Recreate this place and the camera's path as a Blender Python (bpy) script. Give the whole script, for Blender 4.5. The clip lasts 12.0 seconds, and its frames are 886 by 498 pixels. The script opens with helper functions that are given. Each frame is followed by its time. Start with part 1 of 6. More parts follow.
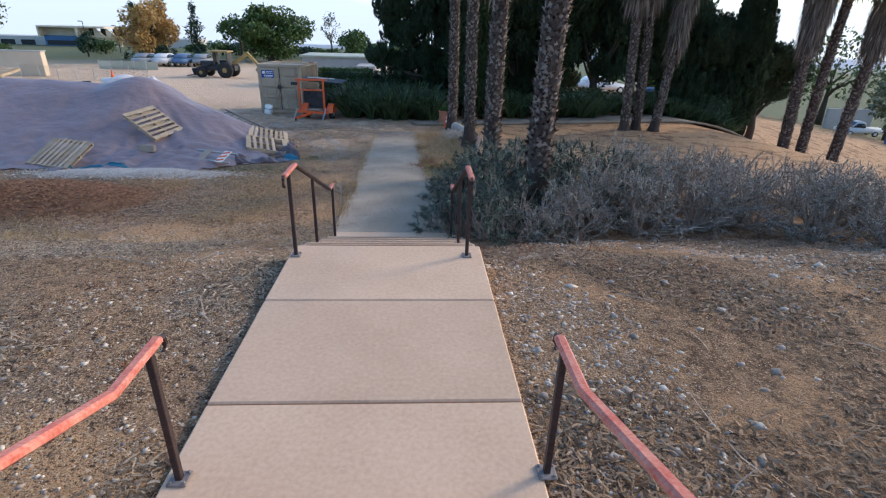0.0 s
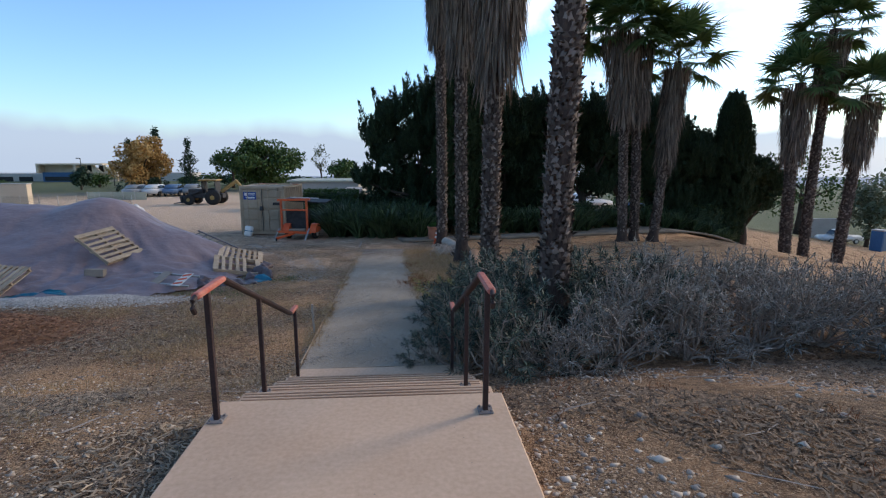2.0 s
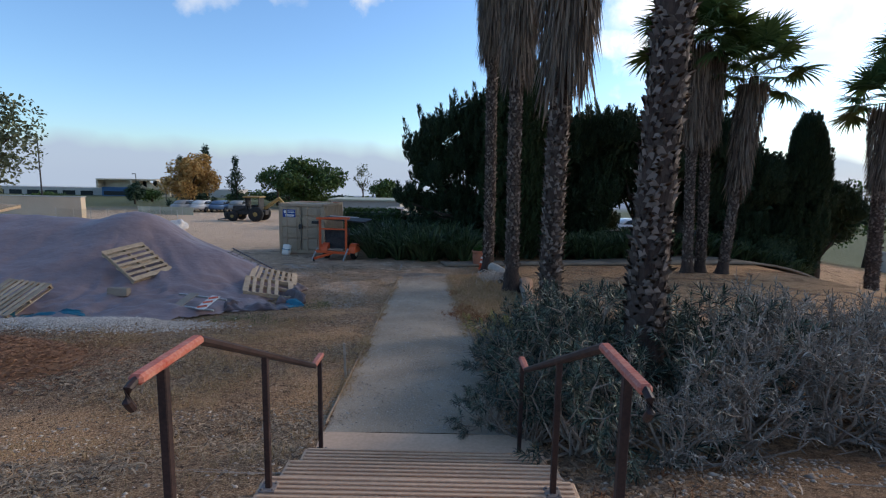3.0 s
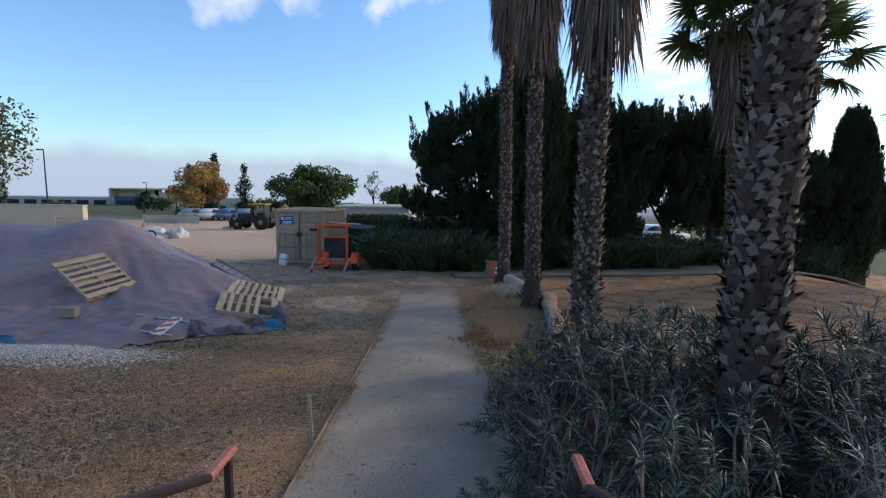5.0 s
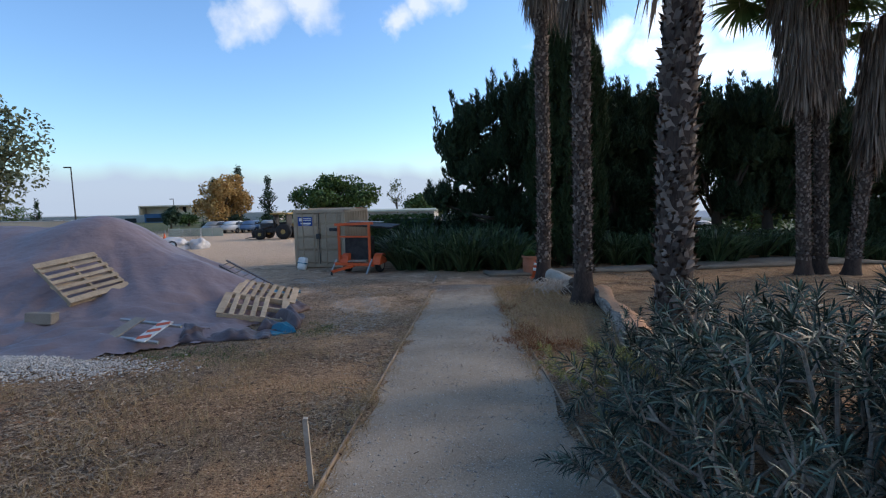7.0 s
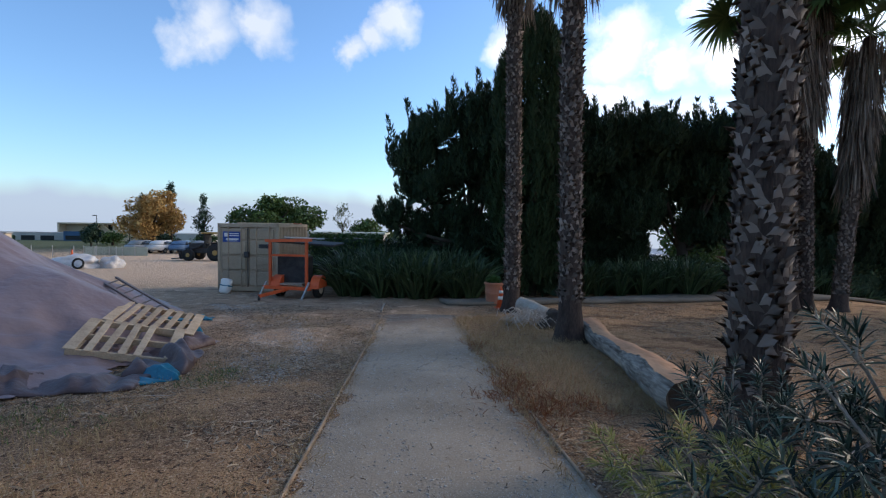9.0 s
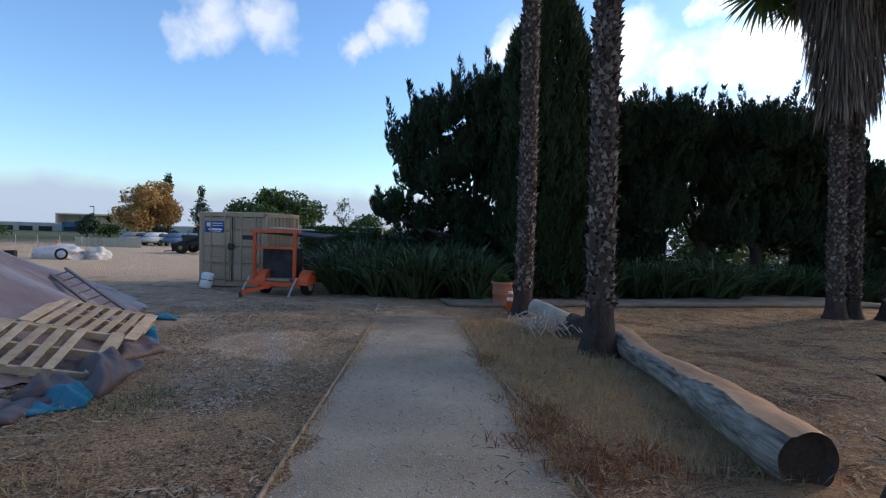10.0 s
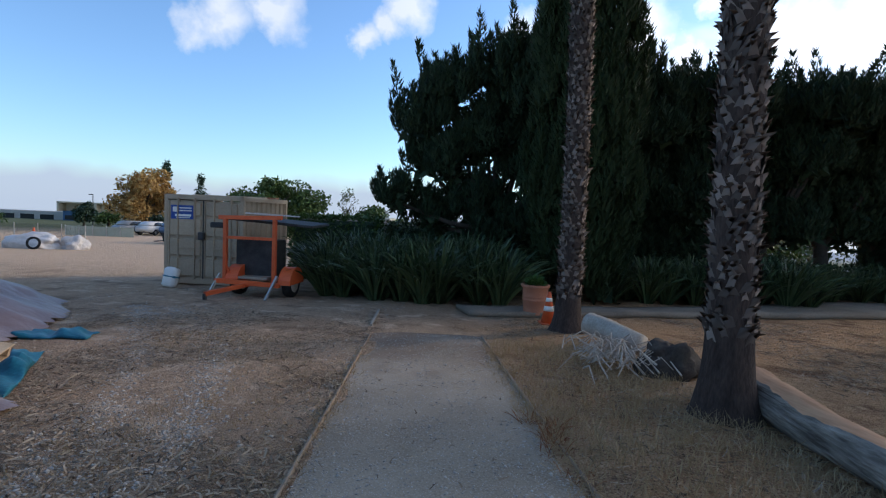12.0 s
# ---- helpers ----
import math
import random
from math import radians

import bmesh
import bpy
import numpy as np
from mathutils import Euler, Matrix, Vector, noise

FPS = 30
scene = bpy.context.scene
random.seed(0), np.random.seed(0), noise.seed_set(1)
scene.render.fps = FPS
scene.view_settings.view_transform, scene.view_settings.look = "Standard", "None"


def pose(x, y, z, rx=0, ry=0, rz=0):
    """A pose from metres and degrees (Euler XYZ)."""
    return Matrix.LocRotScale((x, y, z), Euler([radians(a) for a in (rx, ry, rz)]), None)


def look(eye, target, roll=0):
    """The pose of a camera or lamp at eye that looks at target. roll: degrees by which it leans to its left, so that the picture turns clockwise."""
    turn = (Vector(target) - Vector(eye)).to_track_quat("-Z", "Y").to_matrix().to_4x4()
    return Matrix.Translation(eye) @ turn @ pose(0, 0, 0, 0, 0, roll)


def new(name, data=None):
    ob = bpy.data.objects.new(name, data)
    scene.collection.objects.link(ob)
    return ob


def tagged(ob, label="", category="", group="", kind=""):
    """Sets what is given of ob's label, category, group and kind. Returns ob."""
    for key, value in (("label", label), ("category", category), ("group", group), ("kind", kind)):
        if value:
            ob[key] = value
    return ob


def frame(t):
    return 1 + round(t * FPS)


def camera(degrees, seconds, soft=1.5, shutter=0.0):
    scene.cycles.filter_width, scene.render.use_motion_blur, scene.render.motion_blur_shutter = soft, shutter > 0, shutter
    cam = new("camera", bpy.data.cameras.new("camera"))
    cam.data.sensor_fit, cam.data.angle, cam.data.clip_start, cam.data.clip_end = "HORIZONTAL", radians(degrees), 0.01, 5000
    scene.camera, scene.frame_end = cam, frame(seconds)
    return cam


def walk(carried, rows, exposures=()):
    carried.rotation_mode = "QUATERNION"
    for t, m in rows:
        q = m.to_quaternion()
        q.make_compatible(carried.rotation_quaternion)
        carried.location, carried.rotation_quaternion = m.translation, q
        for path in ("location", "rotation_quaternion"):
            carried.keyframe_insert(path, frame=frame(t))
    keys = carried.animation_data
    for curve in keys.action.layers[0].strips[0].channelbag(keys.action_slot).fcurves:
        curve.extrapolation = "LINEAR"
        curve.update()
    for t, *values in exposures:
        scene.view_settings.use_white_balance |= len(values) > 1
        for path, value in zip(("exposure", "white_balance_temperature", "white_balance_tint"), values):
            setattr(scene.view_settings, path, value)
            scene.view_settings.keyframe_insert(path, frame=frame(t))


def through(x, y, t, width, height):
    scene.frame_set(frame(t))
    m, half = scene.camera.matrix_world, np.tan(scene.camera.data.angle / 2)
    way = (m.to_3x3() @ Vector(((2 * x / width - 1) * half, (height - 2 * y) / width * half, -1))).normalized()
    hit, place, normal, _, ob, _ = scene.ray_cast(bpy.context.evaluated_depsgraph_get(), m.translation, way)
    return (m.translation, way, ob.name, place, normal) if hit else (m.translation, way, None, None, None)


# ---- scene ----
cam = camera(82.2, 12.0, soft=1.2)
PATH = [
    (0, (-0.005, -0.71, 2.411), (0.099, 1.118, 1.606), 1.6),
    (0.5, (-0.006, -0.306, 2.196), (0.088, 1.569, 1.506), 1.9),
    (1, (-0.023, 0.04, 2.113), (0.087, 1.953, 1.54), 1.2),
    (1.5, (0.029, 0.441, 2.014), (0.176, 2.385, 1.568), 0.7),
    (2, (-0.01, 1.093, 1.855), (0.139, 3.056, 1.498), 0.1),
    (2.5, (-0.072, 1.84, 1.787), (-0.022, 3.815, 1.476), 0.6),
    (3, (-0.203, 2.515, 1.745), (-0.204, 4.496, 1.47), 1.1),
    (3.2, (-0.218, 2.738, 1.747), (-0.218, 4.719, 1.471), 1.2),
    (4.8, (-0.085, 4.36, 1.555), (-0.127, 6.345, 1.313), 1.2),
    (5, (-0.116, 4.508, 1.529), (-0.167, 6.492, 1.284), 0.7),
    (5.5, (-0.177, 4.884, 1.408), (-0.235, 6.869, 1.172), 0.5),
    (6, (-0.2, 5.287, 1.223), (-0.298, 7.272, 0.991), 1.0),
    (6.5, (-0.258, 5.695, 1.033), (-0.378, 7.677, 0.8), -0.1),
    (7, (-0.38, 6.143, 0.895), (-0.528, 8.127, 0.688), -1.3),
    (7.5, (-0.467, 6.731, 0.708), (-0.57, 8.725, 0.596), -0.5),
    (7.7, (-0.512, 6.972, 0.718), (-0.562, 8.968, 0.597), -0.5),
    (9.3, (-0.69, 8.875, 0.409), (-0.617, 10.872, 0.323), 1.1),
    (9.5, (-0.671, 9.198, 0.378), (-0.597, 11.194, 0.286), 1.4),
    (10, (-0.667, 9.959, 0.307), (-0.611, 11.956, 0.21), 1.8),
    (10.5, (-0.644, 10.721, 0.237), (-0.614, 12.718, 0.135), 2.1),
    (11, (-0.696, 11.418, 0.208), (-0.662, 13.413, 0.083), 2.5),
    (11.5, (-0.729, 12.092, 0.158), (-0.688, 14.088, 0.028), 2.8),
    (12, (-0.812, 12.767, 0.161), (-0.779, 14.763, 0.036), 2.4),
]
EXPOSURES = [(0.0, 1.22), (0.5, 1.22), (1.0, 1.0), (2.0, 0.62), (3.0, 0.42), (6.0, 0.6), (9.0, 0.56), (12.0, 0.58)]
walk(cam, [(t, look(eye, target, roll)) for t, eye, target, roll in PATH], EXPOSURES)

# ---- world and sun ----
SUN_AZ, SUN_EL = radians(62), radians(22)   # clockwise from +y, and above the horizon


CLOUDS = [((-0.375, 0.87, 0.325), 0.068), ((-0.29, 0.895, 0.335), 0.060), ((-0.13, 0.94, 0.315), 0.040), ((-0.09, 0.936, 0.342), 0.044), ((-0.06, 0.926, 0.375), 0.048), ((0.13, 0.933, 0.34), 0.060),
          ((0.327, 0.892, 0.318), 0.078), ((0.41, 0.87, 0.275), 0.051), ((0.49, 0.82, 0.305), 0.068), ((0.545, 0.79, 0.285), 0.082), ((0.44, 0.82, 0.375), 0.041), ((0.60, 0.75, 0.28), 0.088), ((0.24, 0.935, 0.26), 0.048), ((0.34, 0.91, 0.215), 0.061)]


def build_world():
    w = bpy.data.worlds.new("world")
    scene.world = w
    w.use_nodes = True
    nt = w.node_tree
    nt.nodes.clear()
    N, L = nt.nodes.new, nt.links.new
    out, bg, sky = N("ShaderNodeOutputWorld"), N("ShaderNodeBackground"), N("ShaderNodeTexSky")
    sky.sky_type, sky.sun_disc = "NISHITA", False
    sky.sun_elevation, sky.sun_rotation = SUN_EL, SUN_AZ
    sky.altitude, sky.air_density, sky.dust_density, sky.ozone_density = 50, 1.0, 0.7, 3.5
    bg.inputs["Strength"].default_value = 0.15
    # broken cloud, thicker towards the sun's side, and a bank along the sea
    tc, sep = N("ShaderNodeTexCoord"), N("ShaderNodeSeparateXYZ")
    L(tc.outputs["Generated"], sep.inputs[0])

    def math_node(op, a, b=None, clamp=False):
        m = N("ShaderNodeMath")
        m.operation, m.use_clamp = op, clamp
        for k, v in enumerate((a, b)):
            if v is None:
                continue
            if isinstance(v, (int, float)):
                m.inputs[k].default_value = v
            else:
                L(v, m.inputs[k])
        return m.outputs[0]

    zc = math_node("MAXIMUM", math_node("ADD", sep.outputs["Z"], 0.12), 0.03)
    px, py = math_node("DIVIDE", sep.outputs["X"], zc), math_node("DIVIDE", sep.outputs["Y"], zc)
    comb = N("ShaderNodeCombineXYZ")
    L(px, comb.inputs[0]), L(py, comb.inputs[1])
    no = N("ShaderNodeTexNoise")
    L(comb.outputs[0], no.inputs["Vector"])
    no.inputs["Scale"].default_value, no.inputs["Detail"].default_value = 1.15, 4.0
    no.inputs["Roughness"].default_value = 0.5
    side = math_node("MULTIPLY_ADD", sep.outputs["X"], 0.26)
    side.node.inputs[2].default_value = -0.63
    cover = math_node("MULTIPLY", math_node("ADD", no.outputs["Fac"], side), 4.5, True)
    fade = math_node("MULTIPLY", math_node("ADD", sep.outputs["Z"], -0.02), 8.0, True)
    cover = math_node("MULTIPLY", cover, fade)
    mix = N("ShaderNodeMix")
    mix.data_type = "RGBA"
    n3 = N("ShaderNodeTexNoise")
    L(tc.outputs["Generated"], n3.inputs["Vector"])
    n3.inputs["Scale"].default_value, n3.inputs["Detail"].default_value, n3.inputs["Roughness"].default_value = 10.0, 7.0, 0.58
    # ragged edges: the direction is shifted a little by the noise
    wc, ws, wa = N("ShaderNodeVectorMath"), N("ShaderNodeVectorMath"), N("ShaderNodeVectorMath")
    wc.operation, ws.operation, wa.operation = "SUBTRACT", "SCALE", "ADD"
    L(n3.outputs["Color"], wc.inputs[0])
    wc.inputs[1].default_value = (0.5, 0.5, 0.5)
    L(wc.outputs[0], ws.inputs[0])
    ws.inputs["Scale"].default_value = 0.16
    L(tc.outputs["Generated"], wa.inputs[0]), L(ws.outputs[0], wa.inputs[1])
    # single clouds: direction and reach
    for d, reach in CLOUDS:
        vm = N("ShaderNodeVectorMath")
        vm.operation = "DISTANCE"
        L(wa.outputs[0], vm.inputs[0])
        vm.inputs[1].default_value = d
        blob = math_node("SUBTRACT", 1.0, math_node("DIVIDE", vm.outputs["Value"], reach))
        lump_f = math_node("MULTIPLY", math_node("ADD", blob, math_node("MULTIPLY", math_node("SUBTRACT", n3.outputs["Fac"], 0.5), 1.1)), 1.35, True)
        cover = math_node("MAXIMUM", cover, lump_f)
    tint = N("ShaderNodeMix")
    tint.data_type, tint.blend_type = "RGBA", "MULTIPLY"
    tint.inputs[0].default_value, tint.inputs[7].default_value = 1.0, (0.87, 1.0, 1.12, 1)
    L(sky.outputs[0], tint.inputs[6])
    L(math_node("MULTIPLY", cover, 0.86), mix.inputs[0])
    L(tint.outputs[2], mix.inputs[6])
    # cloud is brighter towards the sun
    lit = N("ShaderNodeMix")
    lit.data_type = "RGBA"
    lit.inputs[6].default_value, lit.inputs[7].default_value = (3.9, 4.2, 4.75, 1), (7.0, 7.0, 7.1, 1)
    L(math_node("MULTIPLY", math_node("ADD", sep.outputs["X"], 0.10), 2.2, True), lit.inputs[0])
    L(lit.outputs[2], mix.inputs[7])
    # bank of low cloud over the sea
    n2 = N("ShaderNodeTexNoise")
    L(tc.outputs["Generated"], n2.inputs["Vector"])
    n2.inputs["Scale"].default_value, n2.inputs["Detail"].default_value = 6.0, 3.0
    top = math_node("MULTIPLY_ADD", n2.outputs["Fac"], 0.09)
    top.node.inputs[2].default_value = 0.018
    bank = math_node("MULTIPLY", math_node("SUBTRACT", top, sep.outputs["Z"]), 32.0, True)
    m2 = N("ShaderNodeMix")
    m2.data_type = "RGBA"
    L(math_node("MULTIPLY", bank, 0.92), m2.inputs[0])
    L(mix.outputs[2], m2.inputs[6])
    m2.inputs[7].default_value = (2.3, 2.75, 3.55, 1)
    L(m2.outputs[2], bg.inputs["Color"])
    L(bg.outputs[0], out.inputs[0])


build_world()
sun = new("sun", bpy.data.lights.new("sun", "SUN"))
sun.data.energy, sun.data.angle, sun.data.color = 1.35, radians(14), (1.0, 0.84, 0.66)
sun.matrix_world = look((math.sin(SUN_AZ) * 50, math.cos(SUN_AZ) * 50, 50 * math.tan(SUN_EL)), (0, 0, 0))


# ---- materials ----
def warm(c):
    """Warmth of the light, put into every colour alike to offset the blue sky."""
    return (min(c[0] * 1.11, 1.0), c[1], c[2] * 0.88, 1)


def surf(name, a, b, scale=4.0, fine=60.0, rough=0.9, bump=0.25, metal=0.0, speck=None, vary=0.12, coat=0.0, depth=0.01, stretch=(1, 1, 1)):
    """Two tones mixed at a broad and a fine scale, optional specks of a third, and relief."""
    m = bpy.data.materials.new(name)
    m.use_nodes = True
    nt = m.node_tree
    N, L = nt.nodes.new, nt.links.new
    p = nt.nodes["Principled BSDF"]
    tc, mp = N("ShaderNodeTexCoord"), N("ShaderNodeMapping")
    mp.inputs["Scale"].default_value = stretch
    L(tc.outputs["Object"], mp.inputs[0])

    def nz(sc, det=5.0):
        n = N("ShaderNodeTexNoise")
        n.inputs["Scale"].default_value, n.inputs["Detail"].default_value = sc, det
        L(mp.outputs[0], n.inputs["Vector"])
        return n.outputs["Fac"]

    big, small = nz(scale), nz(fine, 6.0)
    add = N("ShaderNodeMath")
    add.operation = "ADD"
    L(big, add.inputs[0]), L(small, add.inputs[1])
    ramp = N("ShaderNodeMapRange")
    ramp.inputs[1].default_value, ramp.inputs[2].default_value = 0.72, 1.28
    L(add.outputs[0], ramp.inputs[0])
    mix = N("ShaderNodeMix")
    mix.data_type = "RGBA"
    mix.inputs[6].default_value, mix.inputs[7].default_value = warm(a), warm(b)
    L(ramp.outputs[0], mix.inputs[0])
    col = mix.outputs[2]
    if speck:
        vo = N("ShaderNodeTexVoronoi")
        vo.inputs["Scale"].default_value = speck[1]
        L(mp.outputs[0], vo.inputs["Vector"])
        lt = N("ShaderNodeMath")
        lt.operation = "LESS_THAN"
        lt.inputs[1].default_value = speck[2]
        L(vo.outputs["Distance"], lt.inputs[0])
        ms = N("ShaderNodeMix")
        ms.data_type = "RGBA"
        L(lt.outputs[0], ms.inputs[0]), L(col, ms.inputs[6])
        ms.inputs[7].default_value = (*speck[0], 1)
        col = ms.outputs[2]
    oi, hsv, mr = N("ShaderNodeObjectInfo"), N("ShaderNodeHueSaturation"), N("ShaderNodeMapRange")
    mr.inputs[3].default_value, mr.inputs[4].default_value = 1 - vary, 1 + vary
    L(oi.outputs["Random"], mr.inputs[0]), L(mr.outputs[0], hsv.inputs["Value"]), L(col, hsv.inputs["Color"])
    L(hsv.outputs[0], p.inputs["Base Color"])
    p.inputs["Roughness"].default_value, p.inputs["Metallic"].default_value = rough, metal
    p.inputs["Coat Weight"].default_value = coat
    p.inputs["Specular IOR Level"].default_value = 0.3
    if bump:
        bp = N("ShaderNodeBump")
        bp.inputs["Strength"].default_value, bp.inputs["Distance"].default_value = bump, depth
        L(add.outputs[0], bp.inputs["Height"]), L(bp.outputs[0], p.inputs["Normal"])
    return m


def leafy(name, a, b, rough=0.55, through=0.15, lean=1.0):
    """Leaf colours that differ from leaf to leaf, letting some light through."""
    m = bpy.data.materials.new(name)
    m.use_nodes = True
    nt = m.node_tree
    N, L = nt.nodes.new, nt.links.new
    p = nt.nodes["Principled BSDF"]
    geo, mix = N("ShaderNodeNewGeometry"), N("ShaderNodeMix")
    mix.data_type = "RGBA"
    mix.inputs[6].default_value, mix.inputs[7].default_value = warm(a), warm(b)
    pw = N("ShaderNodeMath")
    pw.operation = "POWER"
    pw.inputs[1].default_value = lean
    L(geo.outputs["Random Per Island"], pw.inputs[0]), L(pw.outputs[0], mix.inputs[0])
    L(mix.outputs[2], p.inputs["Base Color"])
    p.inputs["Roughness"].default_value = rough
    p.inputs["Specular IOR Level"].default_value = 0.3
    if through:
        tr, ms, out = N("ShaderNodeBsdfTranslucent"), N("ShaderNodeMixShader"), nt.nodes["Material Output"]
        L(mix.outputs[2], tr.inputs[0])
        ms.inputs[0].default_value = through
        L(p.outputs[0], ms.inputs[1]), L(tr.outputs[0], ms.inputs[2]), L(ms.outputs[0], out.inputs[0])
    return m


def ground_material():
    """Dry earth with straw litter, a dusty bare lot and an ochre dry lawn; haze far off is put into the colour."""
    m = bpy.data.materials.new("dry_ground")
    m.use_nodes = True
    nt = m.node_tree
    N, L = nt.nodes.new, nt.links.new
    p = nt.nodes["Principled BSDF"]
    tc = N("ShaderNodeTexCoord")
    sep = N("ShaderNodeSeparateXYZ")
    L(tc.outputs["Object"], sep.inputs[0])

    def nz(sc, det=6.0, ro=0.6):
        n = N("ShaderNodeTexNoise")
        n.inputs["Scale"].default_value, n.inputs["Detail"].default_value, n.inputs["Roughness"].default_value = sc, det, ro
        L(tc.outputs["Object"], n.inputs["Vector"])
        return n.outputs["Fac"]

    def rng(v, lo, hi):
        r = N("ShaderNodeMapRange")
        r.inputs[1].default_value, r.inputs[2].default_value = lo, hi
        L(v, r.inputs[0])
        return r.outputs[0]

    def mix(f, a, b):
        x = N("ShaderNodeMix")
        x.data_type = "RGBA"
        for k, v in ((0, f), (6, a), (7, b)):
            if isinstance(v, tuple):
                # warmth against the blue skylight, and some brightening, go into the colour
                x.inputs[k].default_value = (min(v[0] * 1.38, 0.9), min(v[1] * 1.17, 0.9), v[2] * 0.98, 1)
            else:
                L(v, x.inputs[k])
        return x.outputs[2]

    def op(kind, a, b):
        x = N("ShaderNodeMath")
        x.operation = kind
        for k, v in enumerate((a, b)):
            if isinstance(v, (int, float)):
                x.inputs[k].default_value = v
            else:
                L(v, x.inputs[k])
        return x.outputs[0]

    wob = op("MULTIPLY", op("SUBTRACT", nz(0.5, 4), 0.5), 5.0)
    fine, mid, big = nz(55), nz(9), nz(0.9)
    earth = mix(rng(mid, 0.38, 0.62), (0.13, 0.083, 0.052), (0.33, 0.225, 0.142))
    earth = mix(rng(big, 0.47, 0.58), earth, (0.20, 0.155, 0.115))
    earth = mix(rng(nz(0.45, 4), 0.53, 0.60), earth, (0.38, 0.25, 0.145))
    earth = mix(rng(fine, 0.52, 0.66), earth, (0.46, 0.36, 0.25))
    earth = mix(rng(fine, 0.46, 0.36), earth, (0.06, 0.04, 0.028))
    earth = mix(rng(nz(24, 5), 0.60, 0.66), earth, (0.50, 0.41, 0.31))
    earth = mix(rng(nz(17, 5), 0.42, 0.35), earth, (0.055, 0.037, 0.026))
    lot = mix(rng(mid, 0.35, 0.65), (0.42, 0.325, 0.24), (0.30, 0.23, 0.17))
    lot = mix(rng(nz(0.6, 4), 0.5, 0.62), lot, (0.31, 0.235, 0.17))
    lot = mix(rng(nz(1.1, 5), 0.54, 0.64), lot, (0.17, 0.125, 0.09))
    lot = mix(rng(nz(2.1, 5), 0.55, 0.65), lot, (0.50, 0.42, 0.335))
    lot = mix(rng(fine, 0.52, 0.75), lot, (0.47, 0.40, 0.33))
    lot = mix(rng(fine, 0.42, 0.30), lot, (0.10, 0.07, 0.05))
    # lighter from y = 25 on: sunlit haze over the lot, put into its colour
    lot = mix(rng(op("ADD", sep.outputs["Y"], wob), 25.0, 33.0), lot, mix(rng(mid, 0.3, 0.7), (0.53, 0.43, 0.335), (0.45, 0.36, 0.275)))
    lawn = mix(rng(mid, 0.3, 0.7), (0.45, 0.30, 0.18), (0.29, 0.19, 0.115))
    lawn = mix(rng(nz(1.3, 5), 0.50, 0.62), lawn, (0.15, 0.085, 0.05))
    lawn = mix(rng(nz(3.0, 5), 0.58, 0.68), lawn, (0.44, 0.32, 0.20))
    lawn = mix(rng(fine, 0.52, 0.7), lawn, (0.42, 0.30, 0.18))
    lawn = mix(rng(fine, 0.45, 0.33), lawn, (0.11, 0.07, 0.04))
    f_lot = op("MULTIPLY", rng(op("ADD", sep.outputs["Y"], wob), 14.5, 17.0), rng(op("ADD", sep.outputs["X"], wob), 1.0, -0.5))
    f_lawn = op("MULTIPLY", rng(op("ADD", sep.outputs["Y"], wob), 12.0, 13.5), rng(op("ADD", sep.outputs["X"], wob), 0.6, 2.2))
    # darker earth to the right of the steps, up to about y = 11
    f_slope = op("MULTIPLY", rng(op("ADD", sep.outputs["X"], op("MULTIPLY", wob, 0.5)), 0.6, 2.4), rng(op("ADD", sep.outputs["Y"], wob), 12.0, 10.5))
    slope_earth = mix(rng(mid, 0.38, 0.62), (0.075, 0.05, 0.034), (0.22, 0.15, 0.095))
    slope_earth = mix(rng(nz(0.8, 4), 0.54, 0.60), slope_earth, (0.30, 0.195, 0.115))
    slope_earth = mix(rng(fine, 0.54, 0.68), slope_earth, (0.40, 0.31, 0.22))
    earth = mix(op("MULTIPLY", f_slope, 0.8), earth, slope_earth)
    col = mix(f_lawn, mix(f_lot, earth, lot), lawn)
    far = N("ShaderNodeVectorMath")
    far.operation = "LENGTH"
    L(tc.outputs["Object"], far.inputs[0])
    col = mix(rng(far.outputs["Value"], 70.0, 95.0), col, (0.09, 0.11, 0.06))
    # past 500 m the haze towards the sea is blended in as blue-grey
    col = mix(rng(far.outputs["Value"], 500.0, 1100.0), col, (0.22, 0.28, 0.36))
    L(col, p.inputs["Base Color"])
    p.inputs["Roughness"].default_value = 0.95
    p.inputs["Specular IOR Level"].default_value = 0.2
    bp = N("ShaderNodeBump")
    bp.inputs["Strength"].default_value, bp.inputs["Distance"].default_value = 1.0, 0.045
    L(op("ADD", fine, op("MULTIPLY", nz(20), 1.5)), bp.inputs["Height"])
    L(bp.outputs[0], p.inputs["Normal"])
    return m


M_GROUND = ground_material()
M_CONC = surf("pink_concrete", (0.47, 0.335, 0.24), (0.58, 0.43, 0.32), 1.1, 30, 0.9, 0.08, speck=((0.3, 0.22, 0.16), 9, 0.035), depth=0.004)
M_PATH = surf("grey_gravel", (0.21, 0.18, 0.14), (0.43, 0.37, 0.295), 0.9, 75, 0.95, 0.5, speck=((0.52, 0.48, 0.43), 60, 0.2), depth=0.012)


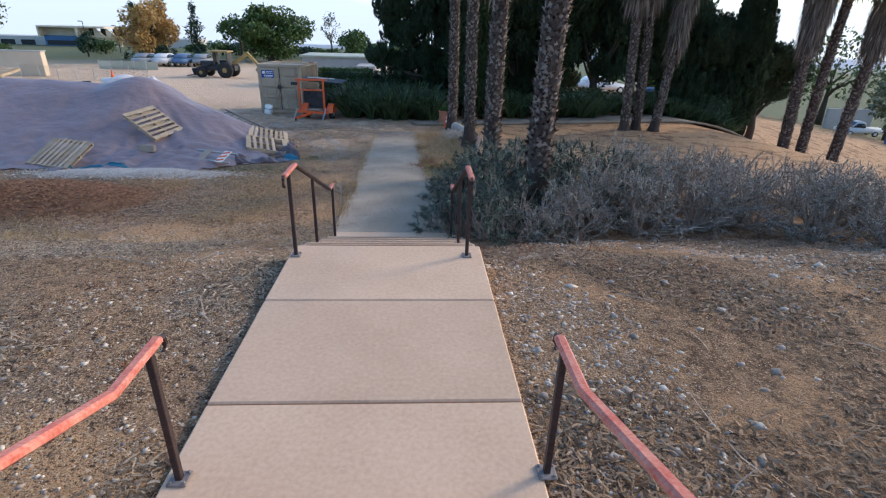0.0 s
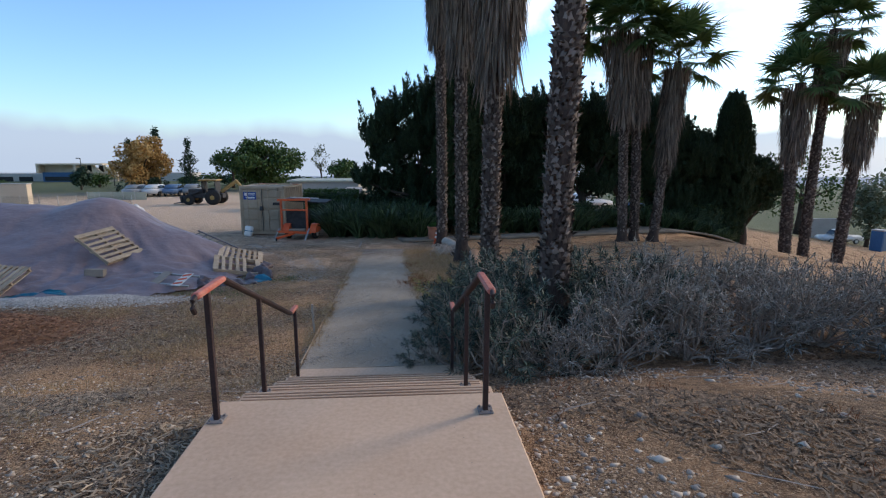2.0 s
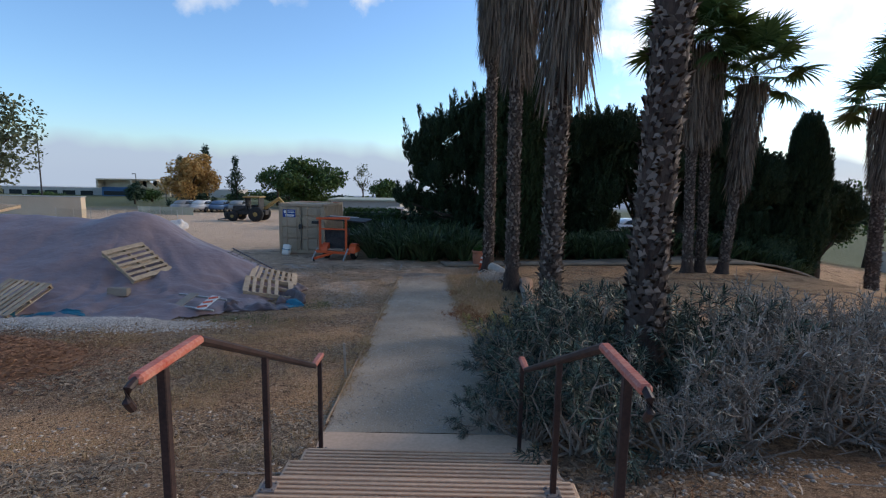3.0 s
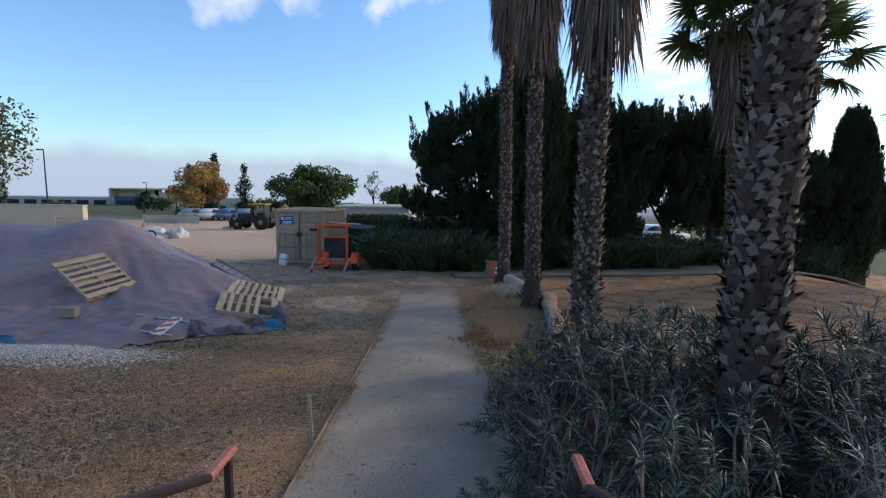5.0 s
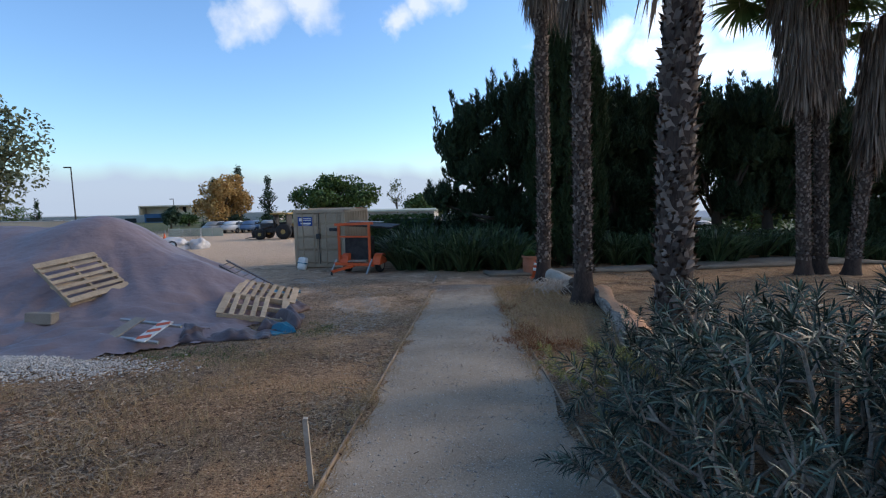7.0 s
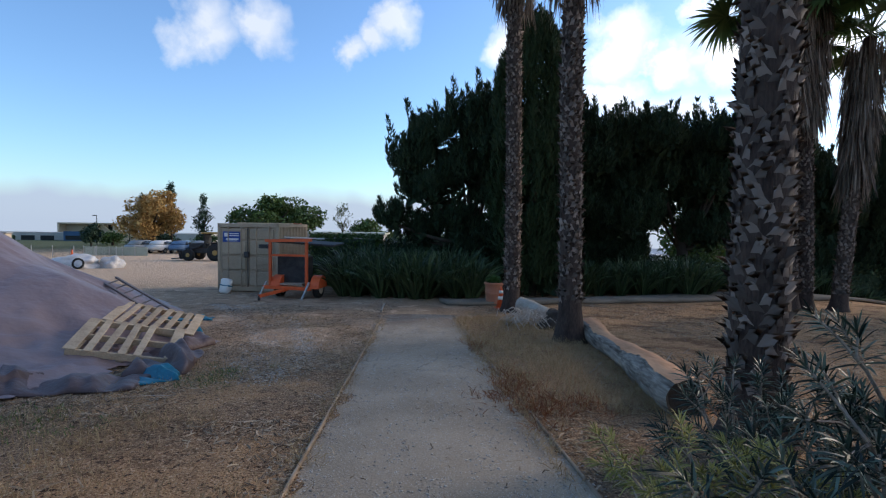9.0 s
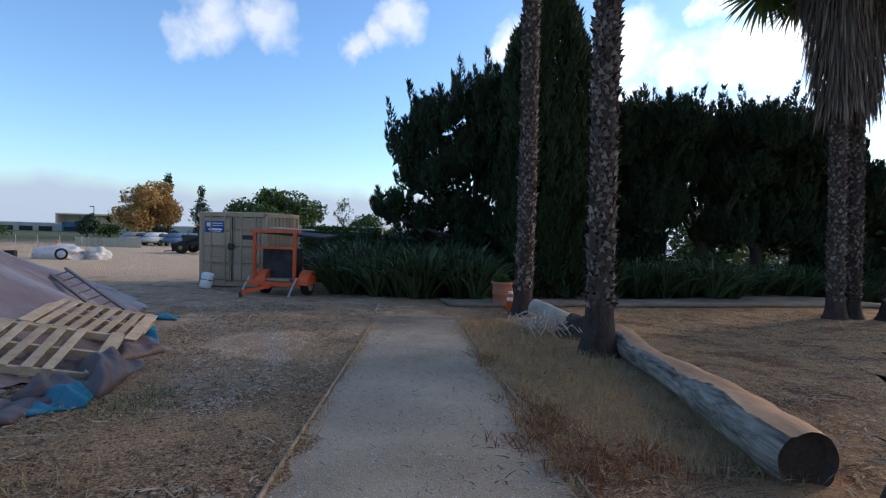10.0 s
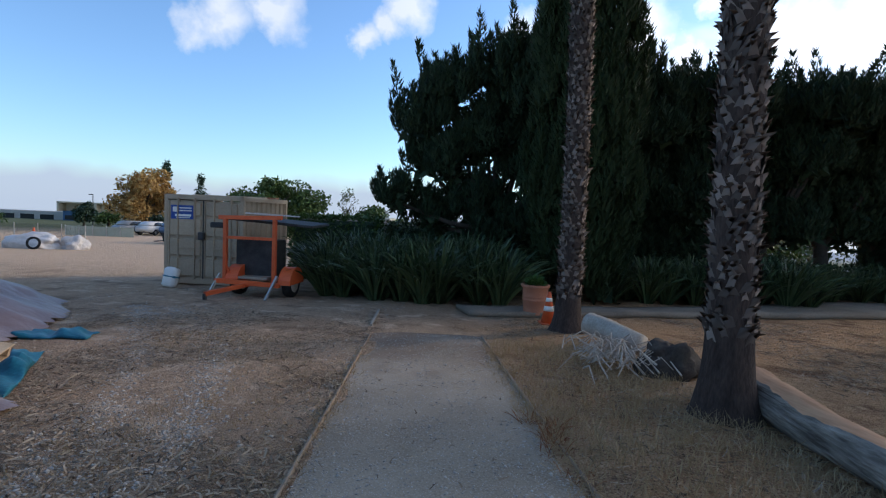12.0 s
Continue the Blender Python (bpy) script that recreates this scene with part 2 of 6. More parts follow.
def dust_over(m, dirt, y0, y1):
    """Trodden earth that covers a surface in patches, more and more along +y."""
    nt = m.node_tree
    N, L = nt.nodes.new, nt.links.new
    p = nt.nodes["Principled BSDF"]
    was = p.inputs["Base Color"].links[0].from_socket
    tc, sep, no, mix = N("ShaderNodeTexCoord"), N("ShaderNodeSeparateXYZ"), N("ShaderNodeTexNoise"), N("ShaderNodeMix")
    L(tc.outputs["Object"], sep.inputs[0]), L(tc.outputs["Object"], no.inputs["Vector"])
    no.inputs["Scale"].default_value, no.inputs["Detail"].default_value = 1.6, 6.0
    ma, mr = N("ShaderNodeMath"), N("ShaderNodeMapRange")
    ma.operation = "MULTIPLY_ADD"
    L(no.outputs["Fac"], ma.inputs[0]), L(sep.outputs["Y"], ma.inputs[2])
    ma.inputs[1].default_value = 6.0
    mr.inputs[1].default_value, mr.inputs[2].default_value = y0 + 3.0, y1 + 3.0
    L(ma.outputs[0], mr.inputs[0])
    mix.data_type = "RGBA"
    mix.inputs[7].default_value = (*dirt, 1)
    L(mr.outputs[0], mix.inputs[0]), L(was, mix.inputs[6]), L(mix.outputs[2], p.inputs["Base Color"])


dust_over(M_PATH, (0.22, 0.15, 0.10), 18.2, 20.6)
M_PLANK = surf("weathered_edging", (0.17, 0.13, 0.10), (0.38, 0.31, 0.24), 3, 30, 0.9, 0.3, stretch=(1, 0.1, 1))
M_RED = surf("faded_red_paint", (0.42, 0.085, 0.06), (0.54, 0.26, 0.205), 7, 60, 0.6, 0.15, depth=0.003)
M_DARKPAINT = surf("worn_brown_paint", (0.022, 0.015, 0.016), (0.06, 0.037, 0.035), 9, 70, 0.55, 0.15, depth=0.003)
M_FLANGE = surf("grey_base_plate", (0.16, 0.15, 0.16), (0.25, 0.23, 0.22), 9, 60, 0.6, 0.1, depth=0.003)
M_TARP = surf("mauve_tarpaulin", (0.225, 0.172, 0.180), (0.275, 0.213, 0.222), 0.5, 2.6, 0.44, 0.55, depth=0.10)
M_TEAL = surf("teal_tarpaulin", (0.008, 0.10, 0.17), (0.02, 0.18, 0.27), 3, 25, 0.5, 0.3)
M_BEIGE = surf("beige_container_paint", (0.34, 0.265, 0.19), (0.44, 0.35, 0.26), 1.5, 25, 0.6, 0.1, depth=0.004)
# the mauve tarpaulin again, with the shade of its folds as a darker colour
M_TARPSHADE = surf("shaded_fold_tarpaulin", (0.085, 0.062, 0.064), (0.145, 0.107, 0.108), 1.5, 6, 0.5, 0.5, depth=0.05)
M_BOOT = leafy("palm_leaf_base", (0.065, 0.050, 0.043), (0.27, 0.22, 0.195), 0.9, 0.0, 1.4)
M_BARK = surf("palm_bark", (0.03, 0.021, 0.018), (0.085, 0.06, 0.05), 8, 50, 0.95, 0.8, stretch=(1, 1, 0.25), depth=0.02)
M_SKIRT = leafy("dead_frond", (0.06, 0.05, 0.043), (0.33, 0.27, 0.225), 0.9, 0.1, 1.3)
M_FROND = leafy("palm_frond", (0.04, 0.085, 0.03), (0.12, 0.19, 0.07), 0.5, 0.3)
M_CONIFER = leafy("conifer_foliage", (0.014, 0.032, 0.018), (0.042, 0.074, 0.036), 0.7, 0.05)
M_CYPRESS = leafy("cypress_foliage", (0.016, 0.034, 0.014), (0.04, 0.068, 0.026), 0.7, 0.05)
M_WOODY = surf("grey_bark", (0.05, 0.04, 0.035), (0.09, 0.075, 0.062), 6, 40, 0.95, 0.5)
M_ECHIUM = leafy("grey_green_leaf", (0.006, 0.016, 0.012), (0.17, 0.24, 0.19), 0.5, 0.05, 2.3)
M_ECHYELLOW = leafy("yellow_green_leaf", (0.10, 0.12, 0.03), (0.46, 0.44, 0.15), 0.6, 0.15)
M_DARKLITTER = leafy("dark_leaf_litter", (0.045, 0.028, 0.018), (0.30, 0.215, 0.145), 0.9, 0.0)
M_ECHDRY = leafy("dry_grey_leaf", (0.05, 0.055, 0.05), (0.42, 0.425, 0.395), 0.8, 0.05, 1.4)
M_STEM = surf("pale_woody_stem", (0.19, 0.16, 0.135), (0.38, 0.33, 0.285), 12, 60, 0.9, 0.3)
M_STRAP = leafy("strap_leaf", (0.014, 0.034, 0.014), (0.12, 0.175, 0.085), 0.4, 0.12)
M_STRAW = leafy("dry_straw", (0.27, 0.19, 0.10), (0.47, 0.37, 0.23), 0.9, 0.2)
M_RUST = leafy("rusty_weed", (0.15, 0.055, 0.025), (0.30, 0.13, 0.06), 0.9, 0.15)
M_STONE = leafy("pebble", (0.20, 0.165, 0.14), (0.60, 0.54, 0.47), 0.9, 0.0)
M_LITTER = leafy("litter", (0.05, 0.033, 0.022), (0.47, 0.375, 0.27), 0.9, 0.0)
M_MULCH = leafy("bark_chip", (0.10, 0.045, 0.025), (0.34, 0.19, 0.11), 0.95, 0.0)
M_GREYCHIP = leafy("grey_chipping", (0.27, 0.26, 0.25), (0.52, 0.50, 0.47), 0.9, 0.0)
M_PALLET = surf("pallet_pine", (0.37, 0.28, 0.19), (0.54, 0.435, 0.315), 5, 50, 0.85, 0.25, vary=0.22, depth=0.004)
M_LOGWOOD = surf("cut_wood", (0.42, 0.22, 0.12), (0.62, 0.37, 0.22), 3, 30, 0.8, 0.3, stretch=(1, 0.15, 1))
M_LOGBARK = surf("grey_log_bark", (0.09, 0.078, 0.068), (0.46, 0.415, 0.37), 9, 34, 0.95, 1.0, stretch=(1, 0.08, 1), depth=0.04)
M_TERRA = surf("terracotta", (0.36, 0.14, 0.085), (0.45, 0.20, 0.125), 6, 50, 0.8, 0.15)
M_ROCK = surf("pale_rock", (0.30, 0.275, 0.24), (0.46, 0.43, 0.39), 5, 40, 0.9, 0.4)
M_ORANGE = surf("orange_paint", (0.60, 0.095, 0.03), (0.70, 0.145, 0.05), 5, 50, 0.45, 0.1, depth=0.003)
M_BLACK = surf("black_rubber", (0.012, 0.012, 0.013), (0.03, 0.03, 0.03), 8, 50, 0.75, 0.1)
M_DARKMETAL = surf("dark_metal", (0.022, 0.023, 0.025), (0.06, 0.06, 0.064), 6, 50, 0.75, 0.1)
M_STEEL = surf("dull_steel", (0.42, 0.42, 0.42), (0.6, 0.6, 0.6), 6, 50, 0.4, 0.05, metal=0.7)
M_WHITE = surf("white_paint", (0.68, 0.68, 0.67), (0.8, 0.8, 0.79), 4, 40, 0.6, 0.05)
M_BLUE = surf("blue_sign", (0.015, 0.06, 0.30), (0.02, 0.08, 0.36), 4, 40, 0.4, 0.0)
# dirt-brown concrete, its colour also holding the shade before the trees
M_PAVING = surf("dusty_shaded_paving", (0.14, 0.115, 0.09), (0.25, 0.21, 0.17), 1.2, 40, 0.95, 0.2)
M_SIDEWALK = surf("grey_concrete", (0.24, 0.205, 0.17), (0.34, 0.30, 0.255), 1.5, 40, 0.9, 0.15)


# ---- mesh helpers ----
def link_mesh(name, verts, faces, material, parent=None, label="", smooth=False):
    me = bpy.data.meshes.new(name)
    me.from_pydata([tuple(v) for v in verts], [], [tuple(f) for f in faces])
    me.update()
    if smooth:
        me.shade_smooth()
    me.materials.append(material)
    ob = new(name, me)
    if parent:
        ob.parent = parent
    if label:
        ob["label"] = label
    return ob


def part(name, bm, material, parent=None, label="", smooth=False):
    me = bpy.data.meshes.new(name)
    bmesh.ops.recalc_face_normals(bm, faces=bm.faces)
    bm.to_mesh(me)
    bm.free()
    if smooth:
        me.shade_smooth()
    me.materials.append(material)
    ob = new(name, me)
    if parent:
        ob.parent = parent
    if label:
        ob["label"] = label
    return ob


def empty(name, m, label, category, group="", kind=""):
    ob = new(name)
    ob.empty_display_size = 0.1
    ob.matrix_world = m
    return tagged(ob, label, category, group, kind)


def box(bm, sx, sy, sz, at=(0, 0, 0), rot=None, bevel=0.0):
    """A box of that size centred at a place, its edges bevelled."""
    made = bmesh.ops.create_cube(bm, size=1)["verts"]
    bmesh.ops.scale(bm, vec=(sx, sy, sz), verts=made)
    if bevel:
        edges = list({e for v in made for e in v.link_edges})
        res = bmesh.ops.bevel(bm, geom=edges, offset=bevel, segments=1, affect="EDGES")
        made = list({v for f in res["faces"] for v in f.verts} | {v for v in made if v.is_valid})
    m = Matrix.Translation(at) @ (rot.to_4x4() if rot else Matrix())
    bmesh.ops.transform(bm, matrix=m, verts=made)


def tube(bm, pts, radius, n=8, square=False, taper=None):
    """A pipe along points, round or square in section."""
    pts = [Vector(p) for p in pts]
    rings = []
    for i, p in enumerate(pts):
        d = (pts[min(i + 1, len(pts) - 1)] - pts[max(i - 1, 0)]).normalized()
        up = Vector((0, 0, 1)) if abs(d.z) < 0.95 else Vector((0, 1, 0))
        a = d.cross(up).normalized()
        b = a.cross(d)
        r = radius if taper is None else radius + (taper - radius) * i / (len(pts) - 1)
        k = 4 if square else n
        ring = []
        for j in range(k):
            t = 2 * math.pi * (j + (0.5 if square else 0)) / k
            ring.append(bm.verts.new(p + (a * math.cos(t) + b * math.sin(t)) * r * (1.414 if square else 1)))
        rings.append(ring)
    for u, v in zip(rings, rings[1:]):
        for j in range(len(u)):
            bm.faces.new((u[j], u[(j + 1) % len(u)], v[(j + 1) % len(u)], v[j]))
    bm.faces.new(rings[0])
    bm.faces.new(rings[-1][::-1])


def lathe(bm, profile, n=24, at=(0, 0, 0)):
    """Turns (radius, height) pairs round the upright axis."""
    rings = []
    for r, z in profile:
        rings.append([bm.verts.new((at[0] + r * math.cos(2 * math.pi * j / n), at[1] + r * math.sin(2 * math.pi * j / n), at[2] + z)) for j in range(n)])
    for u, v in zip(rings, rings[1:]):
        for j in range(n):
            bm.faces.new((u[j], u[(j + 1) % n], v[(j + 1) % n], v[j]))
    bm.faces.new(rings[0][::-1])
    bm.faces.new(rings[-1])


class Soup:
    """Collects many small pieces into one mesh."""

    def __init__(self):
        self.v, self.loops, self.sizes, self.n = [], [], [], 0

    def add(self, verts, faces):
        """verts: k x m x 3, k copies of a piece of m points; faces: lists of indices within a piece."""
        verts = np.asarray(verts, float)
        k, m = verts.shape[:2]
        self.v.append(verts.reshape(-1, 3))
        base = self.n + np.arange(k)[:, None] * m
        for f in faces:
            self.loops.append((base + np.array(f)[None, :]).ravel())
            self.sizes.append(np.full(k, len(f)))
        self.n += k * m

    def link(self, name, material, parent=None, label="", smooth=False):
        v, loops, sizes = np.concatenate(self.v), np.concatenate(self.loops), np.concatenate(self.sizes)
        me = bpy.data.meshes.new(name)
        me.vertices.add(len(v))
        me.vertices.foreach_set("co", v.astype(np.float32).ravel())
        me.loops.add(len(loops))
        me.loops.foreach_set("vertex_index", loops.astype(np.int32))
        me.polygons.add(len(sizes))
        me.polygons.foreach_set("loop_start", (np.cumsum(sizes) - sizes).astype(np.int32))
        me.update(calc_edges=True)
        if smooth:
            me.shade_smooth()
        me.materials.append(material)
        ob = new(name, me)
        if parent:
            ob.parent = parent
        if label:
            ob["label"] = label
        return ob


def unit(v):
    return v / np.maximum(np.linalg.norm(v, axis=-1, keepdims=True), 1e-9)


def blades(base, way, length, width, droop=0.0, steps=3, rng=None):
    """Narrow leaves from base points along ways, bending down; k x (2 * steps + 1) x 3 and faces."""
    base, way = np.asarray(base, float), unit(np.asarray(way, float))
    k = len(base)
    length, width = np.broadcast_to(length, k), np.broadcast_to(width, k)
    side = np.cross(way, [0, 0, 1.0])
    flat = np.linalg.norm(side, axis=1) < 0.1
    side[flat] = [1, 0, 0]
    side = unit(side)
    if rng is not None:
        up = np.cross(side, way)
        a = rng.uniform(-1.0, 1.0, k)[:, None]
        side = side * np.cos(a) + up * np.sin(a)
    out = np.zeros((k, 2 * steps + 1, 3))
    for i in range(steps + 1):
        s = i / steps
        c = base + way * (length * s)[:, None]
        c[:, 2] -= droop * length * s ** 2.4
        w = (width * (0.55 + 0.9 * s if s < 0.5 else 2.0 * (1 - s) + 0.02) * 0.5)[:, None]
        if i < steps:
            out[:, 2 * i], out[:, 2 * i + 1] = c - side * w, c + side * w
        else:
            out[:, 2 * i] = c
    faces = [(2 * i, 2 * i + 1, 2 * i + 3, 2 * i + 2) for i in range(steps - 1)] + [(2 * steps - 2, 2 * steps - 1, 2 * steps)]
    return out, faces


def bumpy(x, y, scale, seed=0.0):
    return noise.noise(Vector((x * scale + seed, y * scale - seed, seed)))


# ---- ground ----
PROFILE = [(-60, 9.0), (-12, 3.4), (-4, 1.75), (-1.5, 0.95), (0.0, 0.36), (0.95, 0.0), (3.2, -0.03), (4.7, -0.13), (7.3, -0.90), (17, -1.50), (30, -2.05), (60, -2.95),
           (150, -4.5), (400, -16), (1200, -48), (4500, -170)]


def ground_z(x, y):
    """The lie of the land: a bank down to the path, then a gentle fall towards the sea."""
    ys, zs = zip(*PROFILE)
    z = float(np.interp(y, ys, zs))
    near = max(0.0, 1 - max(abs(x) - 6, 0) / 20) * (1 if y < 30 else max(0, 1 - (y - 30) / 20))
    z += near * (0.035 * bumpy(x, y, 0.7, 3.1) + 0.014 * bumpy(x, y, 2.6, 7.7))
    if x > 13:
        z -= float(np.interp(y, [26, 46], [0.30, 0.14])) * min(x - 13, 60) * min(1.0, (x - 13) / 6)
    # flush with the path and clear below the slabs
    if 7.3 < y < 20.4 and -1.30 - 0.022 * (y - 8) < x < 0.38 - 0.045 * (y - 8):
        z -= 0.03
    if -1.33 < x < 0.65 and -4.0 < y < 7.45:
        z -= 0.12
    return z


def spread(lo, hi, step, far_lo, far_hi, grow=1.28):
    """Grid lines: even between lo and hi, ever wider out to the far ends."""
    mid = list(np.arange(lo, hi + 1e-6, step))
    d, v, left, right = step, lo, [], []
    while v > far_lo:
        d *= grow
        v -= d
        left.append(v)
    d, v = step, hi
    while v < far_hi:
        d *= grow
        v += d
        right.append(v)
    return left[::-1] + mid + right


def build_ground():
    xs, ys = spread(-9, 7, 0.14, -3500, 3500), spread(-1, 20, 0.14, -80, 4400)
    verts = [(x, y, ground_z(x, y)) for y in ys for x in xs]
    n = len(xs)
    faces = [(j * n + i, j * n + i + 1, j * n + n + i + 1, j * n + n + i) for j in range(len(ys) - 1) for i in range(n - 1)]
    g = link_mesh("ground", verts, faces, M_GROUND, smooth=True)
    tagged(g, "dry bare earth with straw litter and dusty lot", "ground", kind="structure")


build_ground()


# ---- landing, steps and path ----
def build_landing():
    th = empty("landing", pose(0, 0, 0), "pinkish concrete landing in three slabs", "landing", kind="structure")
    edges = [0.92, 2.08, 3.50, 4.80]
    for a, b in zip(edges, edges[1:]):
        bm = bmesh.new()
        box(bm, 2.16, b - a - 0.016, 0.16, (-0.34, (a + b) / 2, -0.05), bevel=0.012)
        part("slab", bm, M_CONC, th)


def build_steps(name, noses, z0, riser, label):
    """Concrete steps going down along +y, each ribbed along its tread."""
    th = empty(name, pose(0, 0, 0), label, "stairs", kind="structure")
    for i, (a, b) in enumerate(noses):
        z = z0 - riser * (i + 1)
        bm = bmesh.new()
        box(bm, 2.16, b - a - 0.02, 0.34, (-0.34, (a + b) / 2 - 0.01, z - 0.17), bevel=0.01)
        part("step", bm, M_CONC, th)
        if b > 7.2:
            continue
        bm = bmesh.new()
        for k in range(8):
            box(bm, 2.10, 0.026, 0.014, (-0.34, b - 0.045 - k * 0.052, z + 0.006), bevel=0.004)
        part("grip_strip", bm, M_CONC, th)


build_landing()
build_steps("lower_steps", [(4.80, 5.31), (5.31, 5.82), (5.82, 6.33), (6.33, 6.84), (6.84, 7.50)], 0.03, 0.182, "pinkish concrete steps with ribbed nosings")
build_steps("upper_steps", [(0.92 - 0.51 * k, 1.43 - 0.51 * k) for k in range(9, 0, -1)],
            1.85, 0.182, "pinkish concrete steps above the landing")


def build_path():
    xs = np.linspace(0, 1, 14)
    verts, faces, rows = [], [], []
    for y in np.arange(7.5, 20.6, 0.16):
        xl, xr = -1.42 - 0.022 * (y - 8) - 0.05 * abs(bumpy(1, y, 1.3, 4)) , 0.50 - 0.045 * (y - 8) + 0.10 * bumpy(3, y, 0.9, 6)
        for s in xs:
            x = xl + (xr - xl) * s
            z = float(np.interp(y, [7.3, 17, 30], [-0.90, -1.50, -2.05])) + 0.004 + 0.02 * (1 - (2 * s - 1) ** 2) + 0.008 * bumpy(x, y, 3.0, 1.0)
            verts.append((x, y, z))
        rows.append(y)
    n = len(xs)
    for j in range(len(rows) - 1):
        for i in range(n - 1):
            faces.append((j * n + i, j * n + i + 1, j * n + n + i + 1, j * n + n + i))
    p = link_mesh("path", verts, faces, M_PATH, smooth=True)
    tagged(p, "pale grey compacted gravel footpath", "path", kind="structure")
    # low boards along both sides
    for name, xa, k, ya, yb in (("left", -1.45, -0.022, 7.7, 20.4), ("right", 0.52, -0.045, 9.2, 20.4)):
        th = empty("path_edging", pose(0, 0, 0), "low weathered timber edging beside the path", "edging", kind="structure")
        y = ya
        while y < yb - 0.3:
            e = min(y + 2.4, yb)
            bm = bmesh.new()
            a = Vector((xa + k * (y - 8), y + 0.01, float(np.interp(y, [7.3, 17, 30], [-0.90, -1.50, -2.05])) + 0.004))
            b = Vector((xa + k * (e - 8), e - 0.01, float(np.interp(e, [7.3, 17, 30], [-0.90, -1.50, -2.05])) + 0.004))
            m = (a + b) / 2
            d = b - a
            box(bm, 0.022, d.length, 0.05, bevel=0.005)
            bmesh.ops.transform(bm, matrix=Matrix.Translation(m) @ Vector((0, 1, 0)).rotation_difference(d).to_matrix().to_4x4(), verts=bm.verts)
            part("board", bm, M_PLANK, th)
            y = e


build_path()


# ---- handrails ----
def build_handrail(x, y0, z0, posts, line, name_label):
    """A flat rail on square posts: red on the level ends, brown where it slopes. line: (y, z) from top to bottom."""
    th = empty("handrail", pose(x, y0, z0), name_label, "handrail", "handrails of the steps")
    pts = [Vector((0, y - y0, z - z0)) for y, z in line]
    for i, (a, b) in enumerate(zip(pts, pts[1:])):
        bm = bmesh.new()
        d = b - a
        rot = Vector((0, 1, 0)).rotation_difference(d).to_matrix()
        box(bm, 0.058, d.length + 0.02, 0.042, (a + b) / 2, rot, bevel=0.012)
        flat = abs(d.z) < 0.02
        part("rail", bm, M_RED if flat or z0 > 0.02 and y0 < 3 else M_DARKPAINT, th, "faded red handrail with chipped paint" if flat else "")
    for y, zb, zt in posts:
        bm = bmesh.new()
        box(bm, 0.038, 0.038, zt - zb, (0, y - y0, (zt + zb) / 2 - z0), bevel=0.004)
        post = part("post", bm, M_DARKPAINT, th)
        bm = bmesh.new()
        box(bm, 0.11, 0.11, 0.014, (0, y - y0, zb - z0 + 0.007), bevel=0.004)
        for sx in (-1, 1):
            for sy in (-1, 1):
                box(bm, 0.018, 0.018, 0.016, (sx * 0.038, y - y0 + sy * 0.038, zb - z0 + 0.02), bevel=0.004)
        part("base_plate", bm, M_FLANGE, post, "grey bolted base plate")
    # curled end
    bm = bmesh.new()
    a = pts[0] if y0 > 3 else pts[-1]
    s = -1 if y0 > 3 else 1
    tube(bm, [a + Vector((0, 0, 0)), a + Vector((0, s * 0.05, -0.015)), a + Vector((0, s * 0.06, -0.06)), a + Vector((0, s * 0.03, -0.10))], 0.017, 8)
    part("rail_return", bm, M_DARKPAINT, th)


for rx in (-1.34, 0.56):
    build_handrail(rx, 4.5, 0.03, [(4.50, 0.03, 0.96), (5.66, -0.334, 0.62), (7.08, -0.88, 0.05)], [(4.32, 0.98), (4.80, 0.98), (6.85, 0.07), (7.14, 0.07)],
                   "worn brown and red steel handrail beside the steps")
for rx in (-1.33, 0.76):
    build_handrail(rx, 1.45, 0.03, [(1.45, 0.03, 0.88), (-0.1, 0.576, 1.30), (-2.1, 1.30, 2.01)], [(-3.2, 2.44), (1.12, 0.90), (1.55, 0.90)],
                   "faded red steel handrail above the landing")


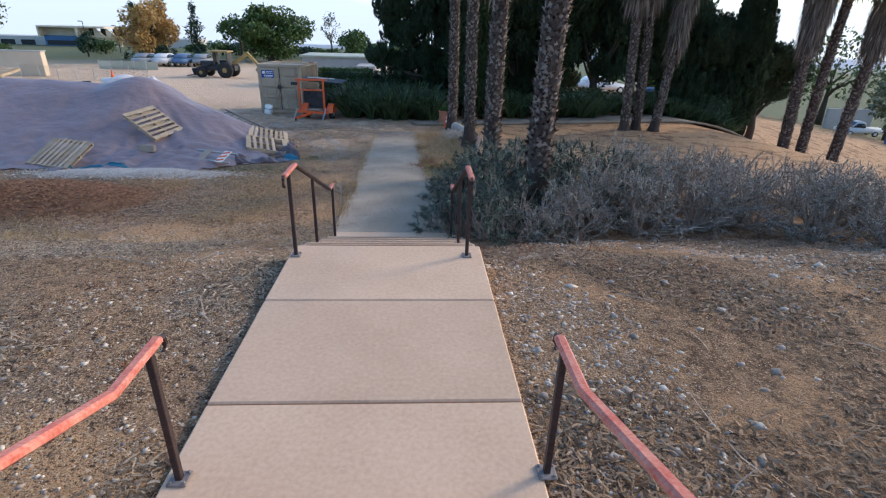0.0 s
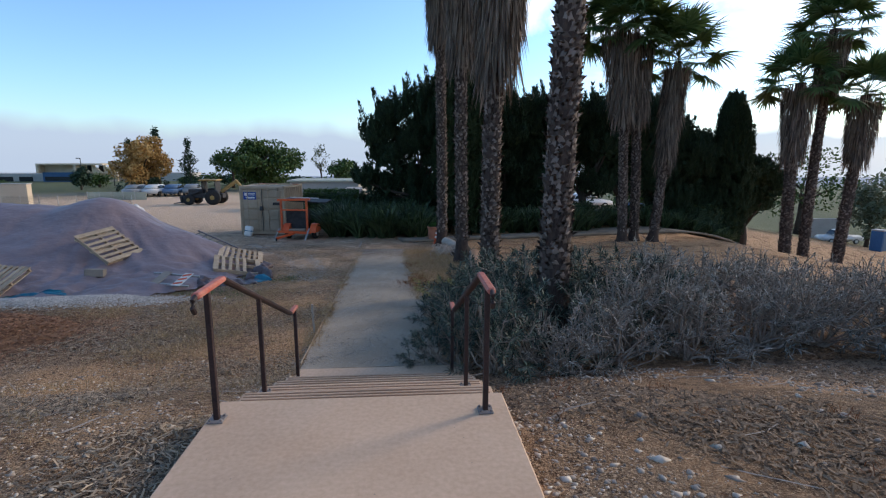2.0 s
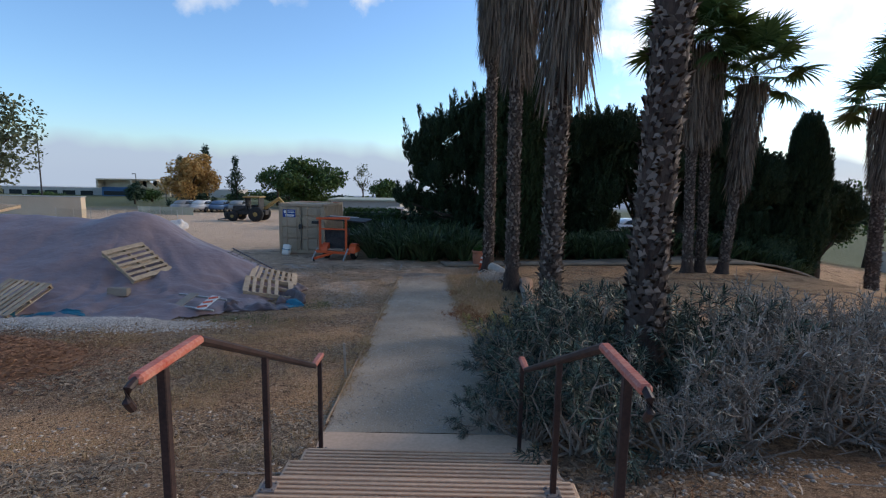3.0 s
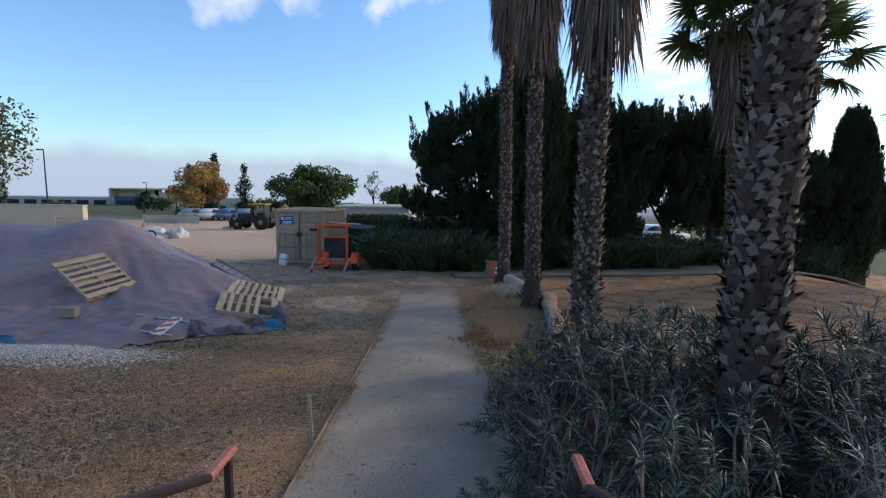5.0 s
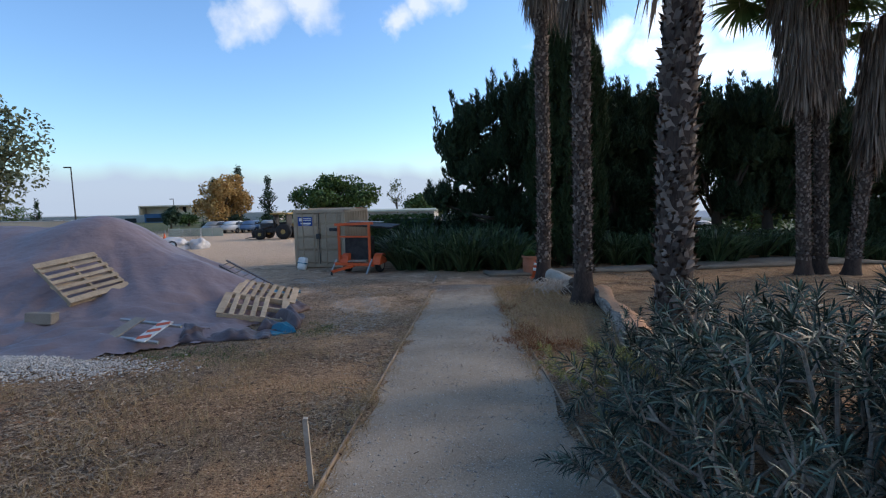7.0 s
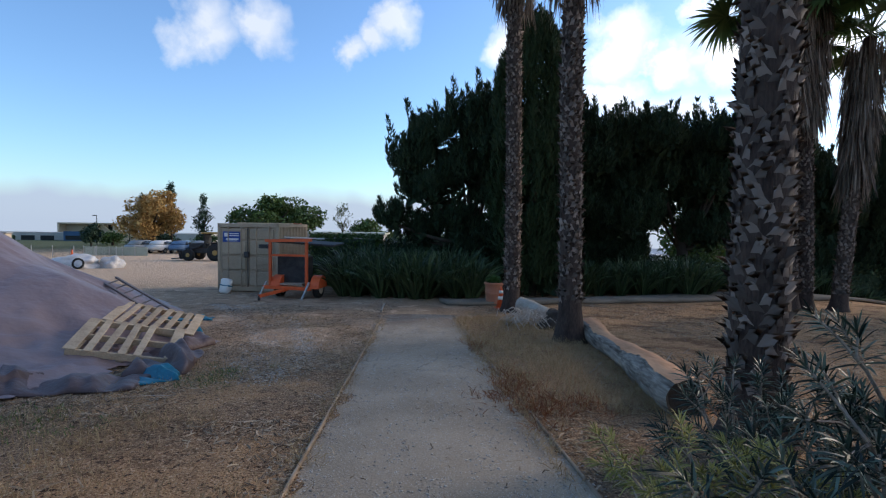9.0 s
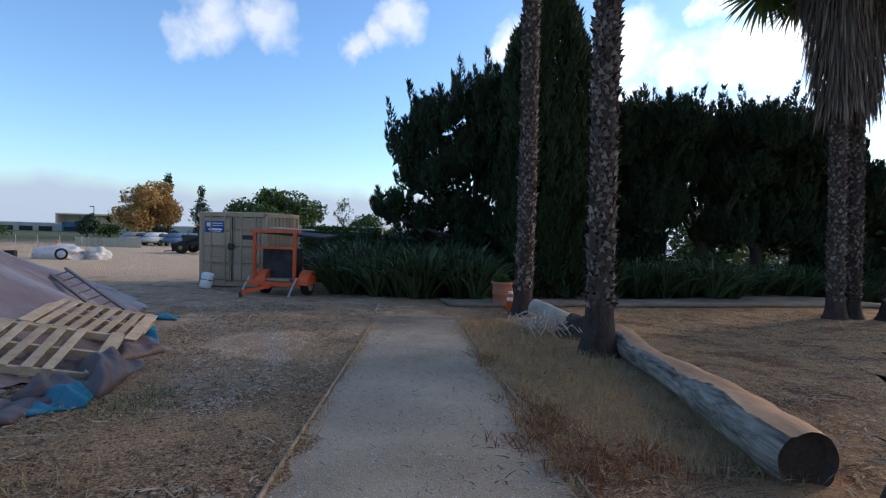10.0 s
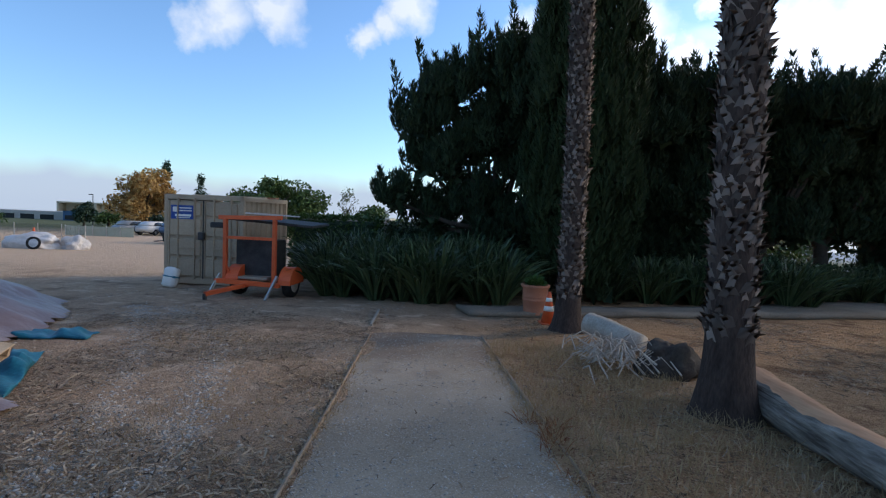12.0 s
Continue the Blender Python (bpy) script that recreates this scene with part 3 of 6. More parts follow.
# ---- tarpaulin heap ----
def heap_h(x, y):
    """Height of the covered heap above the ground."""
    cx = min(x, -9.3)
    dx, dy = x - cx, y - (17.35 - 0.03 * (cx + 9.3))
    d = math.hypot(dx * (0.96 + 0.50 * min(max((dy + 0.6) / 1.8, 0.0), 1.0)), dy * (1.20 if dy < 0 else 0.95))
    d += 0.28 * bumpy(x, y, 0.55, 5.0)
    h = 2.12 * (1 - d / 5.0)
    if h > 1.6:
        h = 1.6 + 0.52 * (1 - math.exp(-(h - 1.6) / 0.52)) * 1.05
    h += 0.16 * math.exp(-((x + 9.0) ** 2 + (y - 17.4) ** 2) / 1.2) - 0.10 * math.exp(-((x + 10.6) ** 2 + (y - 17.3) ** 2) / 0.8)
    h -= 0.14 * math.exp(-((x + 7.9) ** 2 + (y - 15.0) ** 2) / 1.6)
    # skirt of the sheet, spread wide over the ground
    ex, ey = dx / max(4.0 - 0.75 * max(dy, -0.9), 2.0), abs(dy) / 4.75
    reach = (max(ex, 0.0) ** 5 + ey ** 5) ** 0.2 + 0.05 * bumpy(x, y, 1.1, 6.0)
    skirt = 0.75 * (1 - reach)
    k = 0.12
    h = max(h, skirt) + k * max(0.0, 1 - abs(h - skirt) / (2 * k)) ** 2 * 0.25
    # folds that run down the slope
    a = math.atan2(dy, dx + 1e-6)
    r = min(1.0, d / 3.0)
    h += r * 0.11 * (0.35 - abs(noise.noise(Vector((a * 7 + d * 0.3, d * 0.35, 2.0))))) + 0.035 * bumpy(x, y, 1.6, 9.0)
    if d > 3.2:
        w = min(d - 3.2, 1.5)
        h += w * 0.10 * (0.5 - abs(noise.noise(Vector((x * 2.2 + y, y * 2.4 - x * 0.7, 4.0))))) * (1 if reach < 0.97 else 0.3)
    return h


def on_heap(x, y):
    return max(heap_h(x, y), 0.0) + ground_z(x, y)


def build_heap():
    xs, ys = np.arange(-21, -2.6, 0.085), np.arange(11.6, 23.2, 0.085)
    idx, verts, faces = {}, [], []
    for j, y in enumerate(ys):
        for i, x in enumerate(xs):
            h = heap_h(x, y)
            if h > -0.012:
                idx[i, j] = len(verts)
                verts.append((x, y, ground_z(x, y) + max(h, 0.0) + 0.03))
    for (i, j), k in idx.items():
        q = [idx.get(c) for c in ((i + 1, j), (i + 1, j + 1), (i, j + 1))]
        if None not in q:
            faces.append((k, *q))
    th = link_mesh("covered_mound", verts, faces, M_TARP, smooth=True)
    tagged(th, "large soil heap under a mauve brown tarpaulin", "heap")
    return th


build_heap()


# ---- palms ----
def make_frond(seed, size=1.0):
    """A fan leaf: a stiff petiole and a pleated fan, split towards its drooping tips."""
    r = np.random.default_rng(seed)
    s = Soup()
    L = 0.85 * size
    sec = [(-0.02, 0.0), (0.0, 0.014), (0.02, 0.0), (0.0, -0.012)]
    pet = [[(0, y, z) for y, z in sec] + [(L, y * 0.6, z * 0.6 + 0.06 * L) for y, z in sec]]
    s.add(np.array(pet), [(0, 1, 5, 4), (1, 2, 6, 5), (2, 3, 7, 6), (3, 0, 4, 7)])
    n = 34
    ang = np.linspace(-2.0, 2.0, n) + r.uniform(-0.02, 0.02, n)
    base = np.tile([[L, 0, 0.06 * L]], (n, 1))
    pleat = 0.05 * np.where(np.arange(n) % 2, 1, -1)
    way = np.stack([np.cos(ang), np.sin(ang), 0.30 - 0.28 * np.abs(np.sin(ang)) + pleat], 1)
    length = size * r.uniform(0.62, 0.82, n) * (0.74 + 0.26 * np.cos(ang / 2.2))
    v, f = blades(base, way, length, 0.078 * size, 0.20 + 0.25 * r.random(n), 5)
    s.add(v, f)
    return s


FROND_MESHES = []
for k in range(4):
    o = make_frond(k).link("frond", M_FROND)
    FROND_MESHES.append(o.data)
    bpy.data.objects.remove(o)


def build_palm(x, y, z_skirt, z_crown, r0, lean=(0.0, 0.0), base_h=0.7, fronds=26, seed=0, label="", skirt_r=0.62):
    """Fan palm: fluted foot, trunk of criss-cross leaf bases, skirt of dead fronds, crown."""
    rg = np.random.default_rng(seed)
    zb = ground_z(x, y) - 0.05
    H = z_crown - zb
    th = empty("palm_tree", pose(x, y, zb), label, "palm tree", "fan palms")

    def axis(z):
        s = z / H
        return np.array([lean[0] * s + 0.05 * math.sin(s * 5 + seed), lean[1] * s, z])

    def rad(z):
        return r0 * (1 - 0.18 * z / H) + 0.75 * r0 * math.exp(-z / (0.38 * base_h))

    # trunk core
    n, rows = 20, int(H / 0.14)
    verts, faces = [], []
    for i in range(rows + 1):
        z = H * i / rows
        c = axis(z)
        for j in range(n):
            t = 2 * math.pi * j / n
            r = rad(z) * (0.97 + 0.05 * noise.noise(Vector((math.cos(t) * 3, math.sin(t) * 3, z * 2 + seed))))
            if z < base_h:
                r *= 1 + 0.03 * math.sin(9 * t)
            verts.append((c[0] + r * math.cos(t), c[1] + r * math.sin(t), z))
    for i in range(rows):
        for j in range(n):
            faces.append((i * n + j, i * n + (j + 1) % n, i * n + n + (j + 1) % n, i * n + n + j))
    link_mesh("trunk", verts, faces, M_BARK, th, smooth=True)
    # leaf bases: each a forked, upward flaring stub
    zs, ts = [], []
    z, k = base_h, 0
    while z < z_skirt - zb + 0.3:
        m = 11
        for j in range(m):
            if rg.random() < 0.93:
                zs.append(z + rg.uniform(-0.03, 0.03))
                ts.append(2 * math.pi * (j + 0.5 * (k % 2)) / m + rg.uniform(-0.09, 0.09))
        z += 0.074
        k += 1
    zs, ts = np.array(zs), np.array(ts)
    ax = np.array([axis(q) for q in zs])
    rr = np.array([rad(q) for q in zs])
    outw = np.stack([np.cos(ts), np.sin(ts), np.zeros_like(ts)], 1)
    tang = np.stack([-np.sin(ts), np.cos(ts), np.zeros_like(ts)], 1)
    up = np.array([0, 0, 1.0])
    K = len(zs)
    w = (rr * rg.uniform(0.15, 0.26, K))[:, None]
    ln = rg.uniform(0.08, 0.15, K)[:, None]
    fl = rg.uniform(0.014, 0.042, K)[:, None] * np.where(rg.random(K) < 0.2, 1.8, 1.0)[:, None]
    tw = (rg.choice([-1.0, 1.0], K) * rg.uniform(0.5, 1.3, K))[:, None]
    c0 = ax + outw * (rr * 0.93)[:, None]
    p = np.zeros((K, 8, 3))
    p[:, 0], p[:, 1] = c0 - tang * w, c0 + tang * w
    mid = c0 + up * ln * 0.55 + outw * fl * 0.75 + tang * w * tw
    p[:, 2], p[:, 3] = mid + tang * w * 0.62, mid - tang * w * 0.62
    tip = c0 + up * ln + outw * fl * 1.35 + tang * w * tw * 2
    p[:, 4], p[:, 5] = tip + tang * w * 0.7, tip - tang * w * 0.5 - up * 0.02
    p[:, 6] = mid - outw * fl * 0.5 + up * 0.02
    p[:, 7] = c0 + up * ln * 0.8
    s = Soup()
    s.add(p, [(0, 1, 2, 3), (3, 2, 6), (2, 4, 6), (3, 6, 5), (1, 7, 4, 2), (0, 3, 5, 7)])
    ob = s.link("leaf_base_cover", M_BOOT, th, "grey brown criss-cross cover of old leaf bases")
    ob["kind"] = "stuff"
    # skirt
    K = 620
    q = rg.uniform(0, 1, K)
    t = rg.uniform(0, 2 * math.pi, K)
    zz = (z_skirt - zb) + 0.5 + q * (z_crown - z_skirt - 0.5)
    ax = np.array([axis(v) for v in zz])
    ow = np.stack([np.cos(t), np.sin(t), np.zeros(K)], 1)
    b = ax + ow * (rg.uniform(0.25, 1.0, K) * skirt_r * (0.55 + 0.45 * q))[:, None]
    wy = ow * rg.uniform(0.02, 0.30, K)[:, None] + np.array([0, 0, -1.0])
    v, f = blades(b, wy, rg.uniform(0.5, 1.15, K), rg.uniform(0.03, 0.08, K), 0.0, 3, rg)
    s = Soup()
    s.add(v, f)
    K = 1700
    q = rg.uniform(0, 1, K) ** 0.8
    t = rg.uniform(0, 2 * math.pi, K)
    zz = (z_skirt - zb) + 0.25 + q * (z_crown - z_skirt - 0.3)
    ax = np.array([axis(v) for v in zz])
    ow = np.stack([np.cos(t), np.sin(t), np.zeros(K)], 1)
    b = ax + ow * (skirt_r * rg.uniform(0.8, 1.05, K) * (0.6 + 0.4 * q))[:, None]
    wy = ow * rg.uniform(-0.05, 0.25, K)[:, None] + np.array([0, 0, -1.0])
    v, f = blades(b, wy, rg.uniform(0.3, 0.95, K), rg.uniform(0.012, 0.032, K), 0.0, 2, rg)
    s.add(v, f)
    ob = s.link("dead_frond_skirt", M_SKIRT, th, "hanging skirt of dry grey brown dead fronds")
    ob["kind"] = "stuff"
    # crown
    top = axis(H)
    for i in range(fronds):
        el = radians(-30 + 105 * (i + 0.5) / fronds)
        az = i * 2.399 + rg.uniform(-0.2, 0.2)
        fr = new("frond", FROND_MESHES[i % 4])
        fr.parent = th
        fr.matrix_basis = Matrix.Translation(top + np.array([0, 0, 0.25 * i / fronds])) @ Euler((rg.uniform(-0.4, 0.4), -el, az)).to_matrix().to_4x4() @ Matrix.Scale(rg.uniform(1.0, 1.35) * (1.2 if x > 8 else 1), 4)
    return th


PALMS = [
    (1.42, 21.2, 5.8, 9.6, 0.20, (0.05, 0.0), 0.6, 20, "tall fan palm with a long skirt beside the pot"),
    (1.78, 17.15, 4.45, 8.4, 0.195, (0.05, 0.1), 0.75, 20, "tall fan palm with a fibrous foot by the log"),
    (1.92, 12.3, 3.3, 7.4, 0.215, (0.10, 0.0), 0.5, 22, "fan palm with a shaggy dead skirt"),
    (2.30, 8.5, 5.2, 9.0, 0.225, (0.05, 0.0), 1.0, 20, "stout fan palm rising out of the grey shrubs"),
    (9.35, 22.0, 3.1, 7.0, 0.19, (-0.65, 0.0), 0.5, 22, "fan palm with a wide dead skirt before the conifers"),
    (9.95, 22.3, 3.2, 6.7, 0.19, (-0.45, 0.0), 0.5, 24, "fan palm with a dead skirt, one of a pair"),
    (10.6, 22.0, 1.5, 5.7, 0.19, (0.6, 0.0), 0.5, 21, "leaning fan palm with a green crown"),
    (19.5, 25.5, 1.5, 5.4, 0.28, (-0.2, 0.0), 0.6, 28, "short fan palm with a bulky dead skirt"),
    (20.8, 25.8, 4.6, 8.0, 0.24, (0.1, 0.0), 0.6, 30, "slender fan palm with a green crown"),
    (22.5, 25.5, 1.4, 4.9, 0.27, (0.3, 0.0), 0.6, 30, "leaning young fan palm with a green crown"),
]
for k, (x, y, zs, zc, r, ln, bh, nf, lb) in enumerate(PALMS):
    build_palm(x, y, zs, zc, r, ln, bh, nf, k + 1, lb, 0.72 if k in (4, 5) else 0.75 if k > 6 else 0.66 if k < 3 else 0.5)


# ---- conifers ----
def flame_tufts(centres, heights, radii, rg, per=90, lean=None):
    """Pointed upright sprays of tiny scale leaves."""
    K = len(centres)
    q = rg.uniform(0, 1, (K, per)) ** 0.85
    t = rg.uniform(0, 2 * math.pi, (K, per))
    prof = np.sin(np.clip(q * 0.86 + 0.14, 0, 1) * math.pi) ** 0.7 * (1 - 0.35 * q)
    r = radii[:, None] * prof * rg.uniform(0.65, 1.0, (K, per))
    pos = centres[:, None, :] + np.stack([r * np.cos(t), r * np.sin(t), q * heights[:, None]], 2)
    if lean is not None:
        pos[:, :, :2] += lean[:, None, :] * (q ** 1.4)[:, :, None]
    way = np.stack([np.cos(t) * 0.55, np.sin(t) * 0.55, np.full_like(t, 0.9)], 2)
    n = K * per
    return blades(pos.reshape(n, 3), way.reshape(n, 3), rg.uniform(0.10, 0.24, n), rg.uniform(0.07, 0.13, n), 0.0, 1, rg)


def build_conifer(x, y, lobes, seed, label, trunk_h=2.2, density=1.0):
    """A spreading, wind-cut juniper: trunk, limbs to each lobe, lobes of flame-shaped sprays. lobes: (dx, dy, z, radius, height)."""
    rg = np.random.default_rng(seed)
    zb = ground_z(x, y)
    th = empty("conifer_tree", pose(x, y, zb), label, "conifer", "dark conifers")
    bm = bmesh.new()
    tube(bm, [(0, 0, -0.1), (0.1, 0.05, trunk_h * 0.5), (0.0, 0.1, trunk_h)], 0.28, 9, taper=0.2)
    part("trunk", bm, M_WOODY, th, smooth=True)
    s = Soup()
    for dx, dy, z, rad, hgt in lobes:
        bm = bmesh.new()
        tube(bm, [(0, 0.1, trunk_h * 0.8), (dx * 0.45, dy * 0.5, (trunk_h + z - zb) * 0.42), (dx, dy, max(z - zb, 0.6))], 0.11, 6, taper=0.04)
        part("limb", bm, M_WOODY, th, smooth=True)
        k = int(46 * rad * rad * density + 16 * rad * hgt * density)
        u = unit(rg.normal(size=(k, 3)))
        u[:, 2] = np.abs(u[:, 2]) * 1.1 - 0.35
        c = np.array([dx, dy, z - zb]) + u * np.array([rad, rad, hgt]) * rg.uniform(0.55, 0.98, (k, 1))
        v, f = flame_tufts(c, rg.uniform(0.45, 1.0, k), rg.uniform(0.14, 0.28, k), rg, 100, u[:, :2] * 0.22)
        s.add(v, f)
        k = int(160 * rad)
        c = np.array([dx, dy, z - zb]) + unit(rg.normal(size=(k, 3))) * np.array([rad, rad, hgt]) * rg.uniform(0.0, 0.72, (k, 1))
        v, f = blades(c, rg.normal(size=(k, 3)) + [0, 0, 0.5], rg.uniform(0.3, 0.55, k), rg.uniform(0.3, 0.5, k), 0.0, 1, rg)
        s.add(v, f)
        if z > 2.5:
            k = 7
            a = rg.uniform(0, 6.28, k)
            c = np.array([dx, dy, z - zb + hgt * 0.55]) + np.stack([np.cos(a) * rad * 0.8, np.sin(a) * rad * 0.8, rg.uniform(-0.2, 0.2, k)], 1)
            v, f = flame_tufts(c, rg.uniform(0.8, 1.4, k), rg.uniform(0.10, 0.17, k), rg, 130, np.stack([np.cos(a), np.sin(a)], 1) * 0.25)
            s.add(v, f)
    ob = s.link("foliage", M_CONIFER, th)
    ob["kind"] = "stuff"


def build_cypress(x, y, height, rad, seed, label, mat):
    rg = np.random.default_rng(seed)
    zb = ground_z(x, y)
    th = empty("cypress_tree", pose(x, y, zb), label, "conifer", "dark conifers")
    bm = bmesh.new()
    tube(bm, [(0, 0, -0.1), (0, 0, height * 0.5), (0, 0, height * 0.9)], 0.2, 9, taper=0.05)
    part("trunk", bm, M_WOODY, th, smooth=True)
    k = int(170 * rad * height / 3)
    q = rg.uniform(0.0, 1.0, k)
    t = rg.uniform(0, 2 * math.pi, k)
    prof = np.where(q < 0.25, 0.75 + q, 1.0) * np.sqrt(np.clip(1 - np.clip((q - 0.45) / 0.55, 0, 1) ** 2.2, 0, 1))
    r = rad * prof * (0.78 + 0.22 * rg.random(k)) * (1 + 0.08 * np.sin(t * 3 + q * 14))
    c = np.stack([r * np.cos(t), r * np.sin(t), 0.1 + q * (height - 0.7)], 1)
    v, f = flame_tufts(c, rg.uniform(0.5, 1.0, k), rg.uniform(0.10, 0.20, k), rg, 96)
    s = Soup()
    s.add(v, f)
    k = int(110 * height)
    q, t = rg.random(k), rg.uniform(0, 2 * math.pi, k)
    r = rad * 0.72 * np.sqrt(np.clip(1 - np.clip((q - 0.45) / 0.55, 0, 1) ** 2.2, 0, 1)) * np.sqrt(rg.random(k))
    v, f = blades(np.stack([r * np.cos(t), r * np.sin(t), q * (height - 0.5)], 1), rg.normal(size=(k, 3)) + [0, 0, 1.0], rg.uniform(0.35, 0.6, k), rg.uniform(0.3, 0.5, k), 0.0, 1, rg)
    s.add(v, f)
    ob = s.link("foliage", mat, th)
    ob["kind"] = "stuff"


build_conifer(0.9, 28.0, [(-2.2, 0, 2.7, 0.9, 0.9), (-1.5, 0, 3.6, 0.9, 0.8), (-2.9, -0.2, 0.55, 0.6, 0.5), (-1.3, 0, 1.5, 1.0, 0.9), (0.0, 0, 4.1, 1.0, 0.9), (1.1, 0, 3.3, 1.4, 1.3), (-0.6, 0.2, 0.3, 1.0, 0.9),
                          (-0.2, 0.4, 2.3, 1.3, 1.2), (1.4, 0.3, 1.4, 1.5, 1.2), (0.7, 0, 4.4, 0.8, 0.8), (-2.1, 0.1, 1.7, 0.6, 0.6), (0.6, 0.3, -0.3, 1.4, 1.0), (-1.8, 0.2, -0.1, 0.8, 0.6)], 11, "dark spreading juniper with pointed tips")
build_cypress(2.95, 26.0, 9.6, 1.45, 12, "dense dark green column cypress", M_CYPRESS)
TREES = [(5.6, 29.4, 21), (7.9, 30.0, 22), (10.2, 29.8, 27), (12.6, 30.2, 23), (15.0, 30.6, 24), (17.2, 30.8, 25), (4.2, 31.5, 26), (8.0, 33.5, 28), (19.0, 31.6, 29), (22.8, 33.5, 30)]
for x, y, sd in TREES:
    rg = np.random.default_rng(sd)
    lobes = [(rg.uniform(-1.7, 1.7), rg.uniform(-0.9, 0.9), z, rg.uniform(1.1, 1.5), rg.uniform(0.9, 1.2)) for z in ((-1.0, -0.6, 0.0, 0.6) if x < 9 else (-2.0, -1.5, -0.9, -0.2, 0.5) if x > 16 else (0.1, 0.6)) + ((0.4, 0.7, 0.9) if x > 18 else (1.0, 1.5, 1.9, 2.2, 2.5) if x > 16 else (1.2, 1.8, 2.3, 2.8, 3.2, 3.6, 3.8, 3.9))]
    build_conifer(x, y, lobes, sd, "dark bushy juniper in a row, pointed at the top", 2.0, 0.8 if x < 9 else 0.66)
build_cypress(19.3, 30.3, 9.2, 1.15, 31, "narrow dark cypress at the end of the row", M_CONIFER)


# ---- grey-green shrubs ----
def echium_meshes(seed, dry):
    """A domed shrub: bent pale stems that fork and end in star-shaped rosettes of narrow leaves."""
    rg = np.random.default_rng(seed)
    bm = bmesh.new()
    tips, dirs = [], []
    for i in range(26 if not dry else 34):
        az, el = rg.uniform(0, 2 * math.pi), rg.uniform(0.12, 1.45)
        d = np.array([math.cos(az) * math.cos(el), math.sin(az) * math.cos(el), math.sin(el)])
        ln = rg.uniform(0.36, 0.80)
        a = rg.uniform(-0.12, 0.12, 3) * [1, 1, 0]
        m = a + d * ln * 0.55 + rg.uniform(-0.09, 0.09, 3) - [0, 0, 0.04]
        b = a + d * ln
        b[2] = max(b[2] + 0.06, 0.07)
        tube(bm, [a, m, b], 0.017, 5, taper=0.009)
        for j in range(rg.integers(2, 4) if not dry else rg.integers(3, 6)):
            d2 = unit(d + rg.normal(size=3) * 0.55 + [0, 0, 0.35])
            e = b + d2 * rg.uniform(0.14, 0.36)
            e[2] = max(e[2], 0.08)
            tube(bm, [b, (b + e) / 2 + rg.uniform(-0.03, 0.03, 3), e], 0.009, 4, taper=0.005)
            tips.append(e)
            dirs.append(d2)
            if dry:
                g = e + unit(d2 + rg.normal(size=3) * 0.7) * rg.uniform(0.08, 0.2)
                tube(bm, [e, g], 0.005, 3, taper=0.003)
    tips, dirs = np.array(tips), np.array(dirs)
    s = Soup()
    n = 38 if not dry else 12
    K = len(tips)
    ax = np.repeat(dirs, n, 0)
    q = np.tile(np.linspace(0, 1, n), K)
    az = np.tile(np.arange(n) * 2.399, K) + np.repeat(rg.uniform(0, 6, K), n)
    u = unit(np.cross(ax, [0.3, 0.2, 1.0]))
    v = np.cross(ax, u)
    radial = u * np.cos(az)[:, None] + v * np.sin(az)[:, None]
    way = radial * (1.10 - 0.70 * q)[:, None] + ax * (0.10 + 0.95 * q)[:, None]
    base = np.repeat(tips, n, 0) + ax * ((q - 0.85) * 0.17)[:, None]
    grow = np.repeat(rg.uniform(0.7, 1.2, K), n)
    L = rg.uniform(0.10, 0.155, K * n) * grow * (1.0 if not dry else 0.62)
    vv, ff = blades(base, way, L, rg.uniform(0.009, 0.0145, K * n), 0.25, 3, rg)
    s.add(vv, ff)
    return bm, s


SHRUBS = []
for k in range(6):
    dry = k in (3, 4)
    bm, s = echium_meshes(40 + k, dry)
    st = part("branch_frame", bm, M_STEM)
    lv = s.link("leaves", M_ECHYELLOW if k == 5 else M_ECHDRY if dry else M_ECHIUM)
    SHRUBS.append((st.data, lv.data))
    bpy.data.objects.remove(st), bpy.data.objects.remove(lv)


def shrub(x, y, size, kind, rz, flat=1.0, sink=0.0):
    dry = kind in (3, 4)
    th = empty("shrub", pose(x, y, ground_z(x, y) - sink, 0, 0, rz), "yellowing shrub sprawling onto the path" if kind == 5 else "half-dry grey twiggy shrub on bare earth" if dry else "grey-green shrub with spiky leaf rosettes on pale stems",
               "shrub", "grey shrubs beside the steps")
    th.scale = (size, size, size * flat)
    for nm, me in zip(("branch_frame", "leaves"), SHRUBS[kind]):
        o = new(nm, me)
        o.parent = th
        if nm == "leaves":
            o["kind"] = "stuff"


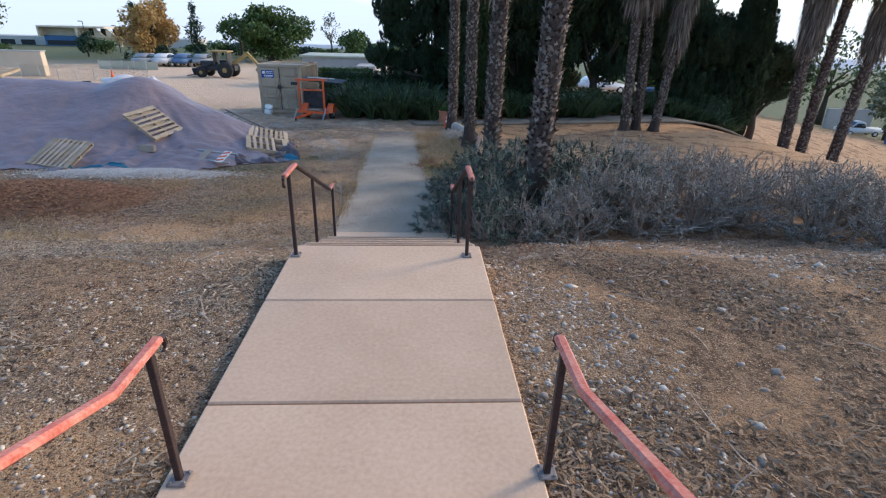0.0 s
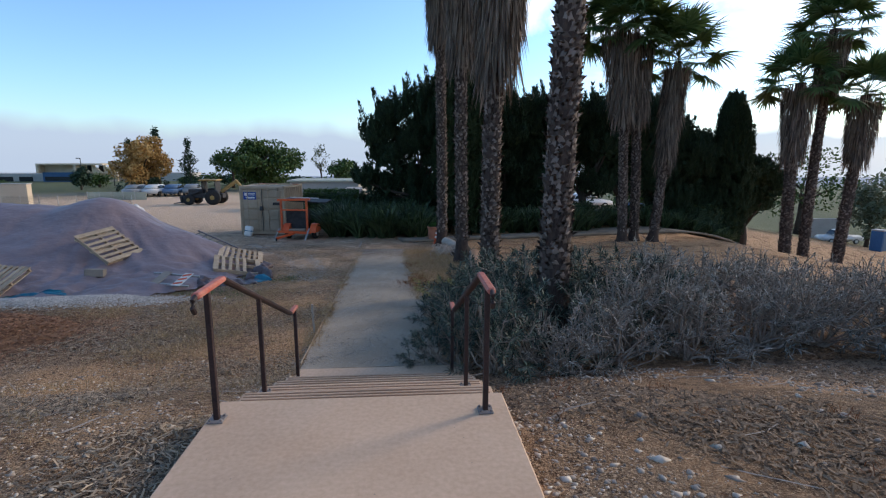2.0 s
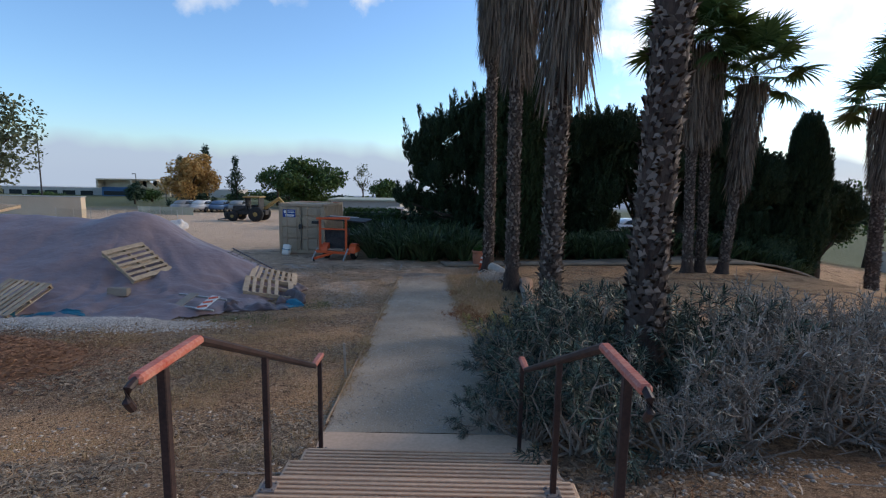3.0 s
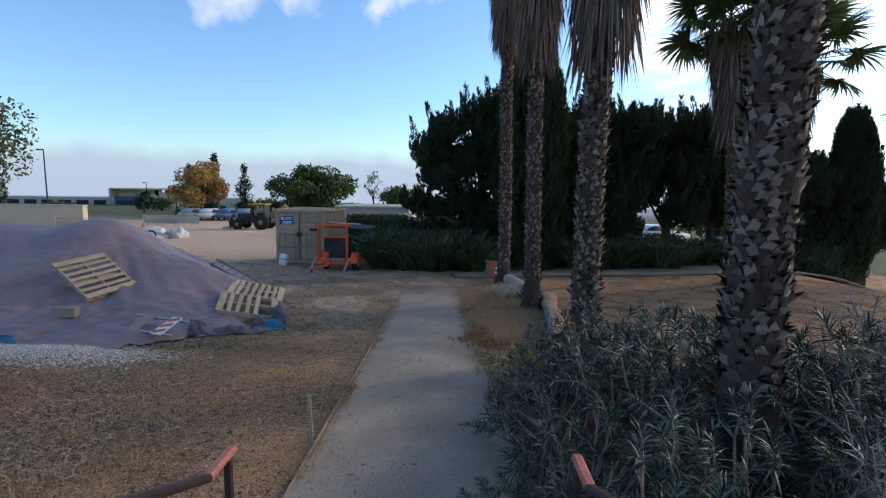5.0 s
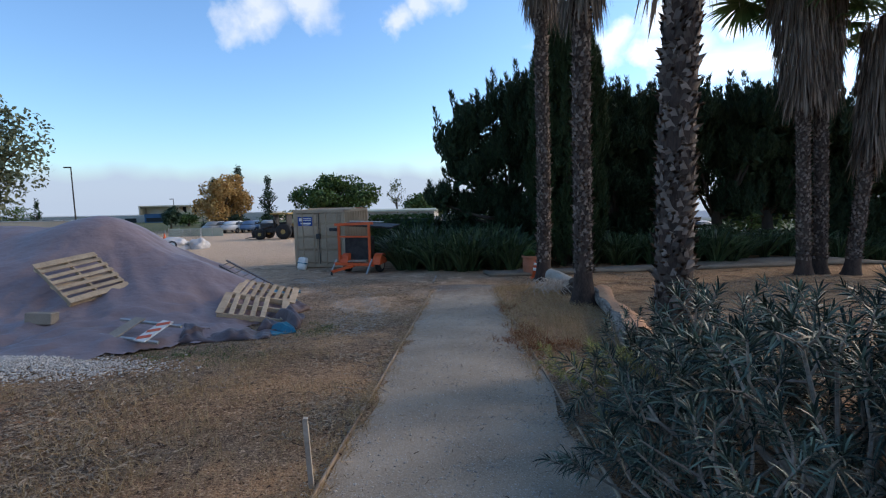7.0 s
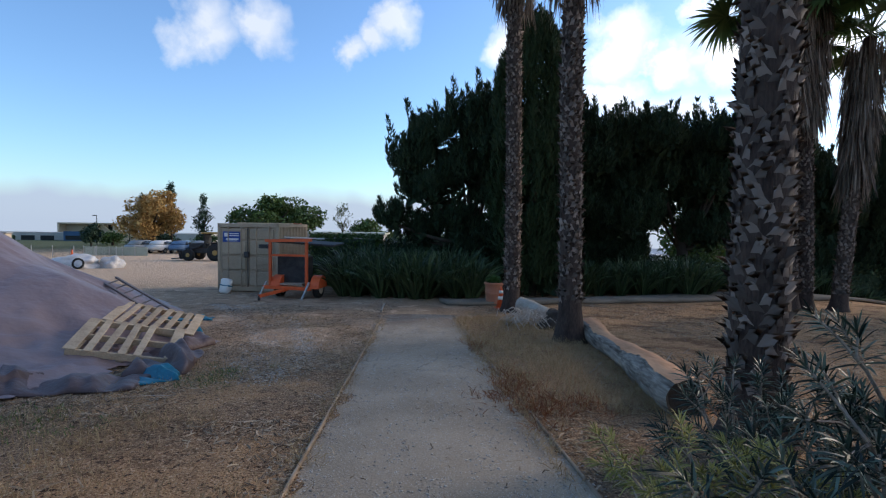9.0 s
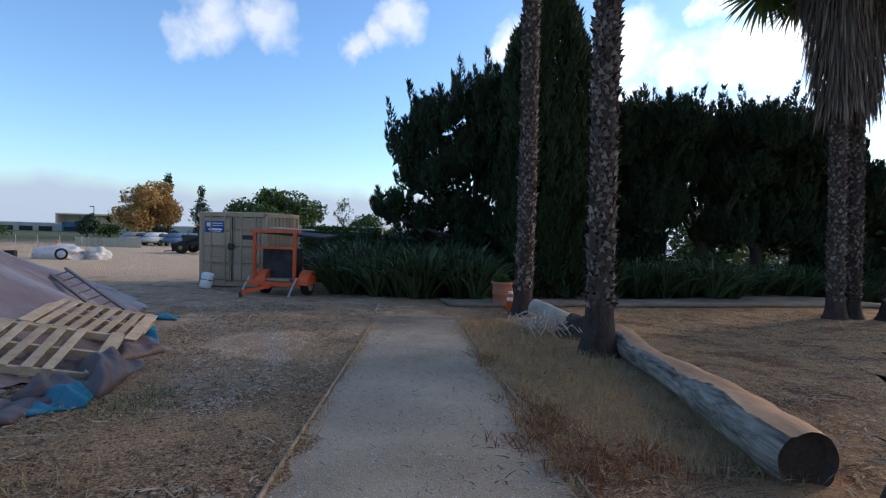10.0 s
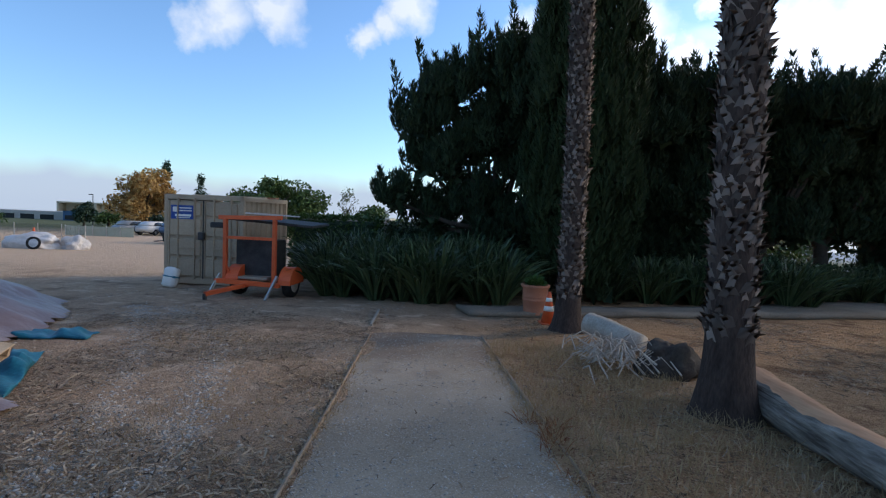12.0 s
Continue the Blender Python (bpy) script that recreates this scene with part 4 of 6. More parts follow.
SHRUB_SPOTS = [
    (0.75, 7.4, 0.75, 0), (1.15, 7.0, 0.95, 1), (0.95, 8.3, 1.05, 2), (1.7, 7.5, 1.15, 0), (1.6, 8.9, 1.3, 1), (2.2, 9.6, 1.35, 2), (0.95, 9.4, 0.95, 0), (1.35, 10.3, 1.2, 1), (2.9, 9.1, 1.35, 0),
    (2.2, 10.9, 1.25, 2), (3.2, 7.9, 1.2, 3), (3.6, 8.9, 1.35, 1), (3.9, 7.6, 1.15, 3), (4.5, 8.5, 1.4, 4), (3.3, 10.2, 1.3, 2), (4.4, 9.7, 1.35, 3), (5.2, 7.9, 1.2, 4), (5.4, 9.2, 1.3, 3),
    (6.2, 8.0, 1.25, 4), (6.9, 7.2, 1.2, 3), (6.4, 9.2, 1.25, 4), (7.6, 8.0, 1.25, 4), (8.2, 7.0, 1.2, 3), (8.7, 8.3, 1.2, 4), (7.4, 6.3, 1.0, 4), (2.5, 7.0, 0.95, 3), (1.9, 6.7, 0.75, 4),
    (9.6, 7.4, 1.2, 4), (5.3, 10.6, 1.1, 4), (6.8, 10.4, 1.1, 3), (8.4, 9.8, 1.1, 4), (0.80, 9.75, 0.6, 2), (0.35, 7.75, 0.5, 1), (2.9, 8.3, 1.1, 2), (0.66, 10.75, 0.72, 5), (1.3, 11.3, 0.8, 0),
]
for k, (x, y, sz, kd) in enumerate(SHRUB_SPOTS):
    shrub(x, y, sz, kd, k * 77, 0.95 if kd != 5 else 0.8)


# ---- strap-leaved clumps ----
def strap_mesh(seed):
    rg = np.random.default_rng(seed)
    n = 170
    az = rg.uniform(0, 2 * math.pi, n)
    out = rg.uniform(0.08, 0.8, n)
    base = np.stack([np.cos(az) * 0.12 * rg.random(n), np.sin(az) * 0.12 * rg.random(n), np.zeros(n)], 1)
    way = np.stack([np.cos(az) * out, np.sin(az) * out, np.full(n, 1.0)], 1)
    v, f = blades(base, way, rg.uniform(1.0, 1.75, n), rg.uniform(0.025, 0.045, n), 0.42, 5, rg)
    s = Soup()
    s.add(v, f)
    return s


STRAPS = []
for k in range(3):
    o = strap_mesh(60 + k).link("strap_plant", M_STRAP)
    STRAPS.append(o.data)
    bpy.data.objects.remove(o)
rg_s = np.random.default_rng(5)


def strap_plant(x, y, size):
    o = new("strap_plant", STRAPS[int(rg_s.integers(3))])
    o.matrix_world = pose(x, y, ground_z(x, y) - 0.02, 0, 0, rg_s.uniform(0, 360)) @ Matrix.Scale(size, 4)
    tagged(o, "dark green clump of arching strap leaves", "plant", "strap-leaved border plants")


for row in range(4):
    for x in np.arange(-3.5, 1.1, 0.6):
        strap_plant(x + rg_s.uniform(-0.2, 0.2), 24.2 + row * 0.75 + rg_s.uniform(-0.15, 0.15) + (0.7 if x < -2.7 else 0), rg_s.uniform(1.3, 1.6) + 0.1 * row)
for row in range(3):
    for x in np.arange(3.9, 9.4, 0.75):
        strap_plant(x + rg_s.uniform(-0.2, 0.2), 25.9 + row * 0.8 + rg_s.uniform(-0.15, 0.15), rg_s.uniform(1.2, 1.5))
for x in np.arange(9.6, 19, 0.95):
    strap_plant(x, 28.3 + rg_s.uniform(-0.3, 0.3), rg_s.uniform(1.1, 1.4))


# ---- things on and around the heap ----
def place(c, u, v):
    """A pose with its x along u and its y along v, as square as may be."""
    u, v = Vector(u).normalized(), Vector(v)
    w = u.cross(v).normalized()
    v = w.cross(u)
    m = Matrix((u, v, w)).transposed().to_4x4()
    m.translation = c
    return m


def slab_mesh(name, sx, sy, sz, bevel=0.004):
    bm = bmesh.new()
    box(bm, sx, sy, sz, bevel=bevel)
    me = bpy.data.meshes.new(name)
    bm.to_mesh(me)
    bm.free()
    return me


BOARD_W, BOARD_L, BOARD_R = slab_mesh("board", 1.06, 0.09, 0.016), slab_mesh("board", 1.06, 0.14, 0.016), slab_mesh("runner", 0.038, 1.2, 0.085)
for me in (BOARD_W, BOARD_L, BOARD_R):
    me.materials.append(M_PALLET)


def pallet(c, u, v, label, gaps=0, rows=8):
    th = empty("pallet", place(c, u, v), label, "pallet", "wooden pallets on the heap")
    rg = np.random.default_rng(int(abs(c[0]) * 100))
    for x in (-0.5, 0.0, 0.5):
        o = new("runner", BOARD_R)
        o.parent, o.location = th, (x, 0, 0.06)
    for i in range(rows):
        if gaps and rg.random() < gaps:
            continue
        o = new("board", BOARD_L if i in (0, rows - 1) else BOARD_W)
        o.parent, o.location = th, (rg.uniform(-0.012, 0.012), -0.55 + 1.1 * i / (rows - 1), 0.112)
        o.rotation_euler = (0, 0, rg.uniform(-0.02, 0.02))
    for y in (-0.55, 0.0, 0.55):
        o = new("board", BOARD_W)
        o.parent, o.location = th, (0, y, 0.008)


def rest(x, y, u, v, sink=0.05):
    """A place where a pallet along u and v lies on the heap, pressed a little into the sheet."""
    lift = max(on_heap(x + i * u[0] + j * v[0], y + i * u[1] + j * v[1]) - i * u[2] - j * v[2] for i in (-0.5, 0, 0.5) for j in (-0.5, 0, 0.5))
    return (x, y, lift + 0.03 - sink), u, v


pallet(*rest(-7.90, 15.12, (0.40, 0.85, 0.12), (-0.80, 0.42, 0.56), 0.08), "weathered wooden pallet on the tarpaulin slope", rows=7)
pallet(*rest(-4.72, 15.42, (-0.28, 0.90, 0.17), (-1.1, 0.12, 0.29), 0.12), "pale wooden pallet lying on crumpled tarpaulin", 0.2, rows=7)
pallet(*rest(-4.98, 16.60, (-0.22, 0.90, 0.10), (-1.1, 0.12, 0.30), 0.12), "pale wooden pallet tilted on the heap's edge")
pallet((-9.39, 13.05, -1.00), (0.25, 0.85, 0.45), (-1, 0.30, 0.05), "old pallet leaning on the heap's foot")
pallet((-15.2, 19.3, 0.42), (0.9, 0.1, -0.05), (-0.1, 0.9, 0.1), "weathered pallet on top of the heap")


def build_block():
    bm = bmesh.new()
    box(bm, 0.42, 0.2, 0.19, bevel=0.012)
    o = part("concrete_block", bm, M_SIDEWALK)
    o.matrix_world = pose(-7.56, 13.80, on_heap(-7.56, 13.80) + 0.095, -6, 3, 8)
    tagged(o, "pale concrete block weighing down the tarpaulin", "block")


build_block()


def build_barricade():
    th = empty("barricade", place((-5.6, 13.36, on_heap(-5.6, 13.36) + 0.10), (0.95, -0.25, -0.03), (0.22, 0.9, 0.30)), "folded roadworks barricade with orange and white board", "barricade")
    for y in (-0.22, 0.22):
        bm = bmesh.new()
        tube(bm, [(-0.62, y, 0), (0.62, y, 0)], 0.02, 6, square=True)
        part("leg", bm, M_STEEL, th)
    for x, m in ((-0.25, M_SIDEWALK), (0.32, M_WHITE)):
        bm = bmesh.new()
        box(bm, 0.22, 0.56, 0.02, (x, 0, 0.03), bevel=0.004)
        b = part("board", bm, m, th, "dusty pale board" if x < 0 else "white board with orange stripes")
        if x > 0:
            for k in range(3):
                bm = bmesh.new()
                box(bm, 0.20, 0.075, 0.004, (x, -0.18 + k * 0.18, 0.044), Euler((0, 0, 0.5)).to_matrix())
                part("stripe", bm, M_ORANGE, b)


build_barricade()


def cloth(name, x0, y0, w, d, height, seed, mat, label, rz=0.0):
    """Rumpled sheet lying on what is below it."""
    n = 44
    ca, sa = math.cos(rz), math.sin(rz)
    verts, faces = [], []
    for j in range(n):
        for i in range(n):
            u, v = i / (n - 1) - 0.5, j / (n - 1) - 0.5
            k = 1 + 0.22 * noise.noise(Vector((u * 3, v * 3, seed)))
            x, y = u * w * k, v * d * k
            X, Y = x0 + ca * x - sa * y, y0 + sa * x + ca * y
            e = max(0.0, 1 - 2 * max(abs(u), abs(v)))
            lay = 9 * x + 3 * y + 3.2 * noise.noise(Vector((x * 1.3, y * 1.3, seed + 2)))
            f = 0.42 + 0.30 * math.sin(lay) + 0.16 * math.sin(2.3 * lay + 1.0 + 4 * y) + 0.25 * noise.noise(Vector((x * 2.5, y * 2.5, seed)))
            verts.append((X, Y, on_heap(X, Y) + 0.015 + max(0, height * (e ** 0.4) * f)))
    for j in range(n - 1):
        for i in range(n - 1):
            faces.append((j * n + i, j * n + i + 1, j * n + n + i + 1, j * n + n + i))
    o = link_mesh(name, verts, faces, mat, smooth=True)
    md = o.modifiers.new("thickness", "SOLIDIFY")
    md.thickness = 0.006
    return tagged(o, label, "tarpaulin")


# crumpled sheets whose fold shade is coloured in
cloth("tarpaulin", -4.05, 15.15, 0.7, 1.5, 0.34, 3.0, M_TARPSHADE, "crumpled edge of mauve tarpaulin", 0.3)
cloth("tarpaulin", -4.5, 13.9, 1.5, 0.7, 0.22, 8.0, M_TARPSHADE, "gathered folds of mauve tarpaulin on the ground", 0.2)
cloth("tarpaulin", -4.32, 16.1, 0.38, 1.0, 0.24, 5.0, M_TARPSHADE, "bunched mauve tarpaulin beside the pallets", -0.3)
cloth("teal_tarpaulin", -3.75, 14.3, 0.42, 0.62, 0.20, 11.0, M_TEAL, "crumpled teal tarpaulin corner on the ground", 0.5)
cloth("teal_tarpaulin", -4.85, 17.65, 0.26, 1.7, 0.22, 14.0, M_TEAL, "curled teal tarpaulin strip along the heap", 0.52)
cloth("teal_tarpaulin", -5.72, 19.45, 0.85, 0.5, 0.14, 17.0, M_TEAL, "teal tarpaulin lying flat on the lot", 0.1)
cloth("teal_tarpaulin", -8.6, 12.62, 2.3, 0.18, 0.09, 19.0, M_TEAL, "teal underside showing along the heap's foot", 0.05)


def build_ladder():
    a, b = Vector((-7.3, 19.2, on_heap(-7.3, 19.2) + 0.10)), Vector((-4.95, 17.35, on_heap(-4.95, 17.35) + 0.14))
    d = b - a
    side = Vector((0.5, 0.6, 0.25)).normalized() * 0.13
    th = empty("ladder", pose(*a), "old grey ladder lying on the heap's side", "ladder")
    for s in (-1, 1):
        bm = bmesh.new()
        tube(bm, [side * s, d + side * s], 0.02, 6, square=True)
        part("rail", bm, M_FLANGE, th)
    for k in range(8):
        bm = bmesh.new()
        p = d * ((k + 0.5) / 8)
        tube(bm, [p - side, p + side], 0.014, 6)
        part("rung", bm, M_FLANGE, th)


build_ladder()


# ---- container ----
def build_container():
    u = Vector((0.99, -0.14, 0)).normalized()
    v = Vector((-u.y, u.x, 0))
    zb = ground_z(-6.8, 26.2) - 0.02
    th = empty("shipping_container", place((-7.90, 26.15, zb), u, v), "beige steel shipping container on the dusty lot", "container")
    W, D, H = 2.20, 2.60, 2.36

    def p(name, boxes, mat=M_BEIGE, parent=th, label="", bevel=0.006):
        bm = bmesh.new()
        for sx, sy, sz, at in boxes:
            box(bm, sx, sy, sz, at, bevel=bevel)
        return part(name, bm, mat, parent, label)

    p("frame", [(0.10, 0.12, H, (0.05, 0.06, H / 2)), (0.10, 0.12, H, (W - 0.05, 0.06, H / 2)), (W, 0.12, 0.13, (W / 2, 0.06, H - 0.065)), (W, 0.12, 0.15, (W / 2, 0.06, 0.12)),
                (0.10, 0.12, H, (0.05, D - 0.06, H / 2)), (0.10, 0.12, H, (W - 0.05, D - 0.06, H / 2)), (0.08, D - 0.2, 0.12, (W - 0.04, D / 2, H - 0.06)), (0.08, D - 0.2, 0.16, (W - 0.04, D / 2, 0.12)),
                (0.08, D - 0.2, 0.12, (0.04, D / 2, H - 0.06)), (0.08, D - 0.2, 0.16, (0.04, D / 2, 0.12))])
    p("roof", [(W - 0.1, D - 0.1, 0.05, (W / 2, D / 2, H - 0.05))])
    p("end_wall", [(W - 0.2, 0.05, H - 0.3, (W / 2, D - 0.06, H / 2))])
    for x in (0.03, W - 0.03):
        # corrugated side
        pts, n = [], 0
        y = 0.12
        while y < D - 0.12:
            for dy, off in ((0.0, 0.0), (0.07, 0.0), (0.105, 0.036), (0.175, 0.036), (0.21, 0.0)):
                pts.append((y + dy, off))
            y += 0.278
        verts, faces = [], []
        for py, off in pts:
            xx = x + (off - 0.03 if x > 1 else 0.03 - off)
            verts += [(xx, py, 0.18), (xx, py, H - 0.1)]
        for k in range(len(pts) - 1):
            faces.append((2 * k, 2 * k + 2, 2 * k + 3, 2 * k + 1))
        w = link_mesh("side_wall", verts, faces, M_BEIGE, th, "corrugated beige side wall")
        md = w.modifiers.new("thickness", "SOLIDIFY")
        md.thickness = 0.01
    dw = (W - 0.24) / 2
    for k in range(2):
        x0 = 0.11 + k * (dw + 0.02)
        door = p("door", [(dw, 0.03, H - 0.34, (x0 + dw / 2, 0.045, H / 2 + 0.02))])
        for za, zb_ in ((0.24, 0.70), (0.78, 1.22), (1.30, 1.74), (1.82, 2.16)):
            p("panel", [(dw - 0.12, 0.06, zb_ - za, (x0 + dw / 2, 0.012, (za + zb_) / 2))], parent=door, bevel=0.018)
        for x in (0.02, dw - 0.02):
            p("stile", [(0.045, 0.034, H - 0.34, (x0 + x, 0.016, H / 2 + 0.02))], parent=door)
        for x in (0.30, 0.78):
            bm = bmesh.new()
            tube(bm, [(x0 + dw * x, -0.03, 0.16), (x0 + dw * x, -0.03, H - 0.08)], 0.019, 8)
            for z in (0.22, 0.75, 1.5, H - 0.16):
                box(bm, 0.07, 0.045, 0.06, (x0 + dw * x, -0.015, z), bevel=0.004)
            box(bm, 0.26, 0.018, 0.035, (x0 + dw * x + (0.10 if x < 0.5 else -0.10), -0.05, 0.98), bevel=0.004)
            part("lock_rod", bm, M_BEIGE, door, "vertical locking bar with handle")
    p("gasket", [(0.035, 0.05, H - 0.34, (W / 2, 0.012, H / 2 + 0.02))], M_BLACK, th, "black rubber door seal", 0.004)
    p("lock_box", [(0.16, 0.10, 0.20, (W / 2 - 0.02, -0.05, 1.30))], M_DARKMETAL, th, "dark steel lock box", 0.015)
    sign = p("sign", [(0.62, 0.008, 0.36, (0.52, -0.022, 1.90))], M_BLUE, th, "blue sign with white lettering", 0.002)
    p("sign_mark", [(0.13, 0.004, 0.13, (0.33, -0.029, 1.97)), (0.34, 0.004, 0.03, (0.62, -0.029, 2.01)), (0.34, 0.004, 0.03, (0.62, -0.029, 1.94))], M_WHITE, sign, "", 0.001)
    p("sign_line", [(0.45, 0.004, 0.055, (0.55, -0.029, 1.82)), (0.38, 0.004, 0.02, (0.55, -0.029, 1.76))], M_WHITE, sign, "", 0.001)
    for k, (x, y, rz, lb) in enumerate(((1.5, 1.3, 0.10, "long timber board lying on the container roof"), (1.75, 1.6, -0.03, "reddish plank lying on the container roof"))):
        bm = bmesh.new()
        box(bm, 2.0, 0.18, 0.04, bevel=0.004)
        o = part("plank", bm, M_PALLET if k == 0 else M_TERRA)
        o.matrix_world = th.matrix_world @ pose(x - 0.4, y, H - 0.003 + 0.02, 0, 0, math.degrees(rz))
        tagged(o, lb, "plank")


build_container()


def build_sack():
    bm = bmesh.new()
    box(bm, 0.42, 0.20, 0.50, bevel=0.06)
    bmesh.ops.subdivide_edges(bm, edges=bm.edges, cuts=2, use_grid_fill=True)
    for v in bm.verts:
        v.co += 0.018 * noise.noise_vector(v.co * 7)
    th = part("sack", bm, M_WHITE, smooth=True)
    z = ground_z(-7.35, 25.5)
    th.matrix_world = pose(-7.35, 25.45, z + 0.25, -12, 4, -22)
    tagged(th, "white woven sack with a blue band by the container", "sack")
    bm = bmesh.new()
    box(bm, 0.45, 0.225, 0.10, (0, 0, 0.02), bevel=0.05)
    part("band", bm, M_TEAL, th, "blue band")


build_sack()


# ---- orange trailer ----
def build_trailer():
    zg = ground_z(-4.7, 24.2)
    th = empty("light_trailer", pose(-4.92, 24.15, zg, 0, 0, -8), "orange sign trailer with a folded dark panel", "trailer")

    def beam(name, a, b, r=0.035, mat=M_ORANGE, label=""):
        bm = bmesh.new()
        tube(bm, [a, b], r, 6, square=True)
        return part(name, bm, mat, th, label)

    for x in (-0.6, 0.56):
        beam("upright", (x, 0, 0.32), (x, 0, 1.76), 0.04)
        beam("brace", (x + (0.16 if x < 0 else -0.0), 0.02, 0.36), (x, 0.0, 0.75), 0.02)
    beam("crossbar", (-0.75, 0, 1.76), (0.72, 0, 1.80), 0.045)
    beam("crossbar", (-0.6, 0, 1.32), (0.56, 0, 1.32), 0.032)
    beam("frame_rail", (-0.8, -0.05, 0.34), (0.72, -0.05, 0.30), 0.05)
    beam("frame_rail", (-0.6, 1.2, 0.34), (0.56, 1.2, 0.34), 0.045)
    for x in (-0.6, 0.56):
        beam("frame_rail", (x, 0, 0.34), (x, 1.2, 0.34), 0.04)
    beam("tow_bar", (-0.05, 0, 0.28), (-0.55, -0.85, 0.16), 0.045)
    beam("jack", (-0.72, 0.0, 0.5), (-0.86, -0.25, 0.02), 0.022, M_STEEL, "grey stabiliser leg")
    beam("jack", (0.66, -0.05, 0.5), (0.58, -0.45, 0.02), 0.025, M_STEEL, "grey stabiliser leg")
    beam("jack", (-0.55, -0.85, 0.16), (-0.55, -0.85, 0.02), 0.03, M_DARKMETAL, "dark coupling foot")
    bm = bmesh.new()
    box(bm, 0.98, 0.5, 0.92, (-0.02, 0.55, 0.82), bevel=0.02)
    part("cabinet", bm, M_DARKMETAL, th, "dark grey battery cabinet")
    bm = bmesh.new()
    box(bm, 0.8, 0.5, 0.06, (0.0, 0.25, 0.42), bevel=0.01)
    part("tray", bm, M_SIDEWALK, th, "pale dusty tray")
    bm = bmesh.new()
    box(bm, 1.95, 1.25, 0.06, (0.36, 0.75, 1.70), Euler((0.03, 0.06, 0.05)).to_matrix(), bevel=0.01)
    part("folded_panel", bm, M_DARKMETAL, th, "large black panel folded flat on top")
    bm = bmesh.new()
    box(bm, 1.25, 0.10, 0.03, (0.45, 0.10, 1.86), Euler((0, 0.03, 0.0)).to_matrix(), bevel=0.004)
    part("panel_edge", bm, M_STEEL, th, "pale metal edge")
    bm = bmesh.new()
    box(bm, 0.36, 0.12, 0.12, (-0.80, 0.05, 1.58), bevel=0.02)
    part("lamp", bm, M_DARKMETAL, th, "dark lamp housing")
    for x in (-0.42, 0.82):
        bm = bmesh.new()
        R = 0.31
        lathe(bm, [(R * 0.62, -0.09), (R * 0.95, -0.09), (R, -0.05), (R, 0.05), (R * 0.95, 0.09), (R * 0.62, 0.09)], 26)
        bmesh.ops.transform(bm, matrix=pose(x, 0.32, R, 0, 90, 0), verts=bm.verts)
        w = part("wheel", bm, M_BLACK, th, "black rubber tyre", True)
        bm = bmesh.new()
        lathe(bm, [(0.02, 0.10), (R * 0.30, 0.105), (R * 0.32, 0.085), (R * 0.55, 0.075), (R * 0.63, 0.094)], 22)
        for k in range(8):
            a = k * math.pi / 4
            box(bm, R * 0.34, 0.035, 0.02, (R * 0.45 * math.cos(a), R * 0.45 * math.sin(a), 0.092), Euler((0, 0, a)).to_matrix(), bevel=0.004)
        bmesh.ops.transform(bm, matrix=pose(x, 0.32, R, 0, 90, 0), verts=bm.verts)
        part("rim", bm, M_STEEL, w, "dull silver spoked rim")
        bm = bmesh.new()
        n = 12
        ring = []
        for k in range(n + 1):
            a = math.pi * (k / n) * 1.0
            for dx in (-0.14, 0.14):
                for rr in (0.37, 0.385):
                    ring.append(bm.verts.new((x + dx, 0.32 - rr * math.cos(a), R + rr * math.sin(a))))
        for k in range(n):
            i, j = 4 * k, 4 * k + 4
            bm.faces.new((ring[i + 1], ring[i + 3], ring[j + 3], ring[j + 1]))
            bm.faces.new((ring[i], ring[j], ring[j + 2], ring[i + 2]))
            bm.faces.new((ring[i + 2], ring[j + 2], ring[j + 3], ring[i + 3]))
            bm.faces.new((ring[i], ring[i + 1], ring[j + 1], ring[j]))
        bm.faces.new([bm.verts.new((x + 0.13, 0.32 - 0.375 * math.cos(math.pi * k / n), R + 0.375 * math.sin(math.pi * k / n))) for k in range(n + 1)])
        part("fender", bm, M_ORANGE, th, "curved orange mudguard")


build_trailer()


# ---- pot, cone, log, brush ----
def build_pot():
    x, y = 1.24, 22.85
    th = empty("plant_pot", pose(x, y, ground_z(x, y) + 0.012), "terracotta pot with a leafy green plant", "plant pot")
    bm = bmesh.new()
    lathe(bm, [(0.205, 0.0), (0.215, 0.04), (0.225, 0.06), (0.22, 0.08), (0.235, 0.30), (0.252, 0.32), (0.252, 0.35), (0.24, 0.37), (0.252, 0.39), (0.252, 0.41), (0.245, 0.43), (0.255, 0.56), (0.285, 0.59), (0.285, 0.64), (0.25, 0.64), (0.24, 0.58)], 30)
    part("pot", bm, M_TERRA, th, "ridged terracotta pot", True)
    rg = np.random.default_rng(3)
    n = 420
    u = unit(rg.normal(size=(n, 3)))
    u[:, 2] = np.abs(u[:, 2])
    b = u * rg.uniform(0.05, 0.2, (n, 1)) + [0, 0, 0.60]
    v, f = blades(b, u + [0, 0, 0.3], rg.uniform(0.06, 0.13, n), rg.uniform(0.03, 0.06, n), 0.2, 2, rg)
    s = Soup()
    s.add(v, f)
    o = s.link("foliage", leafy("pot_leaf", (0.03, 0.08, 0.02), (0.08, 0.17, 0.05)), th)
    o["kind"] = "stuff"


build_pot()


